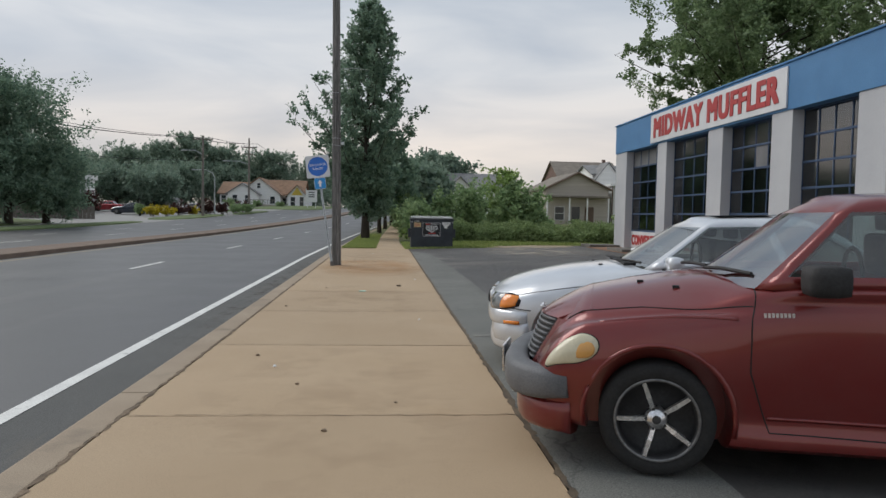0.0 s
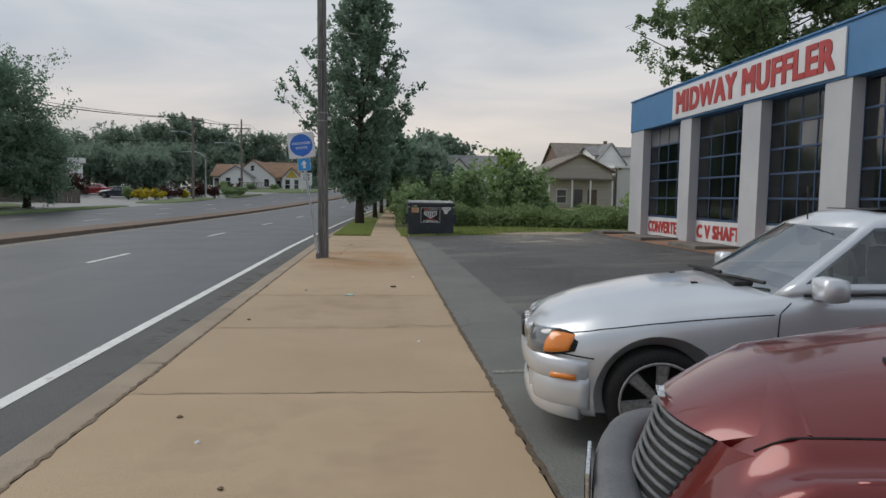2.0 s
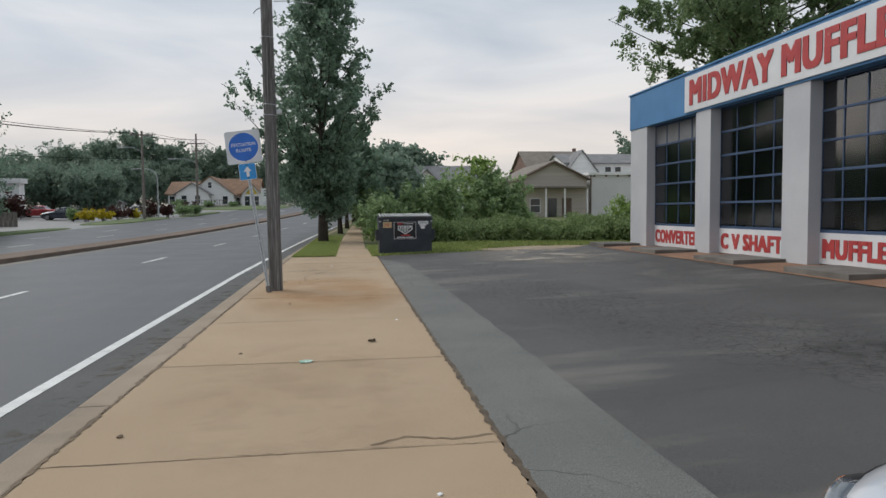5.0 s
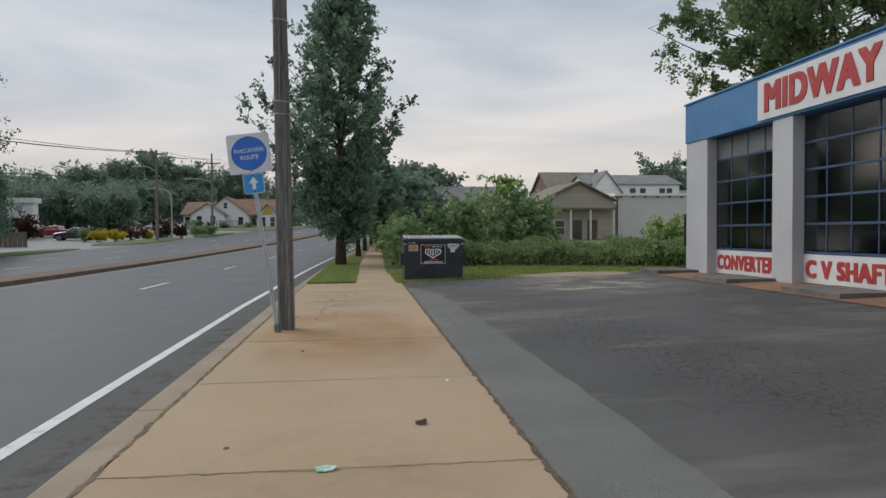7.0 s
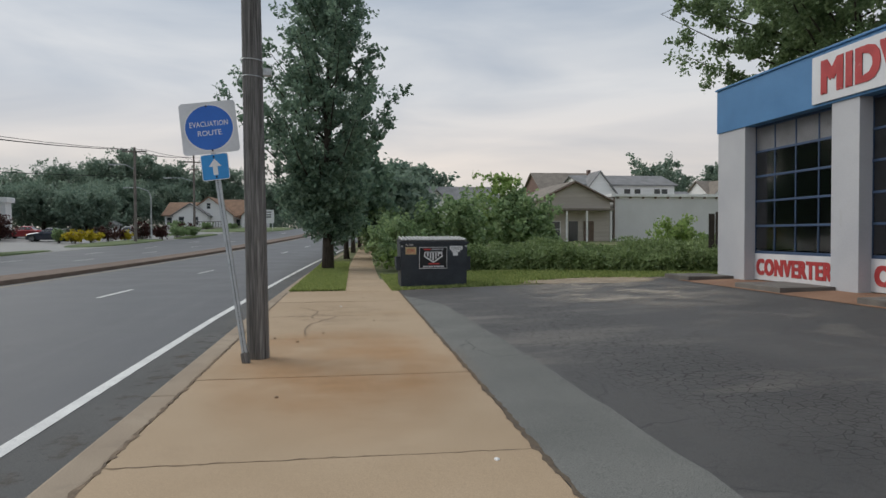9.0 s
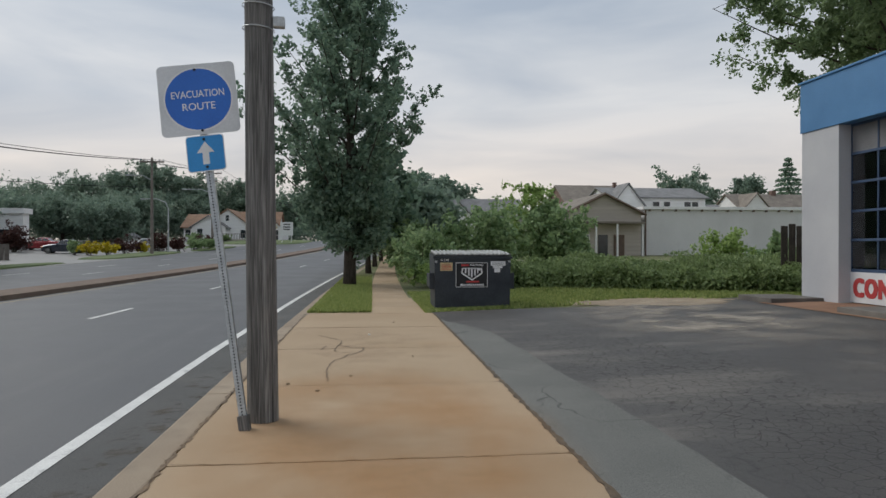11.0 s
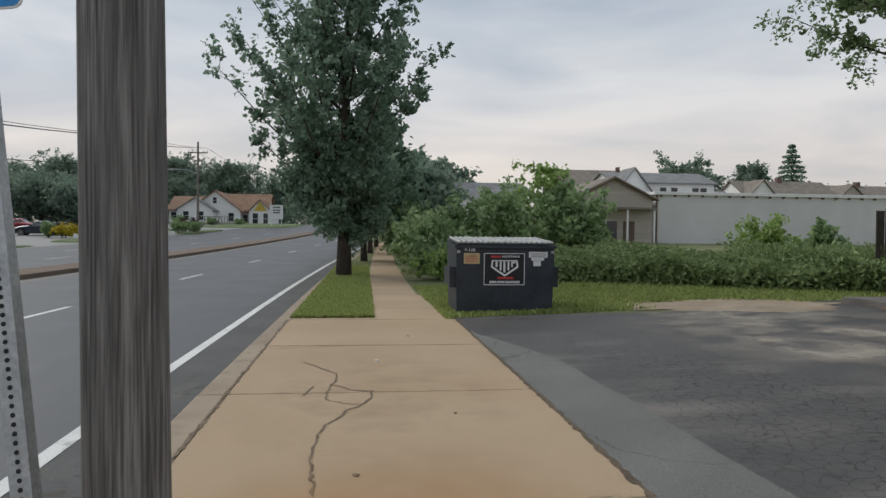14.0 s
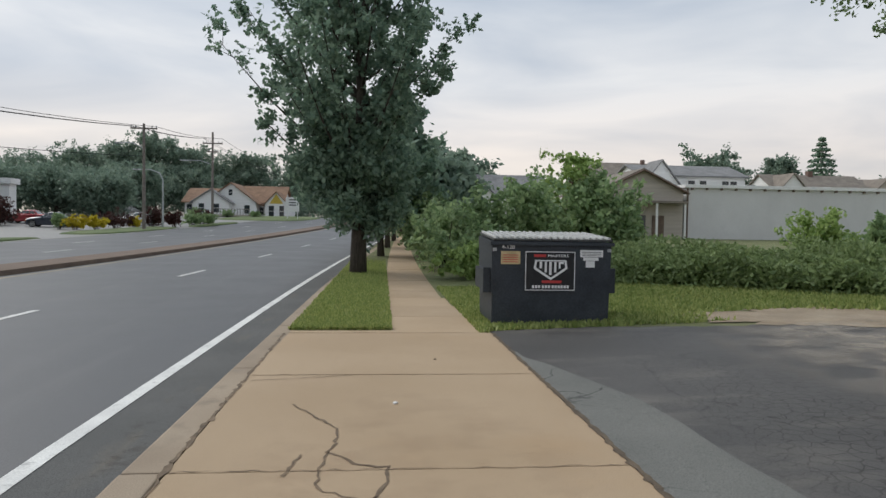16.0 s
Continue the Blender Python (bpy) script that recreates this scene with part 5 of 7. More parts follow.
def gable(name, parent, x0, x1, y0, y1, z0, ze, zr, wall, roof, ridge='y', over=0.35, trim=None):
    """Walls with a pitched roof; the ridge runs along y (gable towards the viewer) or along x."""
    xm, ym = (x0 + x1) / 2, (y0 + y1) / 2
    if ridge == 'y':
        v = [(x0, y0, z0), (x1, y0, z0), (x1, y1, z0), (x0, y1, z0), (x0, y0, ze), (x1, y0, ze), (x1, y1, ze), (x0, y1, ze), (xm, y0, zr), (xm, y1, zr)]
        f = [(0, 1, 5, 8, 4), (1, 2, 6, 5), (2, 3, 7, 9, 6), (3, 0, 4, 7)]
    else:
        v = [(x0, y0, z0), (x1, y0, z0), (x1, y1, z0), (x0, y1, z0), (x0, y0, ze), (x1, y0, ze), (x1, y1, ze), (x0, y1, ze), (x0, ym, zr), (x1, ym, zr)]
        f = [(0, 1, 5, 4), (1, 2, 6, 9, 5), (2, 3, 7, 6), (3, 0, 4, 8, 7)]
    body = obj("wall", v, f, wall, parent)
    th = 0.16
    s = (zr - ze) / ((x1 - x0) / 2 if ridge == 'y' else (y1 - y0) / 2)
    for side in (-1, 1):
        if ridge == 'y':
            xe = xm + side * ((x1 - x0) / 2 + over)
            ze2 = ze - s * over
            q = [(xm, y0 - over, zr + 0.02), (xe, y0 - over, ze2 + 0.02), (xe, y1 + over, ze2 + 0.02), (xm, y1 + over, zr + 0.02)]
        else:
            ye = ym + side * ((y1 - y0) / 2 + over)
            ze2 = ze - s * over
            q = [(x0 - over, ym, zr + 0.02), (x0 - over, ye, ze2 + 0.02), (x1 + over, ye, ze2 + 0.02), (x1 + over, ym, zr + 0.02)]
        vv = q + [(a, b, c + th) for a, b, c in q]
        obj("roof", vv, [(0, 1, 2, 3), (7, 6, 5, 4), (0, 4, 5, 1), (1, 5, 6, 2), (2, 6, 7, 3), (3, 7, 4, 0)], roof, parent)
    return body


def window(parent, x, y, z, w, h, frame_mat=None, name="window"):
    """A framed window on a wall that looks towards -y."""
    fr = box(name, x - w / 2 - 0.07, y - 0.05, z - 0.07, x + w / 2 + 0.07, y, z + h + 0.07, frame_mat or M_WHITE, parent)
    box("pane", x - w / 2, y - 0.058, z, x + w / 2, y - 0.052, z + h / 2 - 0.03, M_WINDOW, fr)
    box("pane", x - w / 2, y - 0.058, z + h / 2 + 0.03, x + w / 2, y - 0.052, z + h, M_WINDOW, fr)
    return fr


def far_buildings():
    # low grey commercial block with a flat roof
    g = thing("warehouse", Matrix.Translation((-0.3, 0, 0.3)), "long low grey metal-clad warehouse with a white roof edge", "warehouse")
    box("wall", 25.9, 75.0, -0.2, 66, 90, 4.82, M_GREY_WALL, g)
    box("roof_edge", 25.7, 74.8, 4.83, 66.2, 90.2, 5.12, M_WHITE, g, 0.03, "white metal roof edge")
    box("downpipe", 25.92, 74.86, 0, 26.04, 74.98, 4.8, M_TRIM, g)
    for k in range(30):
        box("roof_bracket", 26.3 + 1.3 * k, 74.78, 4.66, 26.45 + 1.3 * k, 74.99, 4.84, M_TRIM, g)
    # tan gabled house with a porch roof
    t = thing("tan_house", Matrix.Translation((-0.8, 0, 0.35)), "tan sided house with brown gable trim and porch", "house")
    gable("house", t, 18.6, 25.75, 74.2, 86, -0.1, 4.35, 6.1, M_TAN, M_SHINGLE_TAN)
    for s in (-1, 1):
        xm = (18.6 + 25.75) / 2
        part("rake_board", tube_bm([(xm, 73.82, 6.12), (xm + s * 3.95, 73.82, 4.2)], 0.09, 4), M_TRIM, t, "brown rake board")
    box("porch_roof", 18.2, 73.0, 3.35, 25.7, 74.15, 3.55, M_SHINGLE_TAN, t, 0.03)
    for x in (18.5, 21.0, 23.0, 25.4):
        box("porch_post", x, 73.1, 0, x + 0.15, 73.25, 3.35, M_WHITE, t)
    window(t, 20.2, 74.17, 0.9, 1.0, 1.4)
    box("door", 23.1, 74.1, 0.15, 24.1, 74.19, 2.35, M_TRIM, t)
    box("door", 21.6, 74.1, 0.15, 22.5, 74.19, 2.35, M_WINDOW, t)
    # white upper storeys and grey roofs behind
    w = thing("white_house", Matrix(), "white two-storey house with grey shingle roof and dormer", "house")
    gable("house", w, 29.5, 42.0, 95, 104, 0, 7.75, 9.2, M_WHITE_SIDING, M_SHINGLE_GREY, 'x')
    gable("house", w, 29.2, 33.4, 93.6, 97, 0, 6.6, 9.3, M_WHITE_SIDING, M_SHINGLE_GREY, 'y')
    for x in (35.5, 36.9, 39.6, 40.6):
        window(w, x, 94.99, 5.9, 0.8, 1.35)
    s = thing("grey_house", Matrix(), "small house with plain grey shingle roof", "house")
    gable("house", s, 41.0, 47.5, 99, 107, 0, 5.6, 7.3, M_WHITE_SIDING, M_SHINGLE_GREY, 'x')
    b = thing("brick_house", Matrix(), "dull brown house with a steep shingle roof", "house")
    gable("house", b, 28.6, 39.0, 110, 122, 0, 7.8, 11.0, M_BRICK, M_SHINGLE_TAN, 'x')
    box("chimney", 37.0, 114, 9.5, 37.5, 114.5, 11.5, M_BRICK, b)
    for i, (x0, x1, y, ze, zr, wall) in enumerate(((61, 77, 120, 8.0, 10.6, M_WHITE_SIDING), (78, 92, 122, 8.2, 10.3, M_TAN), (94, 112, 128, 7.5, 10.4, M_WHITE_SIDING))):
        h = thing("row_house", Matrix(), "distant pale house with tan shingle roof", "house", "distant houses")
        gable("house", h, x0, x1, y, y + 9, 0, ze, zr, wall, M_SHINGLE_TAN, 'x')
        gable("house", h, x0 - 0.5, x0 + 4.5, y - 1.5, y + 4, 0, ze - 0.4, zr - 0.2, wall, M_SHINGLE_TAN, 'y')
        for k in range(4):
            window(h, x0 + 6 + 2.3 * k, y - 0.01, ze - 1.7, 1.0, 1.3)
        box("chimney", (x0 + x1) / 2, y + 4, zr - 0.5, (x0 + x1) / 2 + 0.8, y + 4.8, zr + 0.8, M_BRICK, h)
    r = thing("green_roof_house", Matrix(), "house half hidden by trees with a dark roof", "house")
    gable("house", r, 8.6, 18.0, 92, 100, 0, 5.0, 7.3, M_WHITE_SIDING, M_SHINGLE_GREY, 'x')
    gable("house", r, 8.0, 12.0, 90.5, 95, 0, 4.6, 6.6, M_WHITE_SIDING, M_SHINGLE_GREY, 'y')
    window(r, 10, 90.49, 2.5, 0.9, 1.3)
    # the white bungalow across the road
    h = thing("white_bungalow", Matrix.Translation((0.6, 0, rise(128) - 0.35)), "white sided bungalow with brown shingle roofs and porch", "house")
    gable("house", h, -31.6, -22.0, 131, 141, -0.4, 2.55, 4.75, M_WHITE_SIDING, M_SHINGLE_BROWN, 'x', 0.5)
    gable("house", h, -27.6, -19.9, 127.5, 138, -0.4, 2.4, 5.35, M_WHITE_SIDING, M_SHINGLE_BROWN, 'y', 0.4)
    gable("house", h, -28.9, -23.6, 125.2, 127.45, -0.4, 2.4, 4.15, M_WHITE_SIDING, M_SHINGLE_GREY, 'y', 0.4)
    gable("house", h, -22.8, -16.2, 130.5, 139, -0.4, 2.6, 5.2, M_WHITE_SIDING, M_SHINGLE_BROWN, 'x', 0.4)
    gable("house", h, -18.7, -15.2, 128.2, 138, -0.4, 2.3, 4.1, M_WHITE_SIDING, M_SHINGLE_BROWN, 'y', 0.4)
    obj("gable_infill", [(-18.0, 128.16, 2.35), (-15.9, 128.16, 2.35), (-16.95, 128.16, 3.85), (-18.0, 128.19, 2.35), (-15.9, 128.19, 2.35), (-16.95, 128.19, 3.85)], [(0, 1, 2), (0, 3, 4, 1), (1, 4, 5, 2), (2, 5, 3, 0)], M_YELLOW, h, label="yellow painted gable triangle")
    for x, y, z, ww, hh in ((-30.9, 130.99, 0.9, 0.8, 1.2), (-29.7, 130.99, 0.9, 0.8, 1.2), (-27.6, 125.19, 0.8, 0.8, 1.3), (-25.4, 125.19, 0.8, 0.8, 1.3), (-21.3, 127.49, 0.7, 0.8, 1.3), (-23.8, 127.49, 3.5, 0.55, 0.9), (-19.6, 130.49, 0.6, 0.7, 1.2), (-17.7, 128.19, 0.3, 0.8, 1.7), (-16.1, 128.19, 0.3, 0.7, 1.7)):
        window(h, x, y, z, ww, hh)
    box("porch_deck", -25.0, 123.2, 0.2, -20.2, 125.1, 0.45, M_TAN, h)
    for k in range(12):
        box("porch_rail", -24.9 + 0.42 * k, 123.25, 0.45, -24.83 + 0.42 * k, 123.32, 1.25, M_POLE_FAR, h)
    box("porch_handrail", -25.0, 123.2, 1.25, -20.1, 123.36, 1.33, M_POLE_FAR, h)
    box("chimney", -24.8, 134, 4.0, -24.2, 134.6, 5.4, M_BRICK, h)
    # low white building at the road's far side
    l = thing("low_shop", Matrix(), "low white flat-roofed building with a dark window front", "shop")
    box("wall", -46, 99.5, -0.4, -41.4, 101, 5.9, M_WHITE_SIDING, l)
    box("roof_band", -46.3, 99.2, 5.5, -41.1, 101.3, 6.15, M_WHITE, l, 0.05)
    box("shop_window", -46, 99.4, 0.8, -42.2, 99.48, 3.6, M_WINDOW, l)
    p = thing("shed", Matrix(), "small white gabled shed among the trees", "shed")
    gable("house", p, -42.3, -37.0, 121, 127, -0.1, 3.2, 4.9, M_WHITE_SIDING, M_SHINGLE_GREY)
    sg = thing("roadside_sign", Matrix.Translation((-12.6, 118, rise(118) - 0.3)), "white roadside board on two posts", "sign")
    for x in (-0.75, 0.65):
        box("post", x, -0.05, -0.1, x + 0.1, 0.05, 3.3, M_WHITE, sg)
    box("board", -0.95, -0.09, 1.3, 0.95, -0.055, 3.35, M_WHITE, sg)
    for z in (2.9, 2.5, 2.15):
        box("text_bar", -0.5, -0.1, z, 0.5, -0.092, z + 0.18, M_LID, sg)


def far_pole(x, y, h, arms, lamp=None, label="tall wooden utility pole with crossarms"):
    t = thing("utility_pole", Matrix.Translation((x, y, rise(y) - 0.1)), label, "utility pole", "far utility poles")
    part("shaft", tube_bm([(0, 0, -0.3), (0, 0, h - rise(y))], [0.17, 0.11], 10), M_POLE_FAR, t)
    for z, w in arms:
        z -= rise(y)
        arm = box("crossarm", -w / 2, -0.07, z, w / 2, 0.07, z + 0.14, M_POLE_FAR, t)
        for s in (-0.95, -0.6, 0.6, 0.95):
            part("insulator", lathe_bm([(0.0, 0.2), (0.05, 0.18), (0.06, 0.08), (0.03, 0.0)], 8, m=Matrix.Translation((s * w / 2, 0, z + 0.14)) @ Euler((radians(90), 0, 0)).to_matrix().to_4x4()), M_GALV, arm)
    if lamp:
        z, reach = lamp[0] - rise(y), lamp[1]
        part("lamp_arm", tube_bm([(0, 0, z - 0.5), (reach * 0.5, 0, z), (reach, 0, z)], 0.05, 6), M_GALV, t)
        box("lamp_head", min(reach, reach * 1.35), -0.15, z - 0.08, max(reach, reach * 1.35), 0.15, z + 0.06, M_GALV, t, 0.03)
    return t


def wire(name, a, b, sag, label="thin black overhead cable"):
    pts = []
    for k in range(13):
        u = k / 12
        p = Vector(a).lerp(Vector(b), u)
        p.z -= sag * 4 * u * (1 - u)
        pts.append(p)
    return tagged(part(name, tube_bm(pts, 0.022, 4), M_BLACK), label, "cable", "overhead cables")


def far_furniture():
    far_pole(-20.2, 103, 12.4, ((11.0, 2.3), (10.0, 1.2)), (9.0, -2.8))
    far_pole(-22.2, 85, 10.7, ((10.2, 2.4),), (8.9, -1.9))
    far_pole(6.5, 110, 12.6, ((11.6, 1.8),), None, "slim wooden utility pole beyond the trees")
    lp = thing("street_lamp", Matrix.Translation((-22.0, 90, 0.5)), "grey street lamp with a curved arm", "street lamp")
    part("shaft", tube_bm([(0, 0, -0.2), (0, 0, 5.2), (-0.3, 0, 5.9), (-1.2, 0, 6.25), (-2.3, 0, 6.25)], [0.1, 0.07, 0.06, 0.05, 0.05], 8), M_GALV, lp)
    box("lamp_head", -2.9, -0.14, 6.17, -2.2, 0.14, 6.3, M_GALV, lp, 0.03)
    for dx, z in ((-1.1, 10.35), (-0.7, 10.35), (1.1, 10.35)):
        wire("cable", (-22.2 + dx, 85, z), (-40 + dx, 30, z + 0.6), 1.6)
        wire("cable", (-22.2 + dx, 85, z), (-20.2 + dx, 103, z + 1.2), 0.25)
        wire("cable", (-20.2 + dx, 103, z + 1.2), (-14 + dx, 170, z + 0.6), 1.3)
    wire("cable", (-22.2, 85, 7.6), (-40, 30, 6.6), 0.9)
    f = thing("fence", Matrix(), "low weathered brown board fence across the road", "fence")
    for k in range(30):
        x = -43.0 + 0.42 * k
        box("board", x, 74.0, ROAD_Z, x + 0.38, 74.04, 1.75 + 0.02 * (k % 3), M_POLE_FAR, f)
    # slatted gate post beside the shop
    g = thing("fence", Matrix.Translation((11.5, 31.5, 0.2)), "dark weathered wooden fence panel by the shop", "fence")
    for k in range(5):
        box("slat", 0.24 * k, 0, -0.2, 0.24 * k + 0.2, 0.03, 1.95 + 0.06 * (k % 2), M_BARK, g)


def planting():
    street_pear((-1.15, 40.5, 0), 21)
    for i, y in enumerate((51, 60, 70, 82)):
        tree("street_tree", (-0.95 + 0.7 * bend(y), y, 0), 7.5 + 0.6 * (i % 2), 5.0, 1.9, 7000, 0.3, M_LEAF_DARK, 30 + i, "dark green street tree in the verge", 0.16, 22, 0.35, (0, 0), "street trees", 1.0)
    # the spreading tree behind the shop
    tree("maple_tree", (21.7, 37.5, 0.2), 17.0, 15.0, 8.4, 95000, 0.14, M_LEAF_MAPLE, 41, "large spreading maple rising behind the garage", 0.35, 52, 0.3, (0, 0), "", 1.05, twig=0.95)
    tree("maple_tree", (27.0, 27.0, 0.2), 17.5, 14, 8.0, 34000, 0.24, M_LEAF_MAPLE, 43, "large green maple rising behind the garage roof", 0.35, 36, 0.45, (0, 0), "", 1.3)
    # woods across the road
    rnd = random.Random(6)
    for i, (x, y, h, w) in enumerate(((-30.2, 57, 13.4, 8.5), (-35.5, 58, 13.8, 9.5), (-31.6, 54.5, 7.2, 6.0), (-41.5, 53, 12, 9.5), (-37, 53, 8, 6.5), (-48, 60, 13, 10), (-42, 80, 4.6, 6), (-47.5, 93, 6.5, 8), (-54, 95, 7.5, 10), (-61, 92, 8.5, 12), (-39, 118, 6.6, 8), (-46, 121, 7.8, 10), (-63, 155, 13.2, 16), (-53, 152, 15.4, 14), (-46.5, 149, 16.2, 10), (-41.5, 150, 19.6, 10), (-36, 152, 16.8, 10), (-31.5, 158, 13.6, 10), (-25.5, 156, 15.6, 11.5), (-29.4, 61.5, 7.5, 5.5),
                                      (-72, 150, 12.8, 15), (-82, 150, 13, 15), (-17, 165, 12.0, 11), (-9, 175, 12.5, 13), (-2, 185, 12, 13), (-55, 121, 8.5, 11), (-64, 116, 8.5, 12), (-92, 140, 12.5, 16), (-102, 120, 13, 16), (-39, 133, 9.5, 10), (-33.5, 146, 11, 9))):
        # crowns beyond 70 m take the leaf colour with haze mixed in
        tree("broadleaf_tree", (x, y, -0.1), h, w, h * 0.12, 20000 if y > 100 else 36000, 0.3 if y > 100 else 0.24 if y > 70 else 0.17, M_LEAF_HAZED if y > 70 else M_LEAF_DARK, 60 + i, "broad dark green tree in the woods across the road", 0.3, 26, 0.42, (0, 0), "woods across the road", 1.9)
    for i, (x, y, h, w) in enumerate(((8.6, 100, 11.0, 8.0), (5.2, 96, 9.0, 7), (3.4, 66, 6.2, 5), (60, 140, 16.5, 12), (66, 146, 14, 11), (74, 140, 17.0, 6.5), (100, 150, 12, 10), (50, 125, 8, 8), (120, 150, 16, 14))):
        tree("broadleaf_tree", (x, y, 0), h, w, h * 0.2, 7000, 0.42, M_LEAF_HAZED, 90 + i, "dark green tree beyond the rooftops", 0.25, 24, 0.42, (0, 0), "trees beyond the houses", 1.5)
    # undergrowth that closes the woods at the road's far end
    rng = np.random.default_rng(17)
    n = 26000
    x = rng.uniform(-75, 26, n)
    p = np.c_[x, 150 + 8 * rng.random(n) + 3 * np.sin(x * 0.3), rise(150) + rng.random(n) ** 0.8 * (3.4 + 0.9 * np.sin(x * 0.45) + 0.6 * np.sin(x * 1.3))]
    tagged(new("undergrowth", leaf_mesh("undergrowth", p, 0.36, M_LEAF_HAZED, rng)), "dark undergrowth along the edge of the woods", "bushes", "", "stuff")
    # spruce
    sp = thing("spruce_tree", Matrix.Translation((89, 150, 0)), "tall dark spruce with drooping tiers", "tree")
    rng = np.random.default_rng(7)
    part("trunk", tube_bm([(0, 0, 0), (0, 0, 20.6)], [0.35, 0.03], 8), M_BARK, sp)
    pts = []
    for k in range(17):
        z = 4 + 16.4 * k / 16
        r = 8.0 * (1 - (z - 3) / 18.2) * (0.85 + 0.3 * ((k * 7) % 5) / 5) + 0.1
        for j in range(9):
            a = j * 0.7 + k * 0.37
            for u in np.linspace(0.15, 1, 8):
                for q in range(5):
                    pts.append((math.cos(a) * r * u + rng.normal() * 0.16, math.sin(a) * r * u + rng.normal() * 0.16, z - 0.45 * u * u * r * 0.4 + rng.normal() * 0.14))
    c = new("crown", leaf_mesh("crown", pts, 0.42, M_LEAF_DARK, rng))
    c.parent = sp
    # growth behind the dumpster and along the lot
    shrub("sapling", (17.2, 45, 0), 2.4, 1.8, 2.9, 2600, 0.16, M_LEAF_LIGHT, 101, "pale green sapling standing above the hedge", "bush", 10)
    shrub("sapling", (20.4, 46, 0), 2.4, 1.8, 2.3, 1400, 0.26, M_LEAF_MID, 102, "sapling with long drooping leaves above the hedge", "bush", 8)
    shrub("large_shrub", (10.4, 52, 0), 4.0, 3.6, 4.3, 8000, 0.2, M_LEAF_MID, 103, "dense green shrub taller than the dumpster", "bush", 24)
    tree("young_tree", (9.3, 53, 0), 5.9, 3.2, 1.5, 2600, 0.2, M_LEAF_LIGHT, 104, "thin young tree with sparse upright twigs", 0.07, 14, 0.45, (0, 0), "", 0.5)
    shrub("large_shrub", (5.7, 50, 0), 4.2, 3.5, 4.1, 7000, 0.2, M_LEAF_MID, 105, "loose green shrub behind the dumpster", "bush", 20)
    shrub("large_shrub", (13.0, 56, 0), 2.4, 2.4, 1.7, 2600, 0.2, M_LEAF_MID, 106, "green shrub before the tan house", "bush", 16)
    shrub("path_bush", (1.9, 43.0, 0), 2.6, 4.0, 2.5, 5200, 0.16, M_LEAF_MID, 107, "unkempt bush crowding the footpath", "bush", 18)
    shrub("path_bush", (2.6, 38.4, 0), 3.0, 2.4, 1.15, 4200, 0.13, M_LEAF_LIGHT, 108, "low weedy growth beside the footpath", "bush", 20)
    shrub("path_bush", (1.6, 50, 0), 2.6, 5.0, 3.2, 5000, 0.18, M_LEAF_MID, 109, "tall bush leaning towards the footpath", "bush", 18)
    # hedge of weeds as one mass
    rng = np.random.default_rng(9)
    n = 130000
    x = rng.uniform(2.6, 26, n)
    front = np.interp(x, (2.6, 4.8, 7.0, 9.2, 11, 26), (37.2, 36.4, 34.3, 31.8, 30.6, 30.2))
    depth = rng.random(n) ** 1.5 * 5.0
    bumpy = 0.80 + 0.12 * np.sin(x * 1.9) + 0.12 * np.sin(x * 4.3 + 1) + 0.1 * np.sin(x * 9.1 + 2)
    z = rng.random(n) ** 0.62 * (bumpy + 0.05 * depth)
    p = np.c_[x, front + depth + 0.25 * rng.normal(size=n), z + np.minimum(0.2, 0.1 * (x - 1.1) / 8.7)]
    tagged(new("hedge", leaf_mesh("hedge", p, 0.08, M_LEAF_HEDGE, rng, long=1.7)), "dense waist-high hedge of weeds and shrubs along the lawn", "hedge", "", "stuff")
    n = 700
    x = rng.uniform(9, 24, n)
    p = np.c_[x, np.interp(x, (7, 9.2, 11, 26), (36, 33.6, 32.6, 32.4)) + rng.normal(size=n) * 0.6, 0.98 + rng.random(n) * 0.35]
    tagged(new("tall_weeds", leaf_mesh("tall_weeds", p, 0.05, M_LEAF_HEDGE, rng, long=4.5, upright=True)), "tall seed heads standing out of the hedge", "weeds", "", "stuff")
    # beds across the road
    yellow, maroon, small = "bright yellow rounded shrub in the far bed", "dark maroon barberry shrub in the far bed", "small clipped green shrub in the far bed"
    for i, (x, y, w, h, m, lab) in enumerate(((-27.9, 84.0, 1.9, 1.3, M_LEAF_YELLOW, yellow), (-26.3, 84.6, 1.9, 1.3, M_LEAF_YELLOW, yellow), (-25.9, 88.5, 2.8, 1.9, M_LEAF_RED, maroon), (-24.6, 89.5, 1.3, 1.1, M_LEAF_YELLOW, "small yellow shrub in the far bed"),
                                              (-23.4, 91, 2.2, 2.0, M_LEAF_RED, maroon), (-21.6, 92.5, 1.8, 1.6, M_LEAF_RED, maroon), (-20.6, 96, 1.8, 1.5, M_LEAF_MID, small), (-19.5, 98, 1.7, 1.4, M_LEAF_MID, small), (-20.9, 101, 2.4, 1.8, M_LEAF_RED, maroon),
                                              (-29.5, 84.6, 1.2, 1.4, M_LEAF_MID, small), (-18.5, 122, 2.0, 0.9, M_LEAF_MID, "green shrub before the bungalow"), (-22.5, 122, 2.2, 1.0, M_LEAF_MID, "green shrub before the bungalow"), (-27.5, 124, 2.6, 1.2, M_LEAF_MID, "green shrub before the bungalow"))):
        shrub("bed_shrub", (x, y, ROAD_Z + 0.1), w, w * 0.8, h, 2600, 0.12, m, 120 + i, lab, "bush", 14, "far bed shrubs", 0.2)
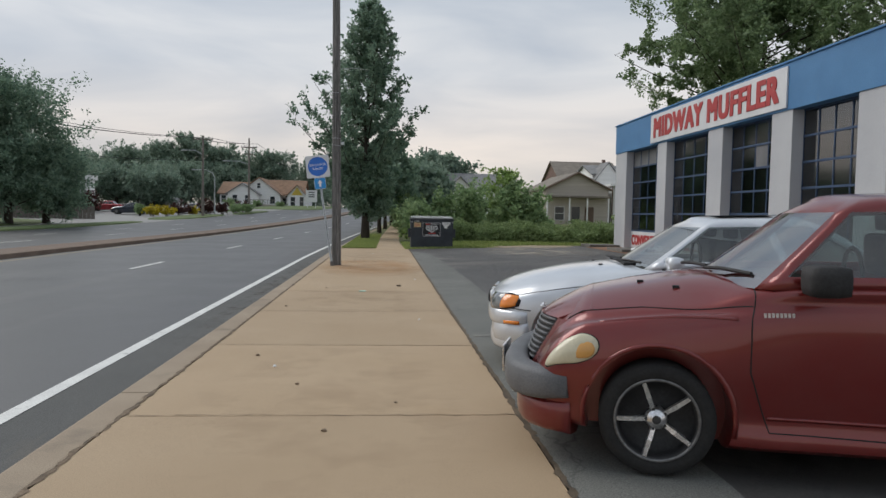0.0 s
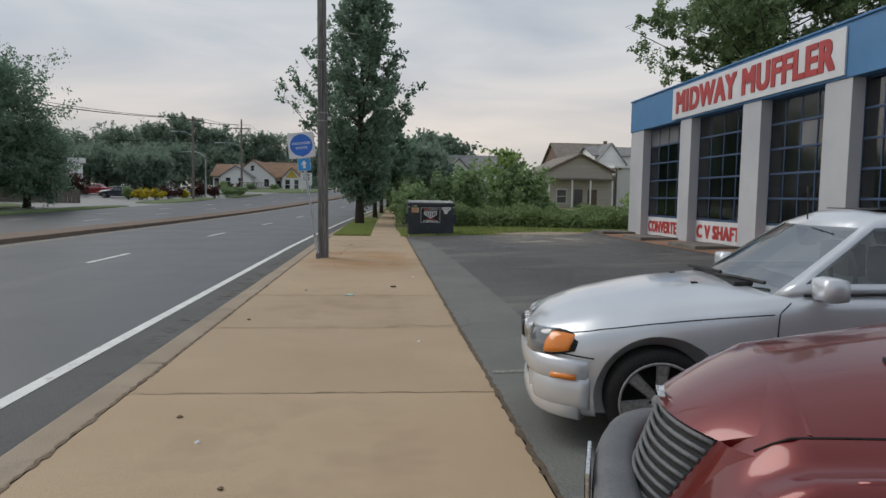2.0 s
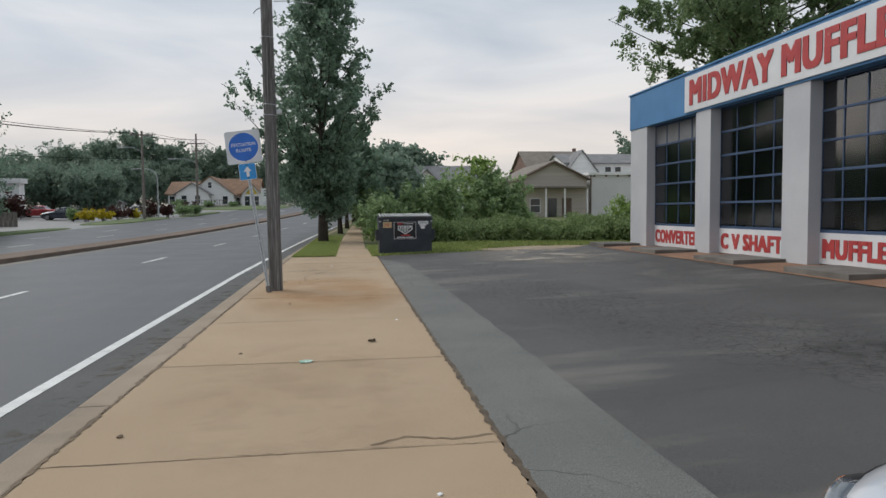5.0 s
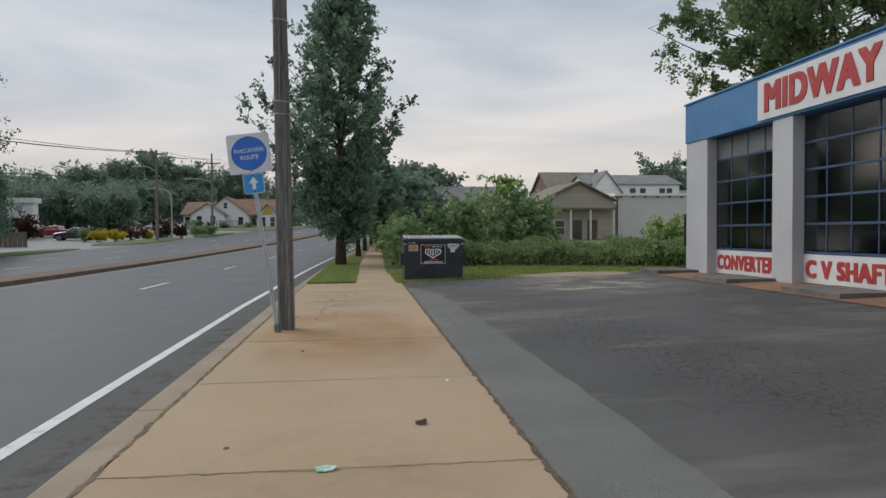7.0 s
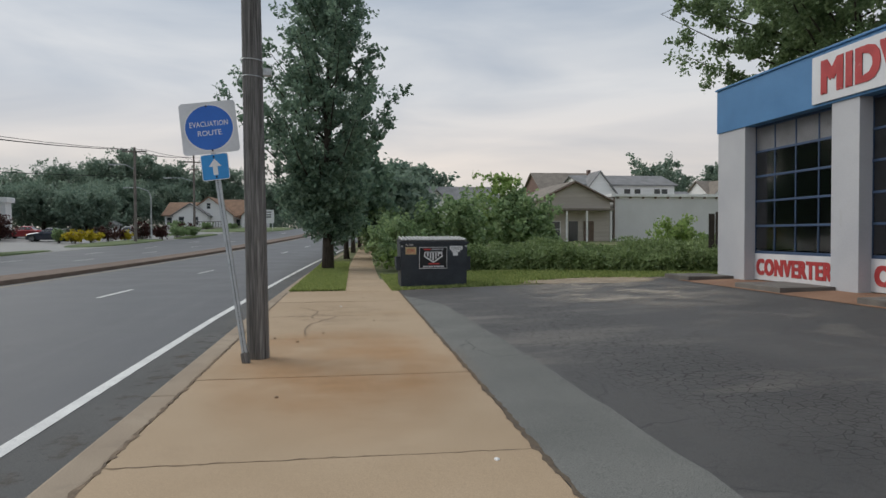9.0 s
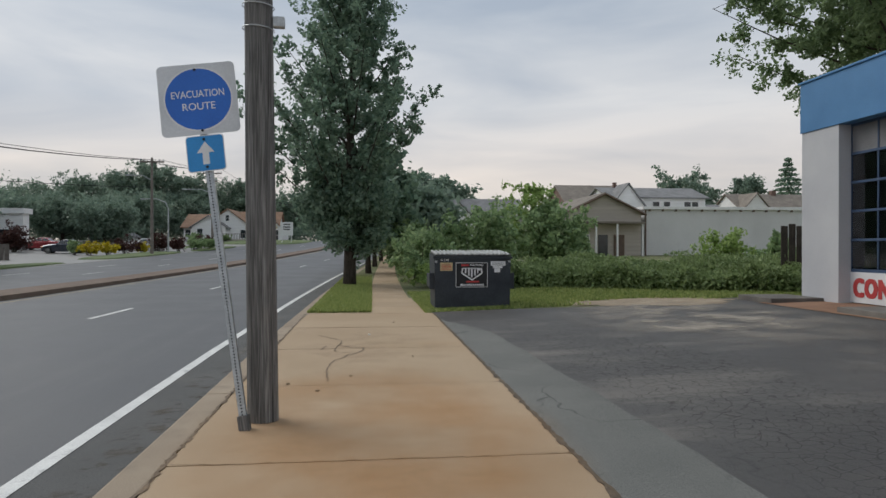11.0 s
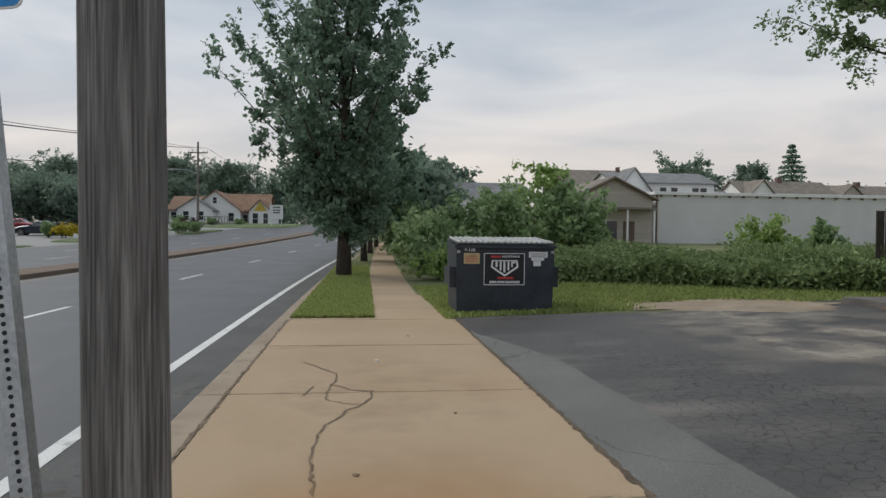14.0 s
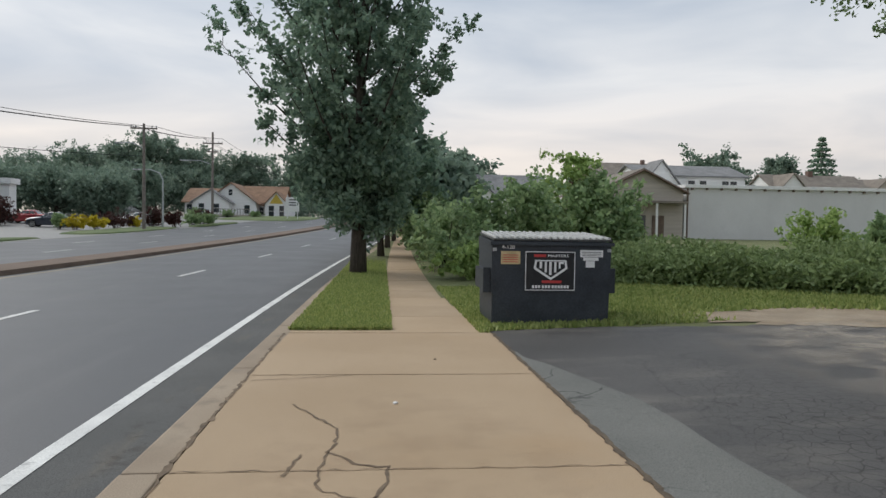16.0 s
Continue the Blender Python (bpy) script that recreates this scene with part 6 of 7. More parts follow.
    shrub("large_shrub", (-38.6, 92, -0.1), 2.6, 2.4, 3.3, 3000, 0.2, M_LEAF_RED, 140, "dark maroon ornamental tree by the low shop", "bush", 16)


pavement()
cracks()
lot()
stains()
repair_shop()
utility_pole_near()
route_sign()
dumpster()
litter()
far_buildings()
far_furniture()
planting()
grass_tufts()


# ---- vehicles ----
def car_paint(name, c, metal=0.35, rough=0.32, dust=(0.3, 0.27, 0.24), dust_amount=0.22):
    return overlay(surface(name, tuple(k * 0.92 for k in c), c, 1.5, rough, 0.0, metal=metal, coat=0.8, fine=300, fine_amount=0.05, rough_var=0.05), dust, 'noise', 1.8, 0.45, 0.85, dust_amount)


M_CAR_RED = car_paint("faded_maroon_paint", (0.165, 0.0125, 0.0105), 0.4, 0.32, dust_amount=0.06)
M_CAR_SILVER = car_paint("silver_blue_paint", (0.64, 0.665, 0.70), 0.35, 0.32, dust_amount=0.12)
M_CAR_RED2 = car_paint("bright_red_paint", (0.35, 0.03, 0.04))
M_CAR_NAVY = car_paint("dark_blue_paint", (0.035, 0.045, 0.07))
M_CAR_WHITE = car_paint("white_car_paint", (0.66, 0.66, 0.66), 0.0)
M_CAR_GLASS = glassy("car_glass", (0.78, 0.92, 0.9), 0.6, 0.03, 2.1)
M_WINDSCREEN = glassy("windscreen_glass", (0.82, 0.92, 0.9), 0.62, 0.04, 6.0)
M_BUMPER = surface("grey_bumper_plastic", (0.095, 0.098, 0.105), (0.145, 0.148, 0.155), 4, 0.6, 0.2, fine=90, fine_amount=0.15)
M_CHROME = surface("bright_alloy", (0.62, 0.62, 0.63), (0.74, 0.74, 0.75), 6, 0.28, 0.0, metal=0.9)
M_ALLOY = surface("dusty_alloy", (0.34, 0.335, 0.33), (0.47, 0.465, 0.46), 7, 0.42, 0.05, metal=0.6)
M_DARK_RIM = surface("black_rim", (0.02, 0.02, 0.021), (0.04, 0.04, 0.041), 8, 0.5, 0.1)
M_DARK_LIP = surface("dull_grey_rim_lip", (0.12, 0.12, 0.12), (0.2, 0.2, 0.2), 8, 0.45, 0.05, metal=0.6)
M_LENS_OLD = surface("yellowed_lens", (0.55, 0.51, 0.37), (0.60, 0.56, 0.42), 2, 0.3, 0.0, coat=0.5, fine_amount=0.04)
M_LENS_CLEAR = surface("grey_headlamp_lens", (0.10, 0.11, 0.115), (0.16, 0.17, 0.18), 3, 0.12, 0.0, coat=1.0, fine_amount=0.05)
M_AMBER = surface("amber_lens", (0.76, 0.215, 0.014), (0.80, 0.24, 0.018), 4, 0.2, 0.0, coat=0.8, fine_amount=0.03)
M_AMBER_PALE = surface("pale_amber_lens", (0.55, 0.28, 0.07), (0.6, 0.31, 0.08), 3, 0.3, 0.0, coat=0.5, fine_amount=0.03)
M_SEAT = surface("grey_seat_cloth", (0.06, 0.06, 0.062), (0.1, 0.1, 0.1), 20, 0.95, 0.2)
M_SEAM = surface("panel_gap", (0.012, 0.011, 0.011), (0.02, 0.019, 0.019), 8, 0.9, 0.0)


def catmull(p, t):
    """Interpolates rows of p at t (0 .. len-1), smoothly."""
    n = len(p)
    i = max(0, min(n - 2, int(math.floor(t))))
    f = t - i
    a, b, c, d = p[max(0, i - 1)], p[i], p[i + 1], p[min(n - 1, i + 2)]
    return 0.5 * (2 * b + (c - a) * f + (2 * a - 5 * b + 4 * c - d) * f * f + (3 * b - a - 3 * c + d) * f ** 3)


class Shell:
    """A car's lower body: half sections (y, z) at stations along x, mirrored."""

    def __init__(self, xs, sections):
        self.xs = np.array(xs, float)
        self.sec = np.array(sections, float)

    def at(self, x, s, side=-1):
        k = float(np.interp(x, self.xs, np.arange(len(self.xs))))
        row = catmull(self.sec, k)
        y, z = catmull(row, s)
        return Vector((x, side * max(0.0, y), z))

    def normal(self, x, s, side=-1):
        e = 0.02
        a = self.at(x + e, s, side) - self.at(x - e, s, side)
        b = self.at(x, s + 0.1, side) - self.at(x, s - 0.1, side)
        n = a.cross(b)
        if n.length < 1e-9:
            return Vector((-1, 0, 0))
        n.normalize()
        out = Vector((0.0, side * 0.6, 0.5))
        return n if n.dot(out) > 0 else -n

    def mesh(self, nx=72, ns=44):
        bm = bmesh.new()
        xs = np.linspace(self.xs[0], self.xs[-1], nx)
        top = self.sec.shape[1] - 1
        rings = []
        for x in xs:
            half = [self.at(x, top * i / ns, -1) for i in range(ns + 1)]
            ring = [bm.verts.new(v) for v in half] + [bm.verts.new((v.x, -v.y, v.z)) for v in half[-2:0:-1]]
            rings.append(ring)
        m = len(rings[0])
        for a, b in zip(rings, rings[1:]):
            for i in range(m):
                bm.faces.new((a[i], a[(i + 1) % m], b[(i + 1) % m], b[i]))
        bm.faces.new(rings[0][::-1])
        bm.faces.new(rings[-1])
        bmesh.ops.recalc_face_normals(bm, faces=bm.faces)
        return bm

    def patch(self, xc, sc, a, b, power=2.0, lift=0.006, dome=0.0, side=-1, turn=0.0, seg=36):
        """A lens or plate lying on the shell, outlined by a superellipse in (x, s)."""
        bm = bmesh.new()
        ct, st = math.cos(turn), math.sin(turn)
        rings = []
        for r in (1.0, 0.96, 0.8, 0.5, 0.2):
            ring = []
            for k in range(seg):
                th = 2 * math.pi * k / seg
                u = math.copysign(abs(math.cos(th)) ** (2 / power), math.cos(th)) * r
                v = math.copysign(abs(math.sin(th)) ** (2 / power), math.sin(th)) * r
                x, s = xc + a * (u * ct - v * st), sc + b * (u * st + v * ct)
                h = -0.01 if r == 1.0 else lift + dome * (1 - r * r)
                ring.append(bm.verts.new(self.at(x, s, side) + self.normal(x, s, side) * h))
            rings.append(ring)
        for p, q in zip(rings, rings[1:]):
            for k in range(seg):
                bm.faces.new((p[k], p[(k + 1) % seg], q[(k + 1) % seg], q[k]))
        bm.faces.new(rings[-1])
        bmesh.ops.recalc_face_normals(bm, faces=bm.faces)
        return bm

    def seam(self, pts, width=0.004, side=-1, lift=0.0):
        fine = []
        for (x0, s0), (x1, s1) in zip(pts, pts[1:]):
            for k in range(10):
                u = k / 10
                x, s = x0 + (x1 - x0) * u, s0 + (s1 - s0) * u
                fine.append(self.at(x, s, side) + self.normal(x, s, side) * lift)
        fine.append(self.at(*pts[-1], side) + self.normal(*pts[-1], side) * lift)
        return tube_bm(fine, width, 5)


def cut(ob, cutters):
    """Takes the cutters' shapes out of a mesh, and removes the cutters."""
    for c in cutters:
        md = ob.modifiers.new("cut", 'BOOLEAN')
        md.object, md.operation, md.solver = c, 'DIFFERENCE', 'EXACT'
    bpy.context.view_layer.update()
    dg = bpy.context.evaluated_depsgraph_get()
    me = bpy.data.meshes.new_from_object(ob.evaluated_get(dg))
    ob.modifiers.clear()
    ob.data = me
    for c in cutters:
        bpy.data.objects.remove(c)
    for p in me.polygons:
        p.use_smooth = True
    me.set_sharp_from_angle(angle=radians(38))


def greenhouse(parent, paint, xf, xr, w, z, bow=(0.10, 0.10), b_post=0.5, nl=6):
    """Roof, pillars and panes in rings between the belt and the roof. xf, xr, w, z: (belt, rail, roof edge) values."""
    segs = [("glass", 6), ("paint", 1), ("glass", 5), ("paint", 1), ("glass", 5), ("paint", 2), ("glass", 6)]
    cuts = [0.0, 0.90, 1.0]
    levels = []
    for k in range(nl + 1):
        u = k / nl
        levels.append((xf[0] + (xf[1] - xf[0]) * u, xr[0] + (xr[1] - xr[0]) * u ** 0.9, w[0] + (w[1] - w[0]) * (u ** 1.25), z[0] + (z[1] - z[0]) * u, bow[0] + (bow[1] - bow[0]) * u))
    levels.append((xf[2], xr[2], w[2], z[2], bow[1]))

    def ring(f, r, hw, zz, arc, side):
        pts = []
        front, rear = f + arc, r - arc * 0.8
        for i in range(7):
            y = hw * 0.93 * i / 6
            pts.append((f + arc * (y / hw) ** 2, y))
        pts.append((front + 0.05, hw))
        a, b = front + 0.05, rear - 0.16
        m = a + (b - a) * b_post
        for i in range(1, 6):
            pts.append((a + (m - 0.04 - a) * i / 5, hw))
        pts.append((m + 0.04, hw))
        for i in range(1, 6):
            pts.append((m + 0.04 + (b - m - 0.04) * i / 5, hw))
        pts.append((rear - 0.05, hw * 0.99))
        pts.append((rear, hw * 0.92))
        for i in range(5, -1, -1):
            y = hw * 0.92 * i / 6
            pts.append((r - arc * 0.8 * (y / hw) ** 2, y))
        return [Vector((x, side * y, zz)) for x, y in pts]

    kinds = [k for k, n in segs for _ in range(n)]
    meshes = {}
    names = ["windscreen", "pillar", "front_window", "pillar", "rear_window", "pillar", "rear_screen"]
    owner = [i for i, (k, n) in enumerate(segs) for _ in range(n)]
    frame_bm = bmesh.new()
    for side in (-1, 1):
        rs = [ring(*lv, side) for lv in levels]
        for li in range(len(rs) - 1):
            for i in range(len(rs[0]) - 1):
                q = [rs[li][i], rs[li][i + 1], rs[li + 1][i + 1], rs[li + 1][i]]
                if (q[0] - q[1]).length < 1e-6:
                    continue
                rail = li == len(rs) - 2 or (li == 0 and owner[i] not in (0, 6))
                if kinds[i] == "paint" or rail:
                    bm = frame_bm
                else:
                    key = (owner[i], side if owner[i] not in (0, 6) else 0)
                    bm = meshes.setdefault(key, bmesh.new())
                bm.faces.new([bm.verts.new(v) for v in (q if side == 1 else q[::-1])])
    # roof skin
    top_l, top_r = ring(*levels[-1], -1), ring(*levels[-1], 1)
    n = len(top_l)
    hw = w[2]
    for i in range(n - 1):
        for j in range(8):
            def pt(ii, jj):
                p = top_l[ii].lerp(top_r[ii], jj / 8)
                mid = 1 - (ii / (n - 1) * 2 - 1) ** 4
                p.z += 0.045 * (1 - (2 * jj / 8 - 1) ** 2) * mid
                return p
            q = [pt(i, j), pt(i + 1, j), pt(i + 1, j + 1), pt(i, j + 1)]
            frame_bm.faces.new([frame_bm.verts.new(v) for v in q])
    for bm in [frame_bm] + list(meshes.values()):
        bmesh.ops.remove_doubles(bm, verts=bm.verts, dist=0.0015)
        bmesh.ops.dissolve_degenerate(bm, dist=0.0005, edges=bm.edges)
        bmesh.ops.recalc_face_normals(bm, faces=bm.faces)
    roof = part("roof", frame_bm, paint, parent, smooth=True)
    md = roof.modifiers.new("thickness", 'SOLIDIFY')
    md.thickness, md.offset = 0.025, -1
    for (o, side), bm in meshes.items():
        g = part(names[o], bm, M_WINDSCREEN if o in (0, 6) else M_CAR_GLASS, parent, smooth=True)
        g.visible_shadow = False
    return roof


def wheel(parent, x, y, r, rim_r, width, side, spokes, spoke_mat, back_mat, spoke_w, alloy_lip, flare=1.0, turn=0.3):
    """Tyre, rim, spokes and hub; side -1 shows its face towards -y."""
    w = new("wheel")
    w.parent = parent
    w.matrix_local = Matrix.Translation((x, y, r)) @ (Matrix() if side < 0 else Matrix.Rotation(math.pi, 4, 'Z'))
    h = width / 2
    tyre = part("tyre", lathe_bm([(rim_r, h), (rim_r * 1.06, h), (r * 0.95, h * 0.98), (r, h * 0.72), (r, -h * 0.72), (r * 0.965, -h * 0.96), (r * 0.86, -h * 1.05), (rim_r * 1.06, -h), (rim_r * 1.0, -h * 0.9)], 48), M_TYRE, w, smooth=True)
    part("rim", lathe_bm([(rim_r * 1.03, -h * 0.98), (rim_r * 1.0, -h * 1.02), (rim_r * 0.955, -h * 0.96), (rim_r * 0.93, -h * 0.5), (rim_r * 0.9, h * 0.2), (0.02, h * 0.2)], 48), back_mat, w, smooth=True)
    part("rim_lip", lathe_bm([(rim_r * 1.035, -h * 0.99), (rim_r * 1.01, -h * 1.06), (rim_r * 0.965, -h * 1.0), (rim_r * 0.955, -h * 0.93)], 48), alloy_lip, w, smooth=True)
    for k in range(spokes):
        a = 2 * math.pi * k / spokes + turn
        bm = bmesh.new()
        rows = []
        for rr, ww, d in ((0.05, spoke_w * 0.8, -h * 0.62), (rim_r * 0.55, spoke_w, -h * 0.78), (rim_r * 0.97, spoke_w * flare, -h * 0.86)):
            rows.append([bm.verts.new((rr, d + 0.012, -ww / 2)), bm.verts.new((rr, d - 0.006, -ww * 0.36)), bm.verts.new((rr, d - 0.006, ww * 0.36)), bm.verts.new((rr, d + 0.012, ww / 2)), bm.verts.new((rr, d + 0.05, 0))])
        for p, q in zip(rows, rows[1:]):
            for i in range(5):
                bm.faces.new((p[i], p[(i + 1) % 5], q[(i + 1) % 5], q[i]))
        bmesh.ops.recalc_face_normals(bm, faces=bm.faces)
        bmesh.ops.transform(bm, matrix=Matrix.Rotation(a, 4, 'Y'), verts=bm.verts)
        part("spoke", bm, spoke_mat, w)
    part("hub_cap", lathe_bm([(0.0, -h * 0.86), (0.028, -h * 0.86), (0.034, -h * 0.8), (0.05, -h * 0.74), (0.062, -h * 0.6), (0.062, h * 0.1)], 24), spoke_mat, w, smooth=True)
    part("hub_badge", lathe_bm([(0.0, -h * 0.9), (0.024, -h * 0.88), (0.027, -h * 0.82)], 20), M_DARK_RIM, w)
    for k in range(5):
        a = 2 * math.pi * k / 5 + 0.6
        part("lug_nut", lathe_bm([(0.0, -h * 0.72), (0.010, -h * 0.72), (0.011, -h * 0.4)], 8, m=Matrix.Translation((0.048 * math.cos(a) * 1.2, 0, 0.048 * math.sin(a) * 1.2))), M_DARK_RIM, w)
    return w


def sweep_bm(path, rx, rz, seg=14, taper=0.0):
    """A bar of oval section along a level path."""
    bm = bmesh.new()
    pts = [Vector(p) for p in path]
    rings = []
    for i, p in enumerate(pts):
        d = (pts[min(i + 1, len(pts) - 1)] - pts[max(i - 1, 0)])
        d.z = 0
        d.normalize()
        nrm = Vector((d.y, -d.x, 0))
        ring = []
        f = 1 - taper * abs(2 * i / (len(pts) - 1) - 1) ** 14
        for k in range(seg):
            a = 2 * math.pi * k / seg
            ca, sa = math.cos(a), math.sin(a)
            ring.append(bm.verts.new(p + nrm * rx * f * math.copysign(abs(ca) ** 0.6, ca) + Vector((0, 0, f * rz * math.copysign(abs(sa) ** 0.6, sa)))))
        rings.append(ring)
    for a, b in zip(rings, rings[1:]):
        for k in range(seg):
            bm.faces.new((a[k], a[(k + 1) % seg], b[(k + 1) % seg], b[k]))
    bm.faces.new(rings[0][::-1])
    bm.faces.new(rings[-1])
    bmesh.ops.recalc_face_normals(bm, faces=bm.faces)
    return bm


def seats(parent, xs, w, z):
    for x in xs:
        for y in (-w, w):
            s = part("seat_back", box_bm(x, y - 0.24, z - 0.35, x + 0.13, y + 0.24, z + 0.16, 0.05), M_SEAT, parent)
            part("headrest", box_bm(x + 0.03, y - 0.12, z + 0.18, x + 0.12, y + 0.12, z + 0.34, 0.04), M_SEAT, s)


def arch_cutters(parent, xs, r, hw, depth):
    out = []
    for x in xs:
        for s in (-1, 1):
            bm = lathe_bm([(0.0, -depth / 2), (r, -depth / 2), (r, depth / 2), (0.0, depth / 2)], 40)
            bmesh.ops.remove_doubles(bm, verts=bm.verts, dist=1e-5)
            bmesh.ops.recalc_face_normals(bm, faces=bm.faces)
            c = part("arch", bm, M_SEAM)
            c.matrix_world = parent.matrix_world @ Matrix.Translation((x, s * (hw + 0.06), 0.34))
            out.append(c)
    return out


def mirror(parent, x, y, z, mat, size=(0.16, 0.24, 0.17), side=-1):
    m = part("mirror", box_bm(x - size[0] / 2, y - size[1] / 2, z - size[2] / 2, x + size[0] / 2, y + size[1] / 2, z + size[2] / 2, 0.055), mat, parent, smooth=True)
    part("mirror_foot", tube_bm([(x, y - side * size[1] / 2, z - 0.05), (x + 0.02, y - side * (size[1] / 2 + 0.07), z - 0.08)], 0.03, 6), M_BLACK, m)
    return m


def wiper(parent, pts):
    return part("wiper", tube_bm(pts, 0.012, 5), M_BLACK, parent)


def retro_wagon():
    """The maroon retro-styled wagon parked nose to the pavement."""
    t = thing("car", Matrix.Translation((1.62, 2.98, lot_z(2.0))) @ Matrix.Rotation(radians(-18.5), 4, 'Z') @ Matrix.Rotation(radians(-1.5), 4, 'Y') @ Matrix.Translation((-0.87, 0.79, 0)), "faded maroon retro hatchback with grey bumper and dark five-spoke wheels", "car", "parked cars at the garage")
    xs = [0.12, 0.20, 0.28, 0.36, 0.45, 0.86, 1.15, 1.40, 1.65, 2.80, 3.30, 4.0, 4.25]
    sec = [[(0, .28), (.50, .28), (.60, .36), (.63, .43), (.58, .49), (.50, .51), (.40, .53), (.24, .56), (0, .58)],
           [(0, .26), (.58, .26), (.70, .38), (.735, .50), (.68, .60), (.56, .63), (.45, .655), (.26, .69), (0, .72)],
           [(0, .25), (.66, .25), (.775, .42), (.805, .58), (.75, .71), (.62, .745), (.50, .775), (.28, .82), (0, .85)],
           [(0, .245), (.70, .245), (.80, .41), (.83, .61), (.775, .785), (.64, .81), (.53, .855), (.29, .915), (0, .935)],
           [(0, .24), (.74, .24), (.82, .40), (.845, .62), (.79, .84), (.66, .855), (.56, .91), (.30, .99), (0, 1.01)],
           [(0, .21), (.75, .21), (.835, .40), (.865, .66), (.82, .895), (.71, .905), (.625, .955), (.34, 1.06), (0, 1.09)],
           [(0, .18), (.76, .18), (.82, .38), (.85, .64), (.815, .90), (.74, .935), (.67, .985), (.38, 1.105), (0, 1.13)],
           [(0, .17), (.77, .17), (.815, .36), (.835, .62), (.82, .88), (.78, .97), (.725, 1.06), (.45, 1.115), (0, 1.13)],
           [(0, .17), (.77, .17), (.81, .36), (.83, .60), (.825, .86), (.80, 1.0), (.765, 1.08), (.4, 1.085), (0, 1.085)],
           [(0, .17), (.77, .17), (.81, .36), (.83, .60), (.825, .86), (.80, 1.0), (.765, 1.08), (.4, 1.085), (0, 1.085)],
           [(0, .19), (.77, .19), (.84, .40), (.862, .64), (.84, .88), (.80, 1.01), (.765, 1.08), (.4, 1.085), (0, 1.085)],
           [(0, .25), (.72, .25), (.80, .44), (.83, .66), (.80, .90), (.76, 1.02), (.70, 1.08), (.4, 1.085), (0, 1.085)],
           [(0, .32), (.56, .32), (.67, .48), (.71, .66), (.69, .88), (.65, 1.0), (.58, 1.06), (.3, 1.07), (0, 1.07)]]
    sh = Shell(xs, sec)
    body = part("body", sh.mesh(), M_CAR_RED, t, smooth=True)
    cut(body, arch_cutters(t, (0.87, 3.48), 0.405, 0.76, 0.5))
    for x in (0.87, 3.48):
        for s in (-1, 1):
            wheel(t, x, s * 0.73, 0.325, 0.232, 0.21, s, 5, M_CHROME, M_DARK_RIM, 0.036, M_DARK_LIP, 0.85, 0.62)
    greenhouse(t, M_CAR_RED, (1.14, 1.72, 1.88), (4.20, 3.86, 3.74), (0.765, 0.64, 0.55), (1.075, 1.50, 1.575), (0.30, 0.13), 0.46)
    # grille: a dark sloping plate with pale-edged bars
    def nose(y, z):
        return Vector((0.025 + 0.125 * (z - 0.50) / 0.33 + 0.78 * y * y, y, z))
    bm = bmesh.new()
    rows = []
    for i in range(8):
        z = 0.50 + 0.33 * i / 7
        hw = 0.29 + 0.12 * i / 7
        rows.append([bm.verts.new(nose(hw * (2 * j / 10 - 1), z) + Vector((0.012, 0, 0))) for j in range(11)])
    for a, b in zip(rows, rows[1:]):
        for j in range(10):
            bm.faces.new((a[j], a[j + 1], b[j + 1], b[j]))
    grille = part("grille", bm, M_BLACK, t, "dark grille with thin horizontal bars", True)
    for i in range(10):
        z = 0.52 + 0.30 * i / 9
        hw = 0.295 + 0.11 * i / 9
        part("grille_bar", tube_bm([nose(hw * (2 * j / 10 - 1), z) for j in range(11)], 0.0095, 6), M_BUMPER, grille, smooth=True)
    for s in (-1, 1):
        bm = bmesh.new()
        rows = []
        for i in range(8):
            z = 0.48 + 0.36 * i / 7
            hw = 0.285 + 0.13 * i / 7
            p0 = nose(s * hw, z)
            q = Vector((0.16 + 0.20 * i / 7, s * (0.53 + 0.03 * i / 7), 0.47 + 0.375 * i / 7))
            rows.append([bm.verts.new(p0.lerp(q, k / 4) + Vector((-0.02 * math.sin(math.pi * k / 4), 0, 0))) for k in range(5)])
        for a, b in zip(rows, rows[1:]):
            for k in range(4):
                bm.faces.new((a[k], a[k + 1], b[k + 1], b[k]))
        bmesh.ops.recalc_face_normals(bm, faces=bm.faces)
        part("nose_panel", bm, M_CAR_RED, t, smooth=True)
    def hood_z(x, y):
        return min((sh.at(x, 5 + 3 * k / 60) for k in range(61)), key=lambda p: abs(abs(p.y) - abs(y))).z

    bm = bmesh.new()
    rows = []
    for i in range(9):
        u = i / 8
        row = []
        for j in range(17):
            w = j / 8 - 1
            p0 = nose(0.43 * w, 0.838) + Vector((-0.012, 0, 0))
            y = (0.43 + 0.14 * u) * w
            end = hood_z(0.5, 0.57 * w) + 0.003
            row.append(bm.verts.new((p0.x + (0.5 - p0.x) * u, y, p0.z + (end - p0.z) * (1.35 * u - 0.35 * u * u))))
        rows.append(row)
    for a, b in zip(rows, rows[1:]):
        for j in range(16):
            bm.faces.new((a[j], a[j + 1], b[j + 1], b[j]))
    side = [[bm.verts.new(r[e].co) for r in rows] + [bm.verts.new(r[e].co - Vector((0, 0, 0.09))) for r in rows] for e in (0, 16)]
    for v in side:
        for k in range(8):
            bm.faces.new((v[k], v[k + 1], v[k + 10], v[k + 9]))
    bmesh.ops.recalc_face_normals(bm, faces=bm.faces)
    part("hood_lip", bm, M_CAR_RED, t, smooth=True)
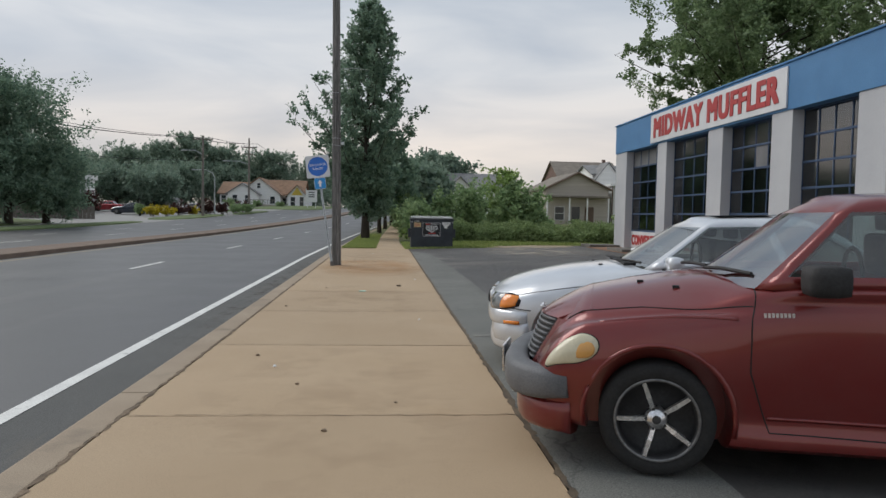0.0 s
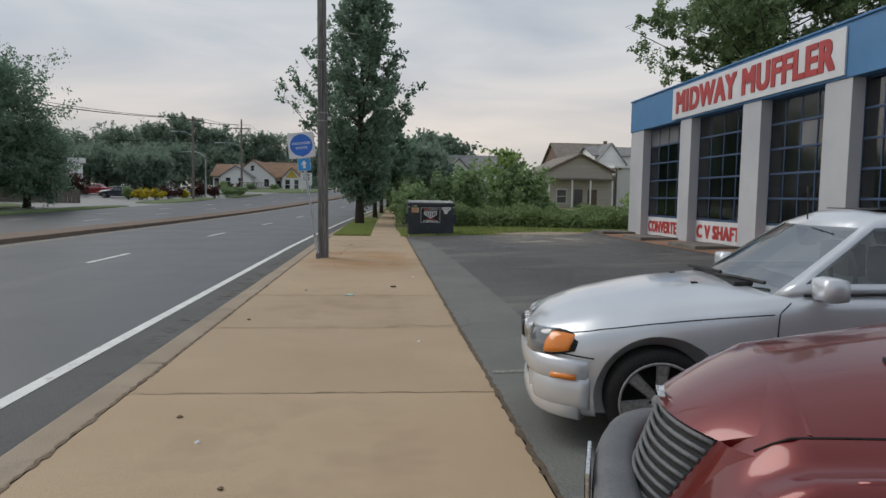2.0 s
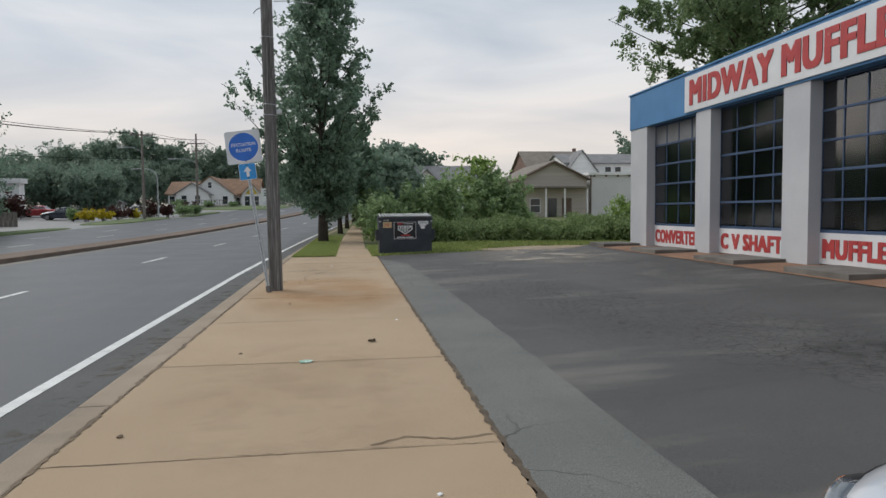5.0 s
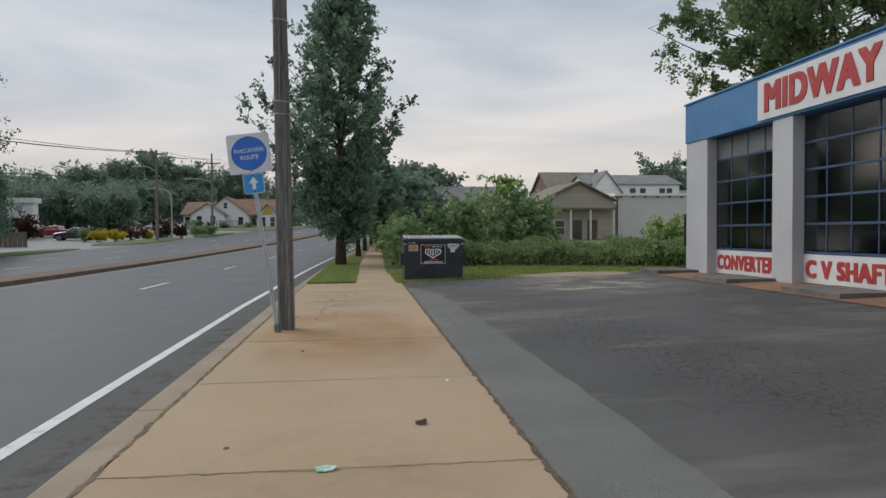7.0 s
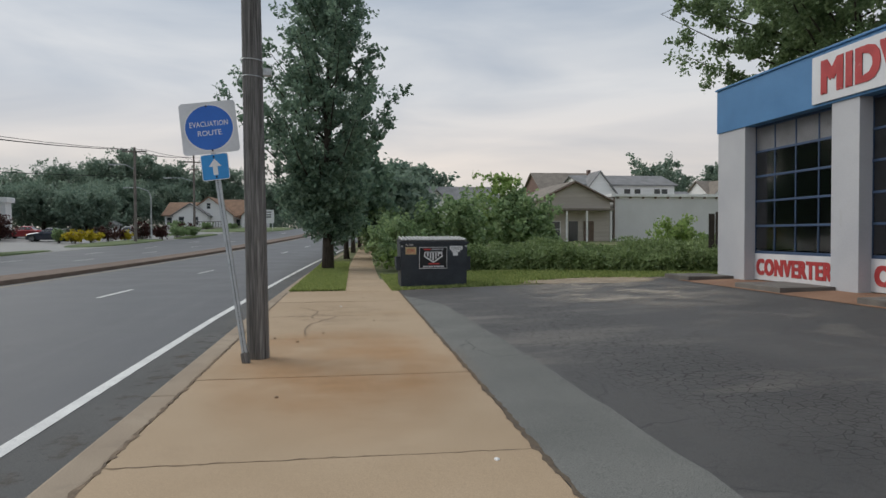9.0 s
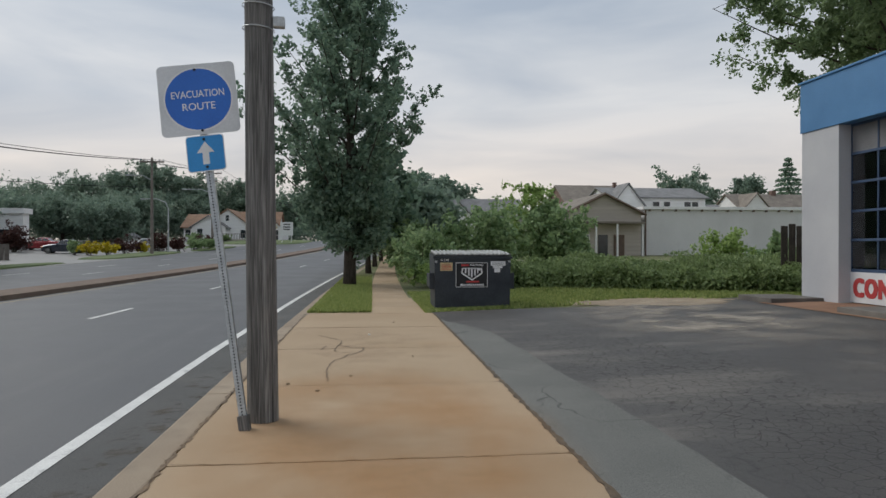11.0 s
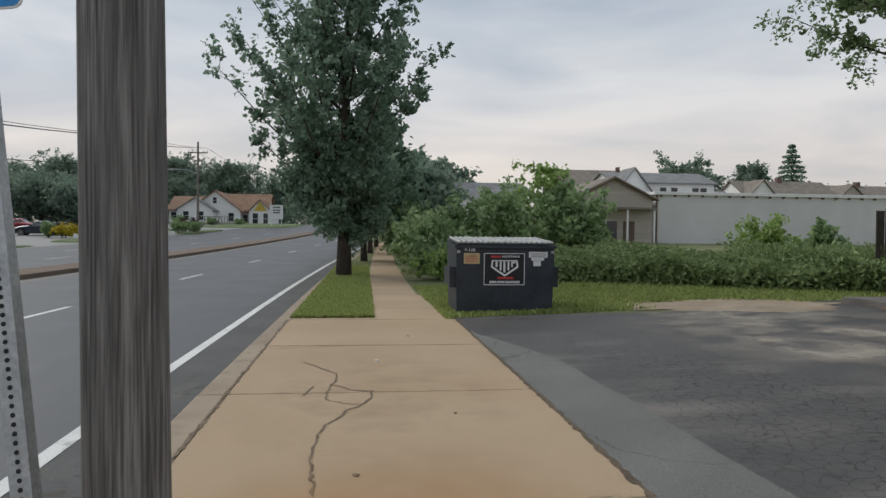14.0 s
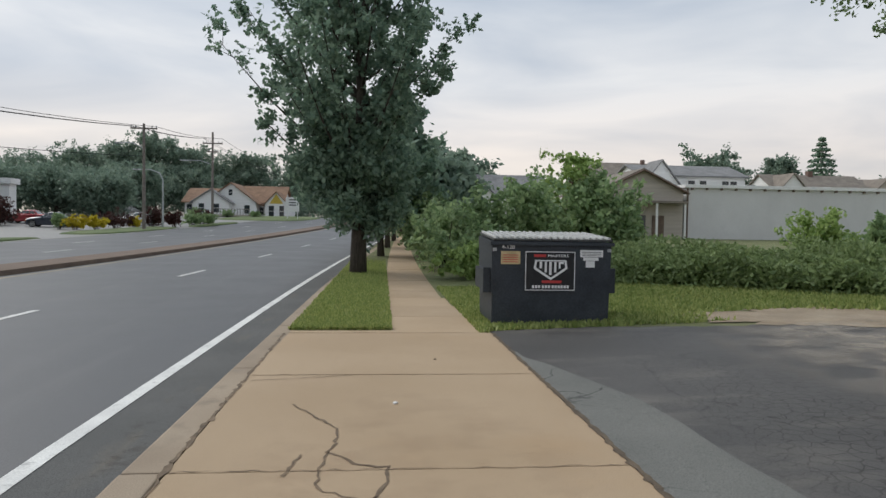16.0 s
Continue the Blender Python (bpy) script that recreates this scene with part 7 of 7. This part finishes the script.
    part("hood_emblem", lathe_bm([(0.0, -0.010), (0.02, -0.008), (0.024, 0.01)], 16, m=Matrix.Translation((0.15, 0, 0.862)) @ Euler((0, 0, radians(-90))).to_matrix().to_4x4()), M_CHROME, t)
    part("emblem_wing", box_bm(0.135, -0.07, 0.860, 0.16, 0.07, 0.868, 0.003), M_CHROME, t, "bright winged badge")
    path = []
    for i in range(25):
        y = -0.80 + 1.60 * i / 24
        u = abs(y) / 0.80
        path.append((-0.01 + 0.13 * u * u + 0.26 * u ** 8, y, 0.49))
    part("front_bumper", sweep_bm(path, 0.085, 0.105, 14, 0.35), M_BUMPER, t, "faded grey plastic bumper", True)
    path = [(0.06 + 0.10 * (abs(y) / 0.77) ** 2 + 0.24 * (abs(y) / 0.77) ** 8, y, 0.30) for y in [-0.77 + 1.54 * i / 20 for i in range(21)]]
    part("lower_bumper", sweep_bm(path, 0.07, 0.10), M_CAR_RED, t, smooth=True)
    plate = box("front_plate", -0.115, -0.17, 0.42, -0.10, 0.17, 0.60, M_CHROME, t, 0.004, "front plate in a bright frame")
    box("plate_face", -0.119, -0.155, 0.435, -0.1155, 0.155, 0.585, M_BLACK, plate)
    for s in (-1, 1):
        lamp = part("headlight", sh.patch(0.395, 3.45, 0.155, 0.36, 2.1, 0.012, 0.022, s, 0.06), M_LENS_OLD, t, "yellowed oval headlight with amber corner", True)
        part("lamp_rim", sh.patch(0.395, 3.45, 0.163, 0.385, 2.1, 0.004, 0.0, s, 0.06), M_SEAM, lamp, smooth=True)
        part("turn_lens", sh.patch(0.465, 3.38, 0.065, 0.19, 2.2, 0.0235, 0.012, s, 0.0), M_AMBER_PALE, lamp, "amber turn lens", True)
        part("hood_gap", sh.seam([(0.36, 5.95), (0.8, 5.95), (1.38, 5.15)], 0.004, s), M_SEAM, t)
        part("door_gap", sh.seam([(1.40, 6.3), (1.39, 5.2), (1.37, 4.2), (1.36, 3.0)], 0.004, s), M_SEAM, t)
        part("door_gap", sh.seam([(1.36, 3.0), (1.46, 1.7), (2.45, 1.6)], 0.004, s), M_SEAM, t)
        part("door_gap", sh.seam([(2.4, 5.6), (2.42, 3.5), (2.45, 1.6)], 0.004, s), M_SEAM, t)
        part("fender_crest", sh.seam([(0.55, 4.25), (0.95, 4.2), (1.3, 4.15)], 0.012, s, -0.006), M_CAR_RED, t, smooth=True)
        part("sill_trim", sh.seam([(1.45, 2.05), (2.4, 2.0), (3.0, 2.0)], 0.012, s, 0.002), M_CAR_RED, t, smooth=True)
        arc = [(0.87 + 0.418 * math.cos(radians(a)), s * 0.852, 0.34 + 0.418 * math.sin(radians(a))) for a in range(-12, 193, 10)]
        part("arch_lip", tube_bm([(x, y * (1 - 0.02 * abs(math.cos(radians(i * 10 - 12)))), z) for i, (x, y, z) in enumerate(arc)], 0.016, 6), M_CAR_RED, t, smooth=True)
        mirror(t, 1.70, s * 0.93, 1.14, M_BLACK, (0.20, 0.25, 0.165), s)
        part("door_handle", tube_bm([(2.2, s * 0.835, 0.95), (2.26, s * 0.86, 0.95), (2.32, s * 0.835, 0.95)], 0.014, 6), M_CAR_RED, t)
        for k in range(8):
            q = sh.at(1.43 + 0.02 * k, 4.5, s)
            box("badge_bar", q.x, q.y - 0.006, q.z - 0.012, q.x + 0.013, q.y + 0.006, q.z + 0.012, M_CHROME, t)
    for x, y in ((0.80, -0.28), (1.0, -0.48)):
        q = sh.at(x, 8 - 8 * abs(y) / 2.9, -1)
        part("washer_jet", box_bm(x - 0.02, q.y - 0.015, q.z - 0.01, x + 0.02, q.y + 0.015, q.z + 0.012, 0.005), M_BLACK, t)
    wiper(t, [(1.20, -0.18, 1.155), (1.27, -0.36, 1.165), (1.40, -0.60, 1.15)])
    wiper(t, [(1.12, 0.40, 1.15), (1.16, 0.15, 1.165), (1.22, -0.10, 1.165)])
    box("dashboard", 1.50, -0.6, 1.0, 1.85, 0.6, 1.10, M_BLACK, t, 0.04)
    part("steering_wheel", lathe_bm([(0.17, -0.014), (0.185, 0.0), (0.17, 0.014), (0.155, 0.0), (0.17, -0.014)], 24, m=Matrix.Translation((2.0, -0.36, 1.12)) @ Euler((0, 0, radians(90))).to_matrix().to_4x4()), M_BLACK, t)
    seats(t, (2.35, 3.15), 0.34, 1.2)
    box("sunroof", 2.35, -0.36, 1.612, 3.0, 0.36, 1.622, M_WINDOW, t, 0.004)
    path = [(4.25 - 0.05 * (abs(y) / 0.78) ** 2 - 0.3 * (abs(y) / 0.78) ** 8, y, 0.54) for y in [-0.78 + 1.56 * i / 20 for i in range(21)]]
    part("rear_bumper", sweep_bm(path, 0.07, 0.12), M_BUMPER, t, smooth=True)
    for s in (-1, 1):
        part("tail_lamp", sh.patch(4.08, 4.4, 0.08, 0.7, 2.5, 0.01, 0.01, s), M_RED, t, "red tail lamp", True)
    return t


COUPE_XS = [0.085, 0.12, 0.16, 0.22, 0.30, 0.38, 0.50, 0.86, 1.15, 1.45, 1.70, 3.1, 3.6, 4.2, 4.5]
COUPE_SEC = [[(0, .24), (.34, .24), (.40, .38), (.42, .50), (.41, .60), (.36, .635), (.30, .67), (.16, .695), (0, .70)],
             [(0, .23), (.46, .23), (.53, .38), (.55, .52), (.535, .64), (.47, .68), (.38, .715), (.2, .74), (0, .75)],
             [(0, .22), (.54, .22), (.61, .38), (.63, .53), (.61, .66), (.54, .705), (.44, .74), (.23, .77), (0, .78)],
             [(0, .21), (.61, .21), (.68, .38), (.70, .54), (.675, .67), (.61, .72), (.49, .765), (.26, .80), (0, .81)],
             [(0, .20), (.66, .20), (.735, .38), (.755, .55), (.73, .68), (.665, .735), (.54, .79), (.29, .83), (0, .845)],
             [(0, .20), (.71, .20), (.785, .38), (.805, .55), (.78, .69), (.715, .75), (.58, .81), (.32, .855), (0, .87)],
             [(0, .20), (.74, .20), (.815, .40), (.838, .56), (.815, .715), (.75, .78), (.62, .845), (.34, .89), (0, .905)],
             [(0, .20), (.77, .20), (.845, .40), (.872, .58), (.858, .775), (.80, .845), (.66, .91), (.36, .955), (0, .965)],
             [(0, .20), (.78, .20), (.85, .40), (.878, .60), (.868, .81), (.81, .88), (.68, .94), (.38, .985), (0, .995)],
             [(0, .20), (.78, .20), (.85, .42), (.88, .62), (.872, .84), (.83, .91), (.72, .965), (.4, 1.0), (0, 1.01)],
             [(0, .20), (.78, .20), (.85, .42), (.88, .62), (.875, .86), (.835, .945), (.72, .985), (.4, .985), (0, .985)],
             [(0, .20), (.78, .20), (.85, .42), (.88, .62), (.875, .88), (.84, .955), (.72, .985), (.4, .985), (0, .985)],
             [(0, .22), (.78, .22), (.86, .44), (.89, .66), (.88, .90), (.83, .97), (.72, 1.0), (.4, 1.0), (0, 1.0)],
             [(0, .28), (.74, .28), (.82, .45), (.84, .64), (.82, .88), (.76, .96), (.64, .99), (.4, 1.0), (0, 1.0)],
             [(0, .34), (.52, .34), (.63, .46), (.67, .60), (.65, .80), (.59, .90), (.48, .94), (.3, .95), (0, .95)]]


def coupe_nose(y):
    """How far back the coupe's nose lies at y."""
    u = abs(y) / 0.8
    return 0.06 + 0.10 * u ** 2 + 0.22 * u ** 7


def coupe_lens(y0, y1, lift, s, low=0.592, high=0.725, n=12):
    """A strip of lens that wraps round the corner of the nose from y0 to y1."""
    bm = bmesh.new()
    rows = []
    for i in range(n + 1):
        u = i / n
        y = y0 + (y1 - y0) * u
        top = high + 0.05 * (y - 0.34)
        bot = low + 0.012 * math.sin(9 * y)
        end = max(0.0, (y - 0.68) / 0.10)
        mid = (top + bot) / 2
        top, bot = mid + (top - mid) * (1 - 0.35 * end ** 2), mid + (bot - mid) * (1 - 0.35 * end ** 2)
        out = Vector((-1, 0, 0)).lerp(Vector((-0.35, 1, 0)), min(1, max(0, (y - 0.45) / 0.36))).normalized()
        row = []
        for k in range(6):
            v = k / 5
            bulge = 0.016 * math.sin(math.pi * v) + 0.012 * math.sin(math.pi * u)
            p = Vector((coupe_nose(y) + 0.05 * v, y - 0.035 * v * max(0.0, (y - 0.5) / 0.3), bot + (top - bot) * v)) + out * (lift + bulge)
            row.append(bm.verts.new((p.x, s * p.y, p.z)))
        rows.append(row)
    for a, b in zip(rows, rows[1:]):
        for k in range(5):
            bm.faces.new((a[k], a[k + 1], b[k + 1], b[k]))
    bmesh.ops.recalc_face_normals(bm, faces=bm.faces)
    r = bmesh.ops.extrude_face_region(bm, geom=list(bm.faces))
    bmesh.ops.translate(bm, vec=(0.05, -s * 0.03, 0), verts=[v for v in r["geom"] if isinstance(v, bmesh.types.BMVert)])
    bmesh.ops.recalc_face_normals(bm, faces=bm.faces)
    return bm


def coupe(m, paint, label, group, detail=True):
    """A low two-door coupe; with detail it carries lamps, grille, badges and seams."""
    t = thing("car", m, label, "car", group)
    sh = Shell(COUPE_XS, COUPE_SEC)
    body = part("body", sh.mesh(72 if detail else 36, 44 if detail else 26), paint, t, smooth=True)
    cut(body, arch_cutters(t, (0.86, 3.585), 0.395, 0.80, 0.5))
    for x in (0.86, 3.585):
        for s in (-1, 1):
            wheel(t, x, s * 0.755, 0.325, 0.245, 0.215, s, 7, M_ALLOY, M_DARK_RIM, 0.07, M_ALLOY, 1.25)
    greenhouse(t, paint, (1.36, 1.98, 2.12), (3.95, 3.30, 3.14), (0.80, 0.63, 0.55), (0.975, 1.36, 1.42), (0.20, 0.12), 0.60)
    for s in (-1, 1):
        lamp = part("headlight", coupe_lens(0.34, 0.68, 0.010, s), M_LENS_CLEAR, t, "clear grey headlight", True)
        part("turn_lens", coupe_lens(0.645, 0.768, 0.011, s, 0.603, 0.714), M_AMBER, lamp, "amber turn lens", True)
        if detail:
            part("lamp_rim", coupe_lens(0.333, 0.785, 0.004, s, 0.586, 0.722), M_SEAM, lamp, smooth=True)
            part("side_marker", sweep_bm([(coupe_nose(y) - 0.01 + 0.02 * max(0, (y - 0.7) / 0.1), s * (y + 0.05), 0.472) for y in (0.70, 0.73, 0.76, 0.785)], 0.012, 0.017, 8), M_AMBER, t, "amber side marker", True)
            part("fender_marker", sh.patch(1.30, 3.3, 0.045, 0.09, 4.0, 0.006, 0.003, s), M_AMBER, t, "amber fender repeater", True)
            part("bumper_gap", sh.seam([(0.22, 3.4), (0.38, 3.3), (0.47, 3.2)], 0.005, s), M_SEAM, t)
            part("hood_gap", sh.seam([(0.34, 4.75), (0.9, 4.35), (1.5, 4.2)], 0.004, s), M_SEAM, t)
            part("door_gap", sh.seam([(1.60, 5.0), (1.53, 4.2), (1.50, 2.8), (1.58, 1.5)], 0.004, s), M_SEAM, t)
            part("door_gap", sh.seam([(2.85, 5.0), (2.87, 3.0), (2.75, 1.5)], 0.004, s), M_SEAM, t)
            part("side_moulding", sh.seam([(1.30, 2.72), (2.2, 2.70), (3.3, 2.72)], 0.016, s, 0.004), paint, t, smooth=True)
            part("belt_trim", tube_bm([(1.68, s * 0.815, 0.975), (2.5, s * 0.82, 0.985), (3.3, s * 0.815, 0.985)], 0.010, 5), M_BLACK, t)
            # kidney grille
            kid = part("grille_frame", sweep_bm([(0.088 + 0.1 * (y - 0.15) ** 2, s * y, 0.65) for y in (0.025, 0.06, 0.11, 0.16, 0.19)], 0.03, 0.07), M_CHROME, t, "chrome kidney grille surround", True)
            part("grille_mesh", sweep_bm([(0.072 + 0.1 * (y - 0.15) ** 2, s * y, 0.65) for y in (0.038, 0.06, 0.11, 0.155, 0.178)], 0.028, 0.057), M_BLACK, kid, smooth=True)
            for k in range(9):
                y = 0.045 + 0.0155 * k
                part("grille_bar", tube_bm([(0.044, s * y, 0.605), (0.042, s * y, 0.65), (0.048, s * y, 0.695)], 0.004, 4), M_BUMPER, kid)
        mirror(t, 1.76, s * 0.965, 1.03, paint, (0.14, 0.23, 0.14), s)
        part("tail_lamp", sh.patch(4.3, 4.2, 0.1, 0.6, 3.0, 0.008, 0.008, s), M_RED, t, "red tail lamp", True)
    if detail:
        path = []
        for i in range(29):
            y = -0.80 + 1.60 * i / 28
            path.append((coupe_nose(y) + 0.04 + 0.02 * (abs(y) / 0.8) ** 9, y * 1.015, 0.51))
        part("front_bumper", sweep_bm(path, 0.065, 0.082, 14, 0.25), paint, t, "rounded silver bumper", True)
        low = [(coupe_nose(y) + 0.055, y, 0.265) for y in [-0.78 + 1.56 * i / 24 for i in range(25)]]
        part("front_spoiler", sweep_bm(low, 0.06, 0.07), paint, t, smooth=True)
        mid = [(coupe_nose(y) + 0.045, y, 0.38) for y in [-0.64 + 1.28 * i / 20 for i in range(21)]]
        part("air_intake", sweep_bm(mid, 0.03, 0.05), M_BLACK, t, "dark lower air intake", True)
        corner = [[(coupe_nose(y) + 0.045 + 0.02 * (y / 0.8) ** 9, f * y * 1.012, 0.37) for y in [0.52 + 0.28 * i / 12 for i in range(13)]] for f in (-1, 1)]
        for c in corner:
            part("bumper_corner", sweep_bm(c, 0.062, 0.105, 12), paint, t, smooth=True)
        part("hood_badge", lathe_bm([(0.0, -0.012), (0.035, -0.010), (0.040, 0.004)], 24, m=Matrix.Translation((0.125, 0, 0.765)) @ Euler((radians(-55), 0, radians(-90))).to_matrix().to_4x4()), M_CHROME, t, "round bright badge")
        for y in (-0.32, 0.32):
            part("washer_jet", box_bm(1.16, y - 0.02, 0.985, 1.20, y + 0.02, 1.0, 0.005), M_BLACK, t)
        box("cowl", 1.38, -0.5, 0.99, 1.50, 0.5, 1.02, M_BLACK, t, 0.012, "black cowl panel")
        wiper(t, [(1.36, -0.2, 1.035), (1.43, -0.42, 1.04), (1.52, -0.64, 1.03)])
        wiper(t, [(1.34, 0.45, 1.035), (1.37, 0.15, 1.045), (1.41, -0.12, 1.045)])
        part("aerial", tube_bm([(1.98, -0.1, 1.40), (1.98, -0.1, 1.62)], 0.005, 5), M_BLACK, t)
        box("sunroof", 2.3, -0.36, 1.463, 2.85, 0.36, 1.47, M_WINDOW, t, 0.003)
        part("steering_wheel", lathe_bm([(0.17, -0.014), (0.185, 0.0), (0.17, 0.014), (0.155, 0.0), (0.17, -0.014)], 24, m=Matrix.Translation((2.1, -0.36, 1.06)) @ Euler((0, 0, radians(90))).to_matrix().to_4x4()), M_BLACK, t)
    box("dashboard", 1.62, -0.62, 0.93, 1.9, 0.62, 1.01, M_BLACK, t, 0.03)
    seats(t, (2.35, 2.95), 0.36, 1.06)
    return t


retro_wagon()
coupe(Matrix.Translation((1.84, 5.52, lot_z(2.0))) @ Matrix.Rotation(radians(-11.0), 4, 'Z') @ Matrix.Rotation(radians(-1.8), 4, 'Y') @ Matrix.Translation((-0.86, 0.81, 0)), M_CAR_SILVER, "silver two-door coupe with alloy wheels parked at the garage", "parked cars at the garage")
FAR_Z = ROAD_Z + 0.012
for mx, my, rz, mat, lab in ((-40.5, 97.0, 0, M_CAR_RED2, "dark red saloon parked across the road"), (-34.6, 89.0, 6, M_CAR_NAVY, "dark blue saloon parked across the road"),
                             (-28.6, 95.0, 20, M_CAR_WHITE, "white saloon parked behind the yellow shrubs")):
    coupe(Matrix.Translation((mx, my, FAR_Z + rise(my))) @ Matrix.Rotation(radians(rz), 4, 'Z'), mat, lab, "cars across the road", False)
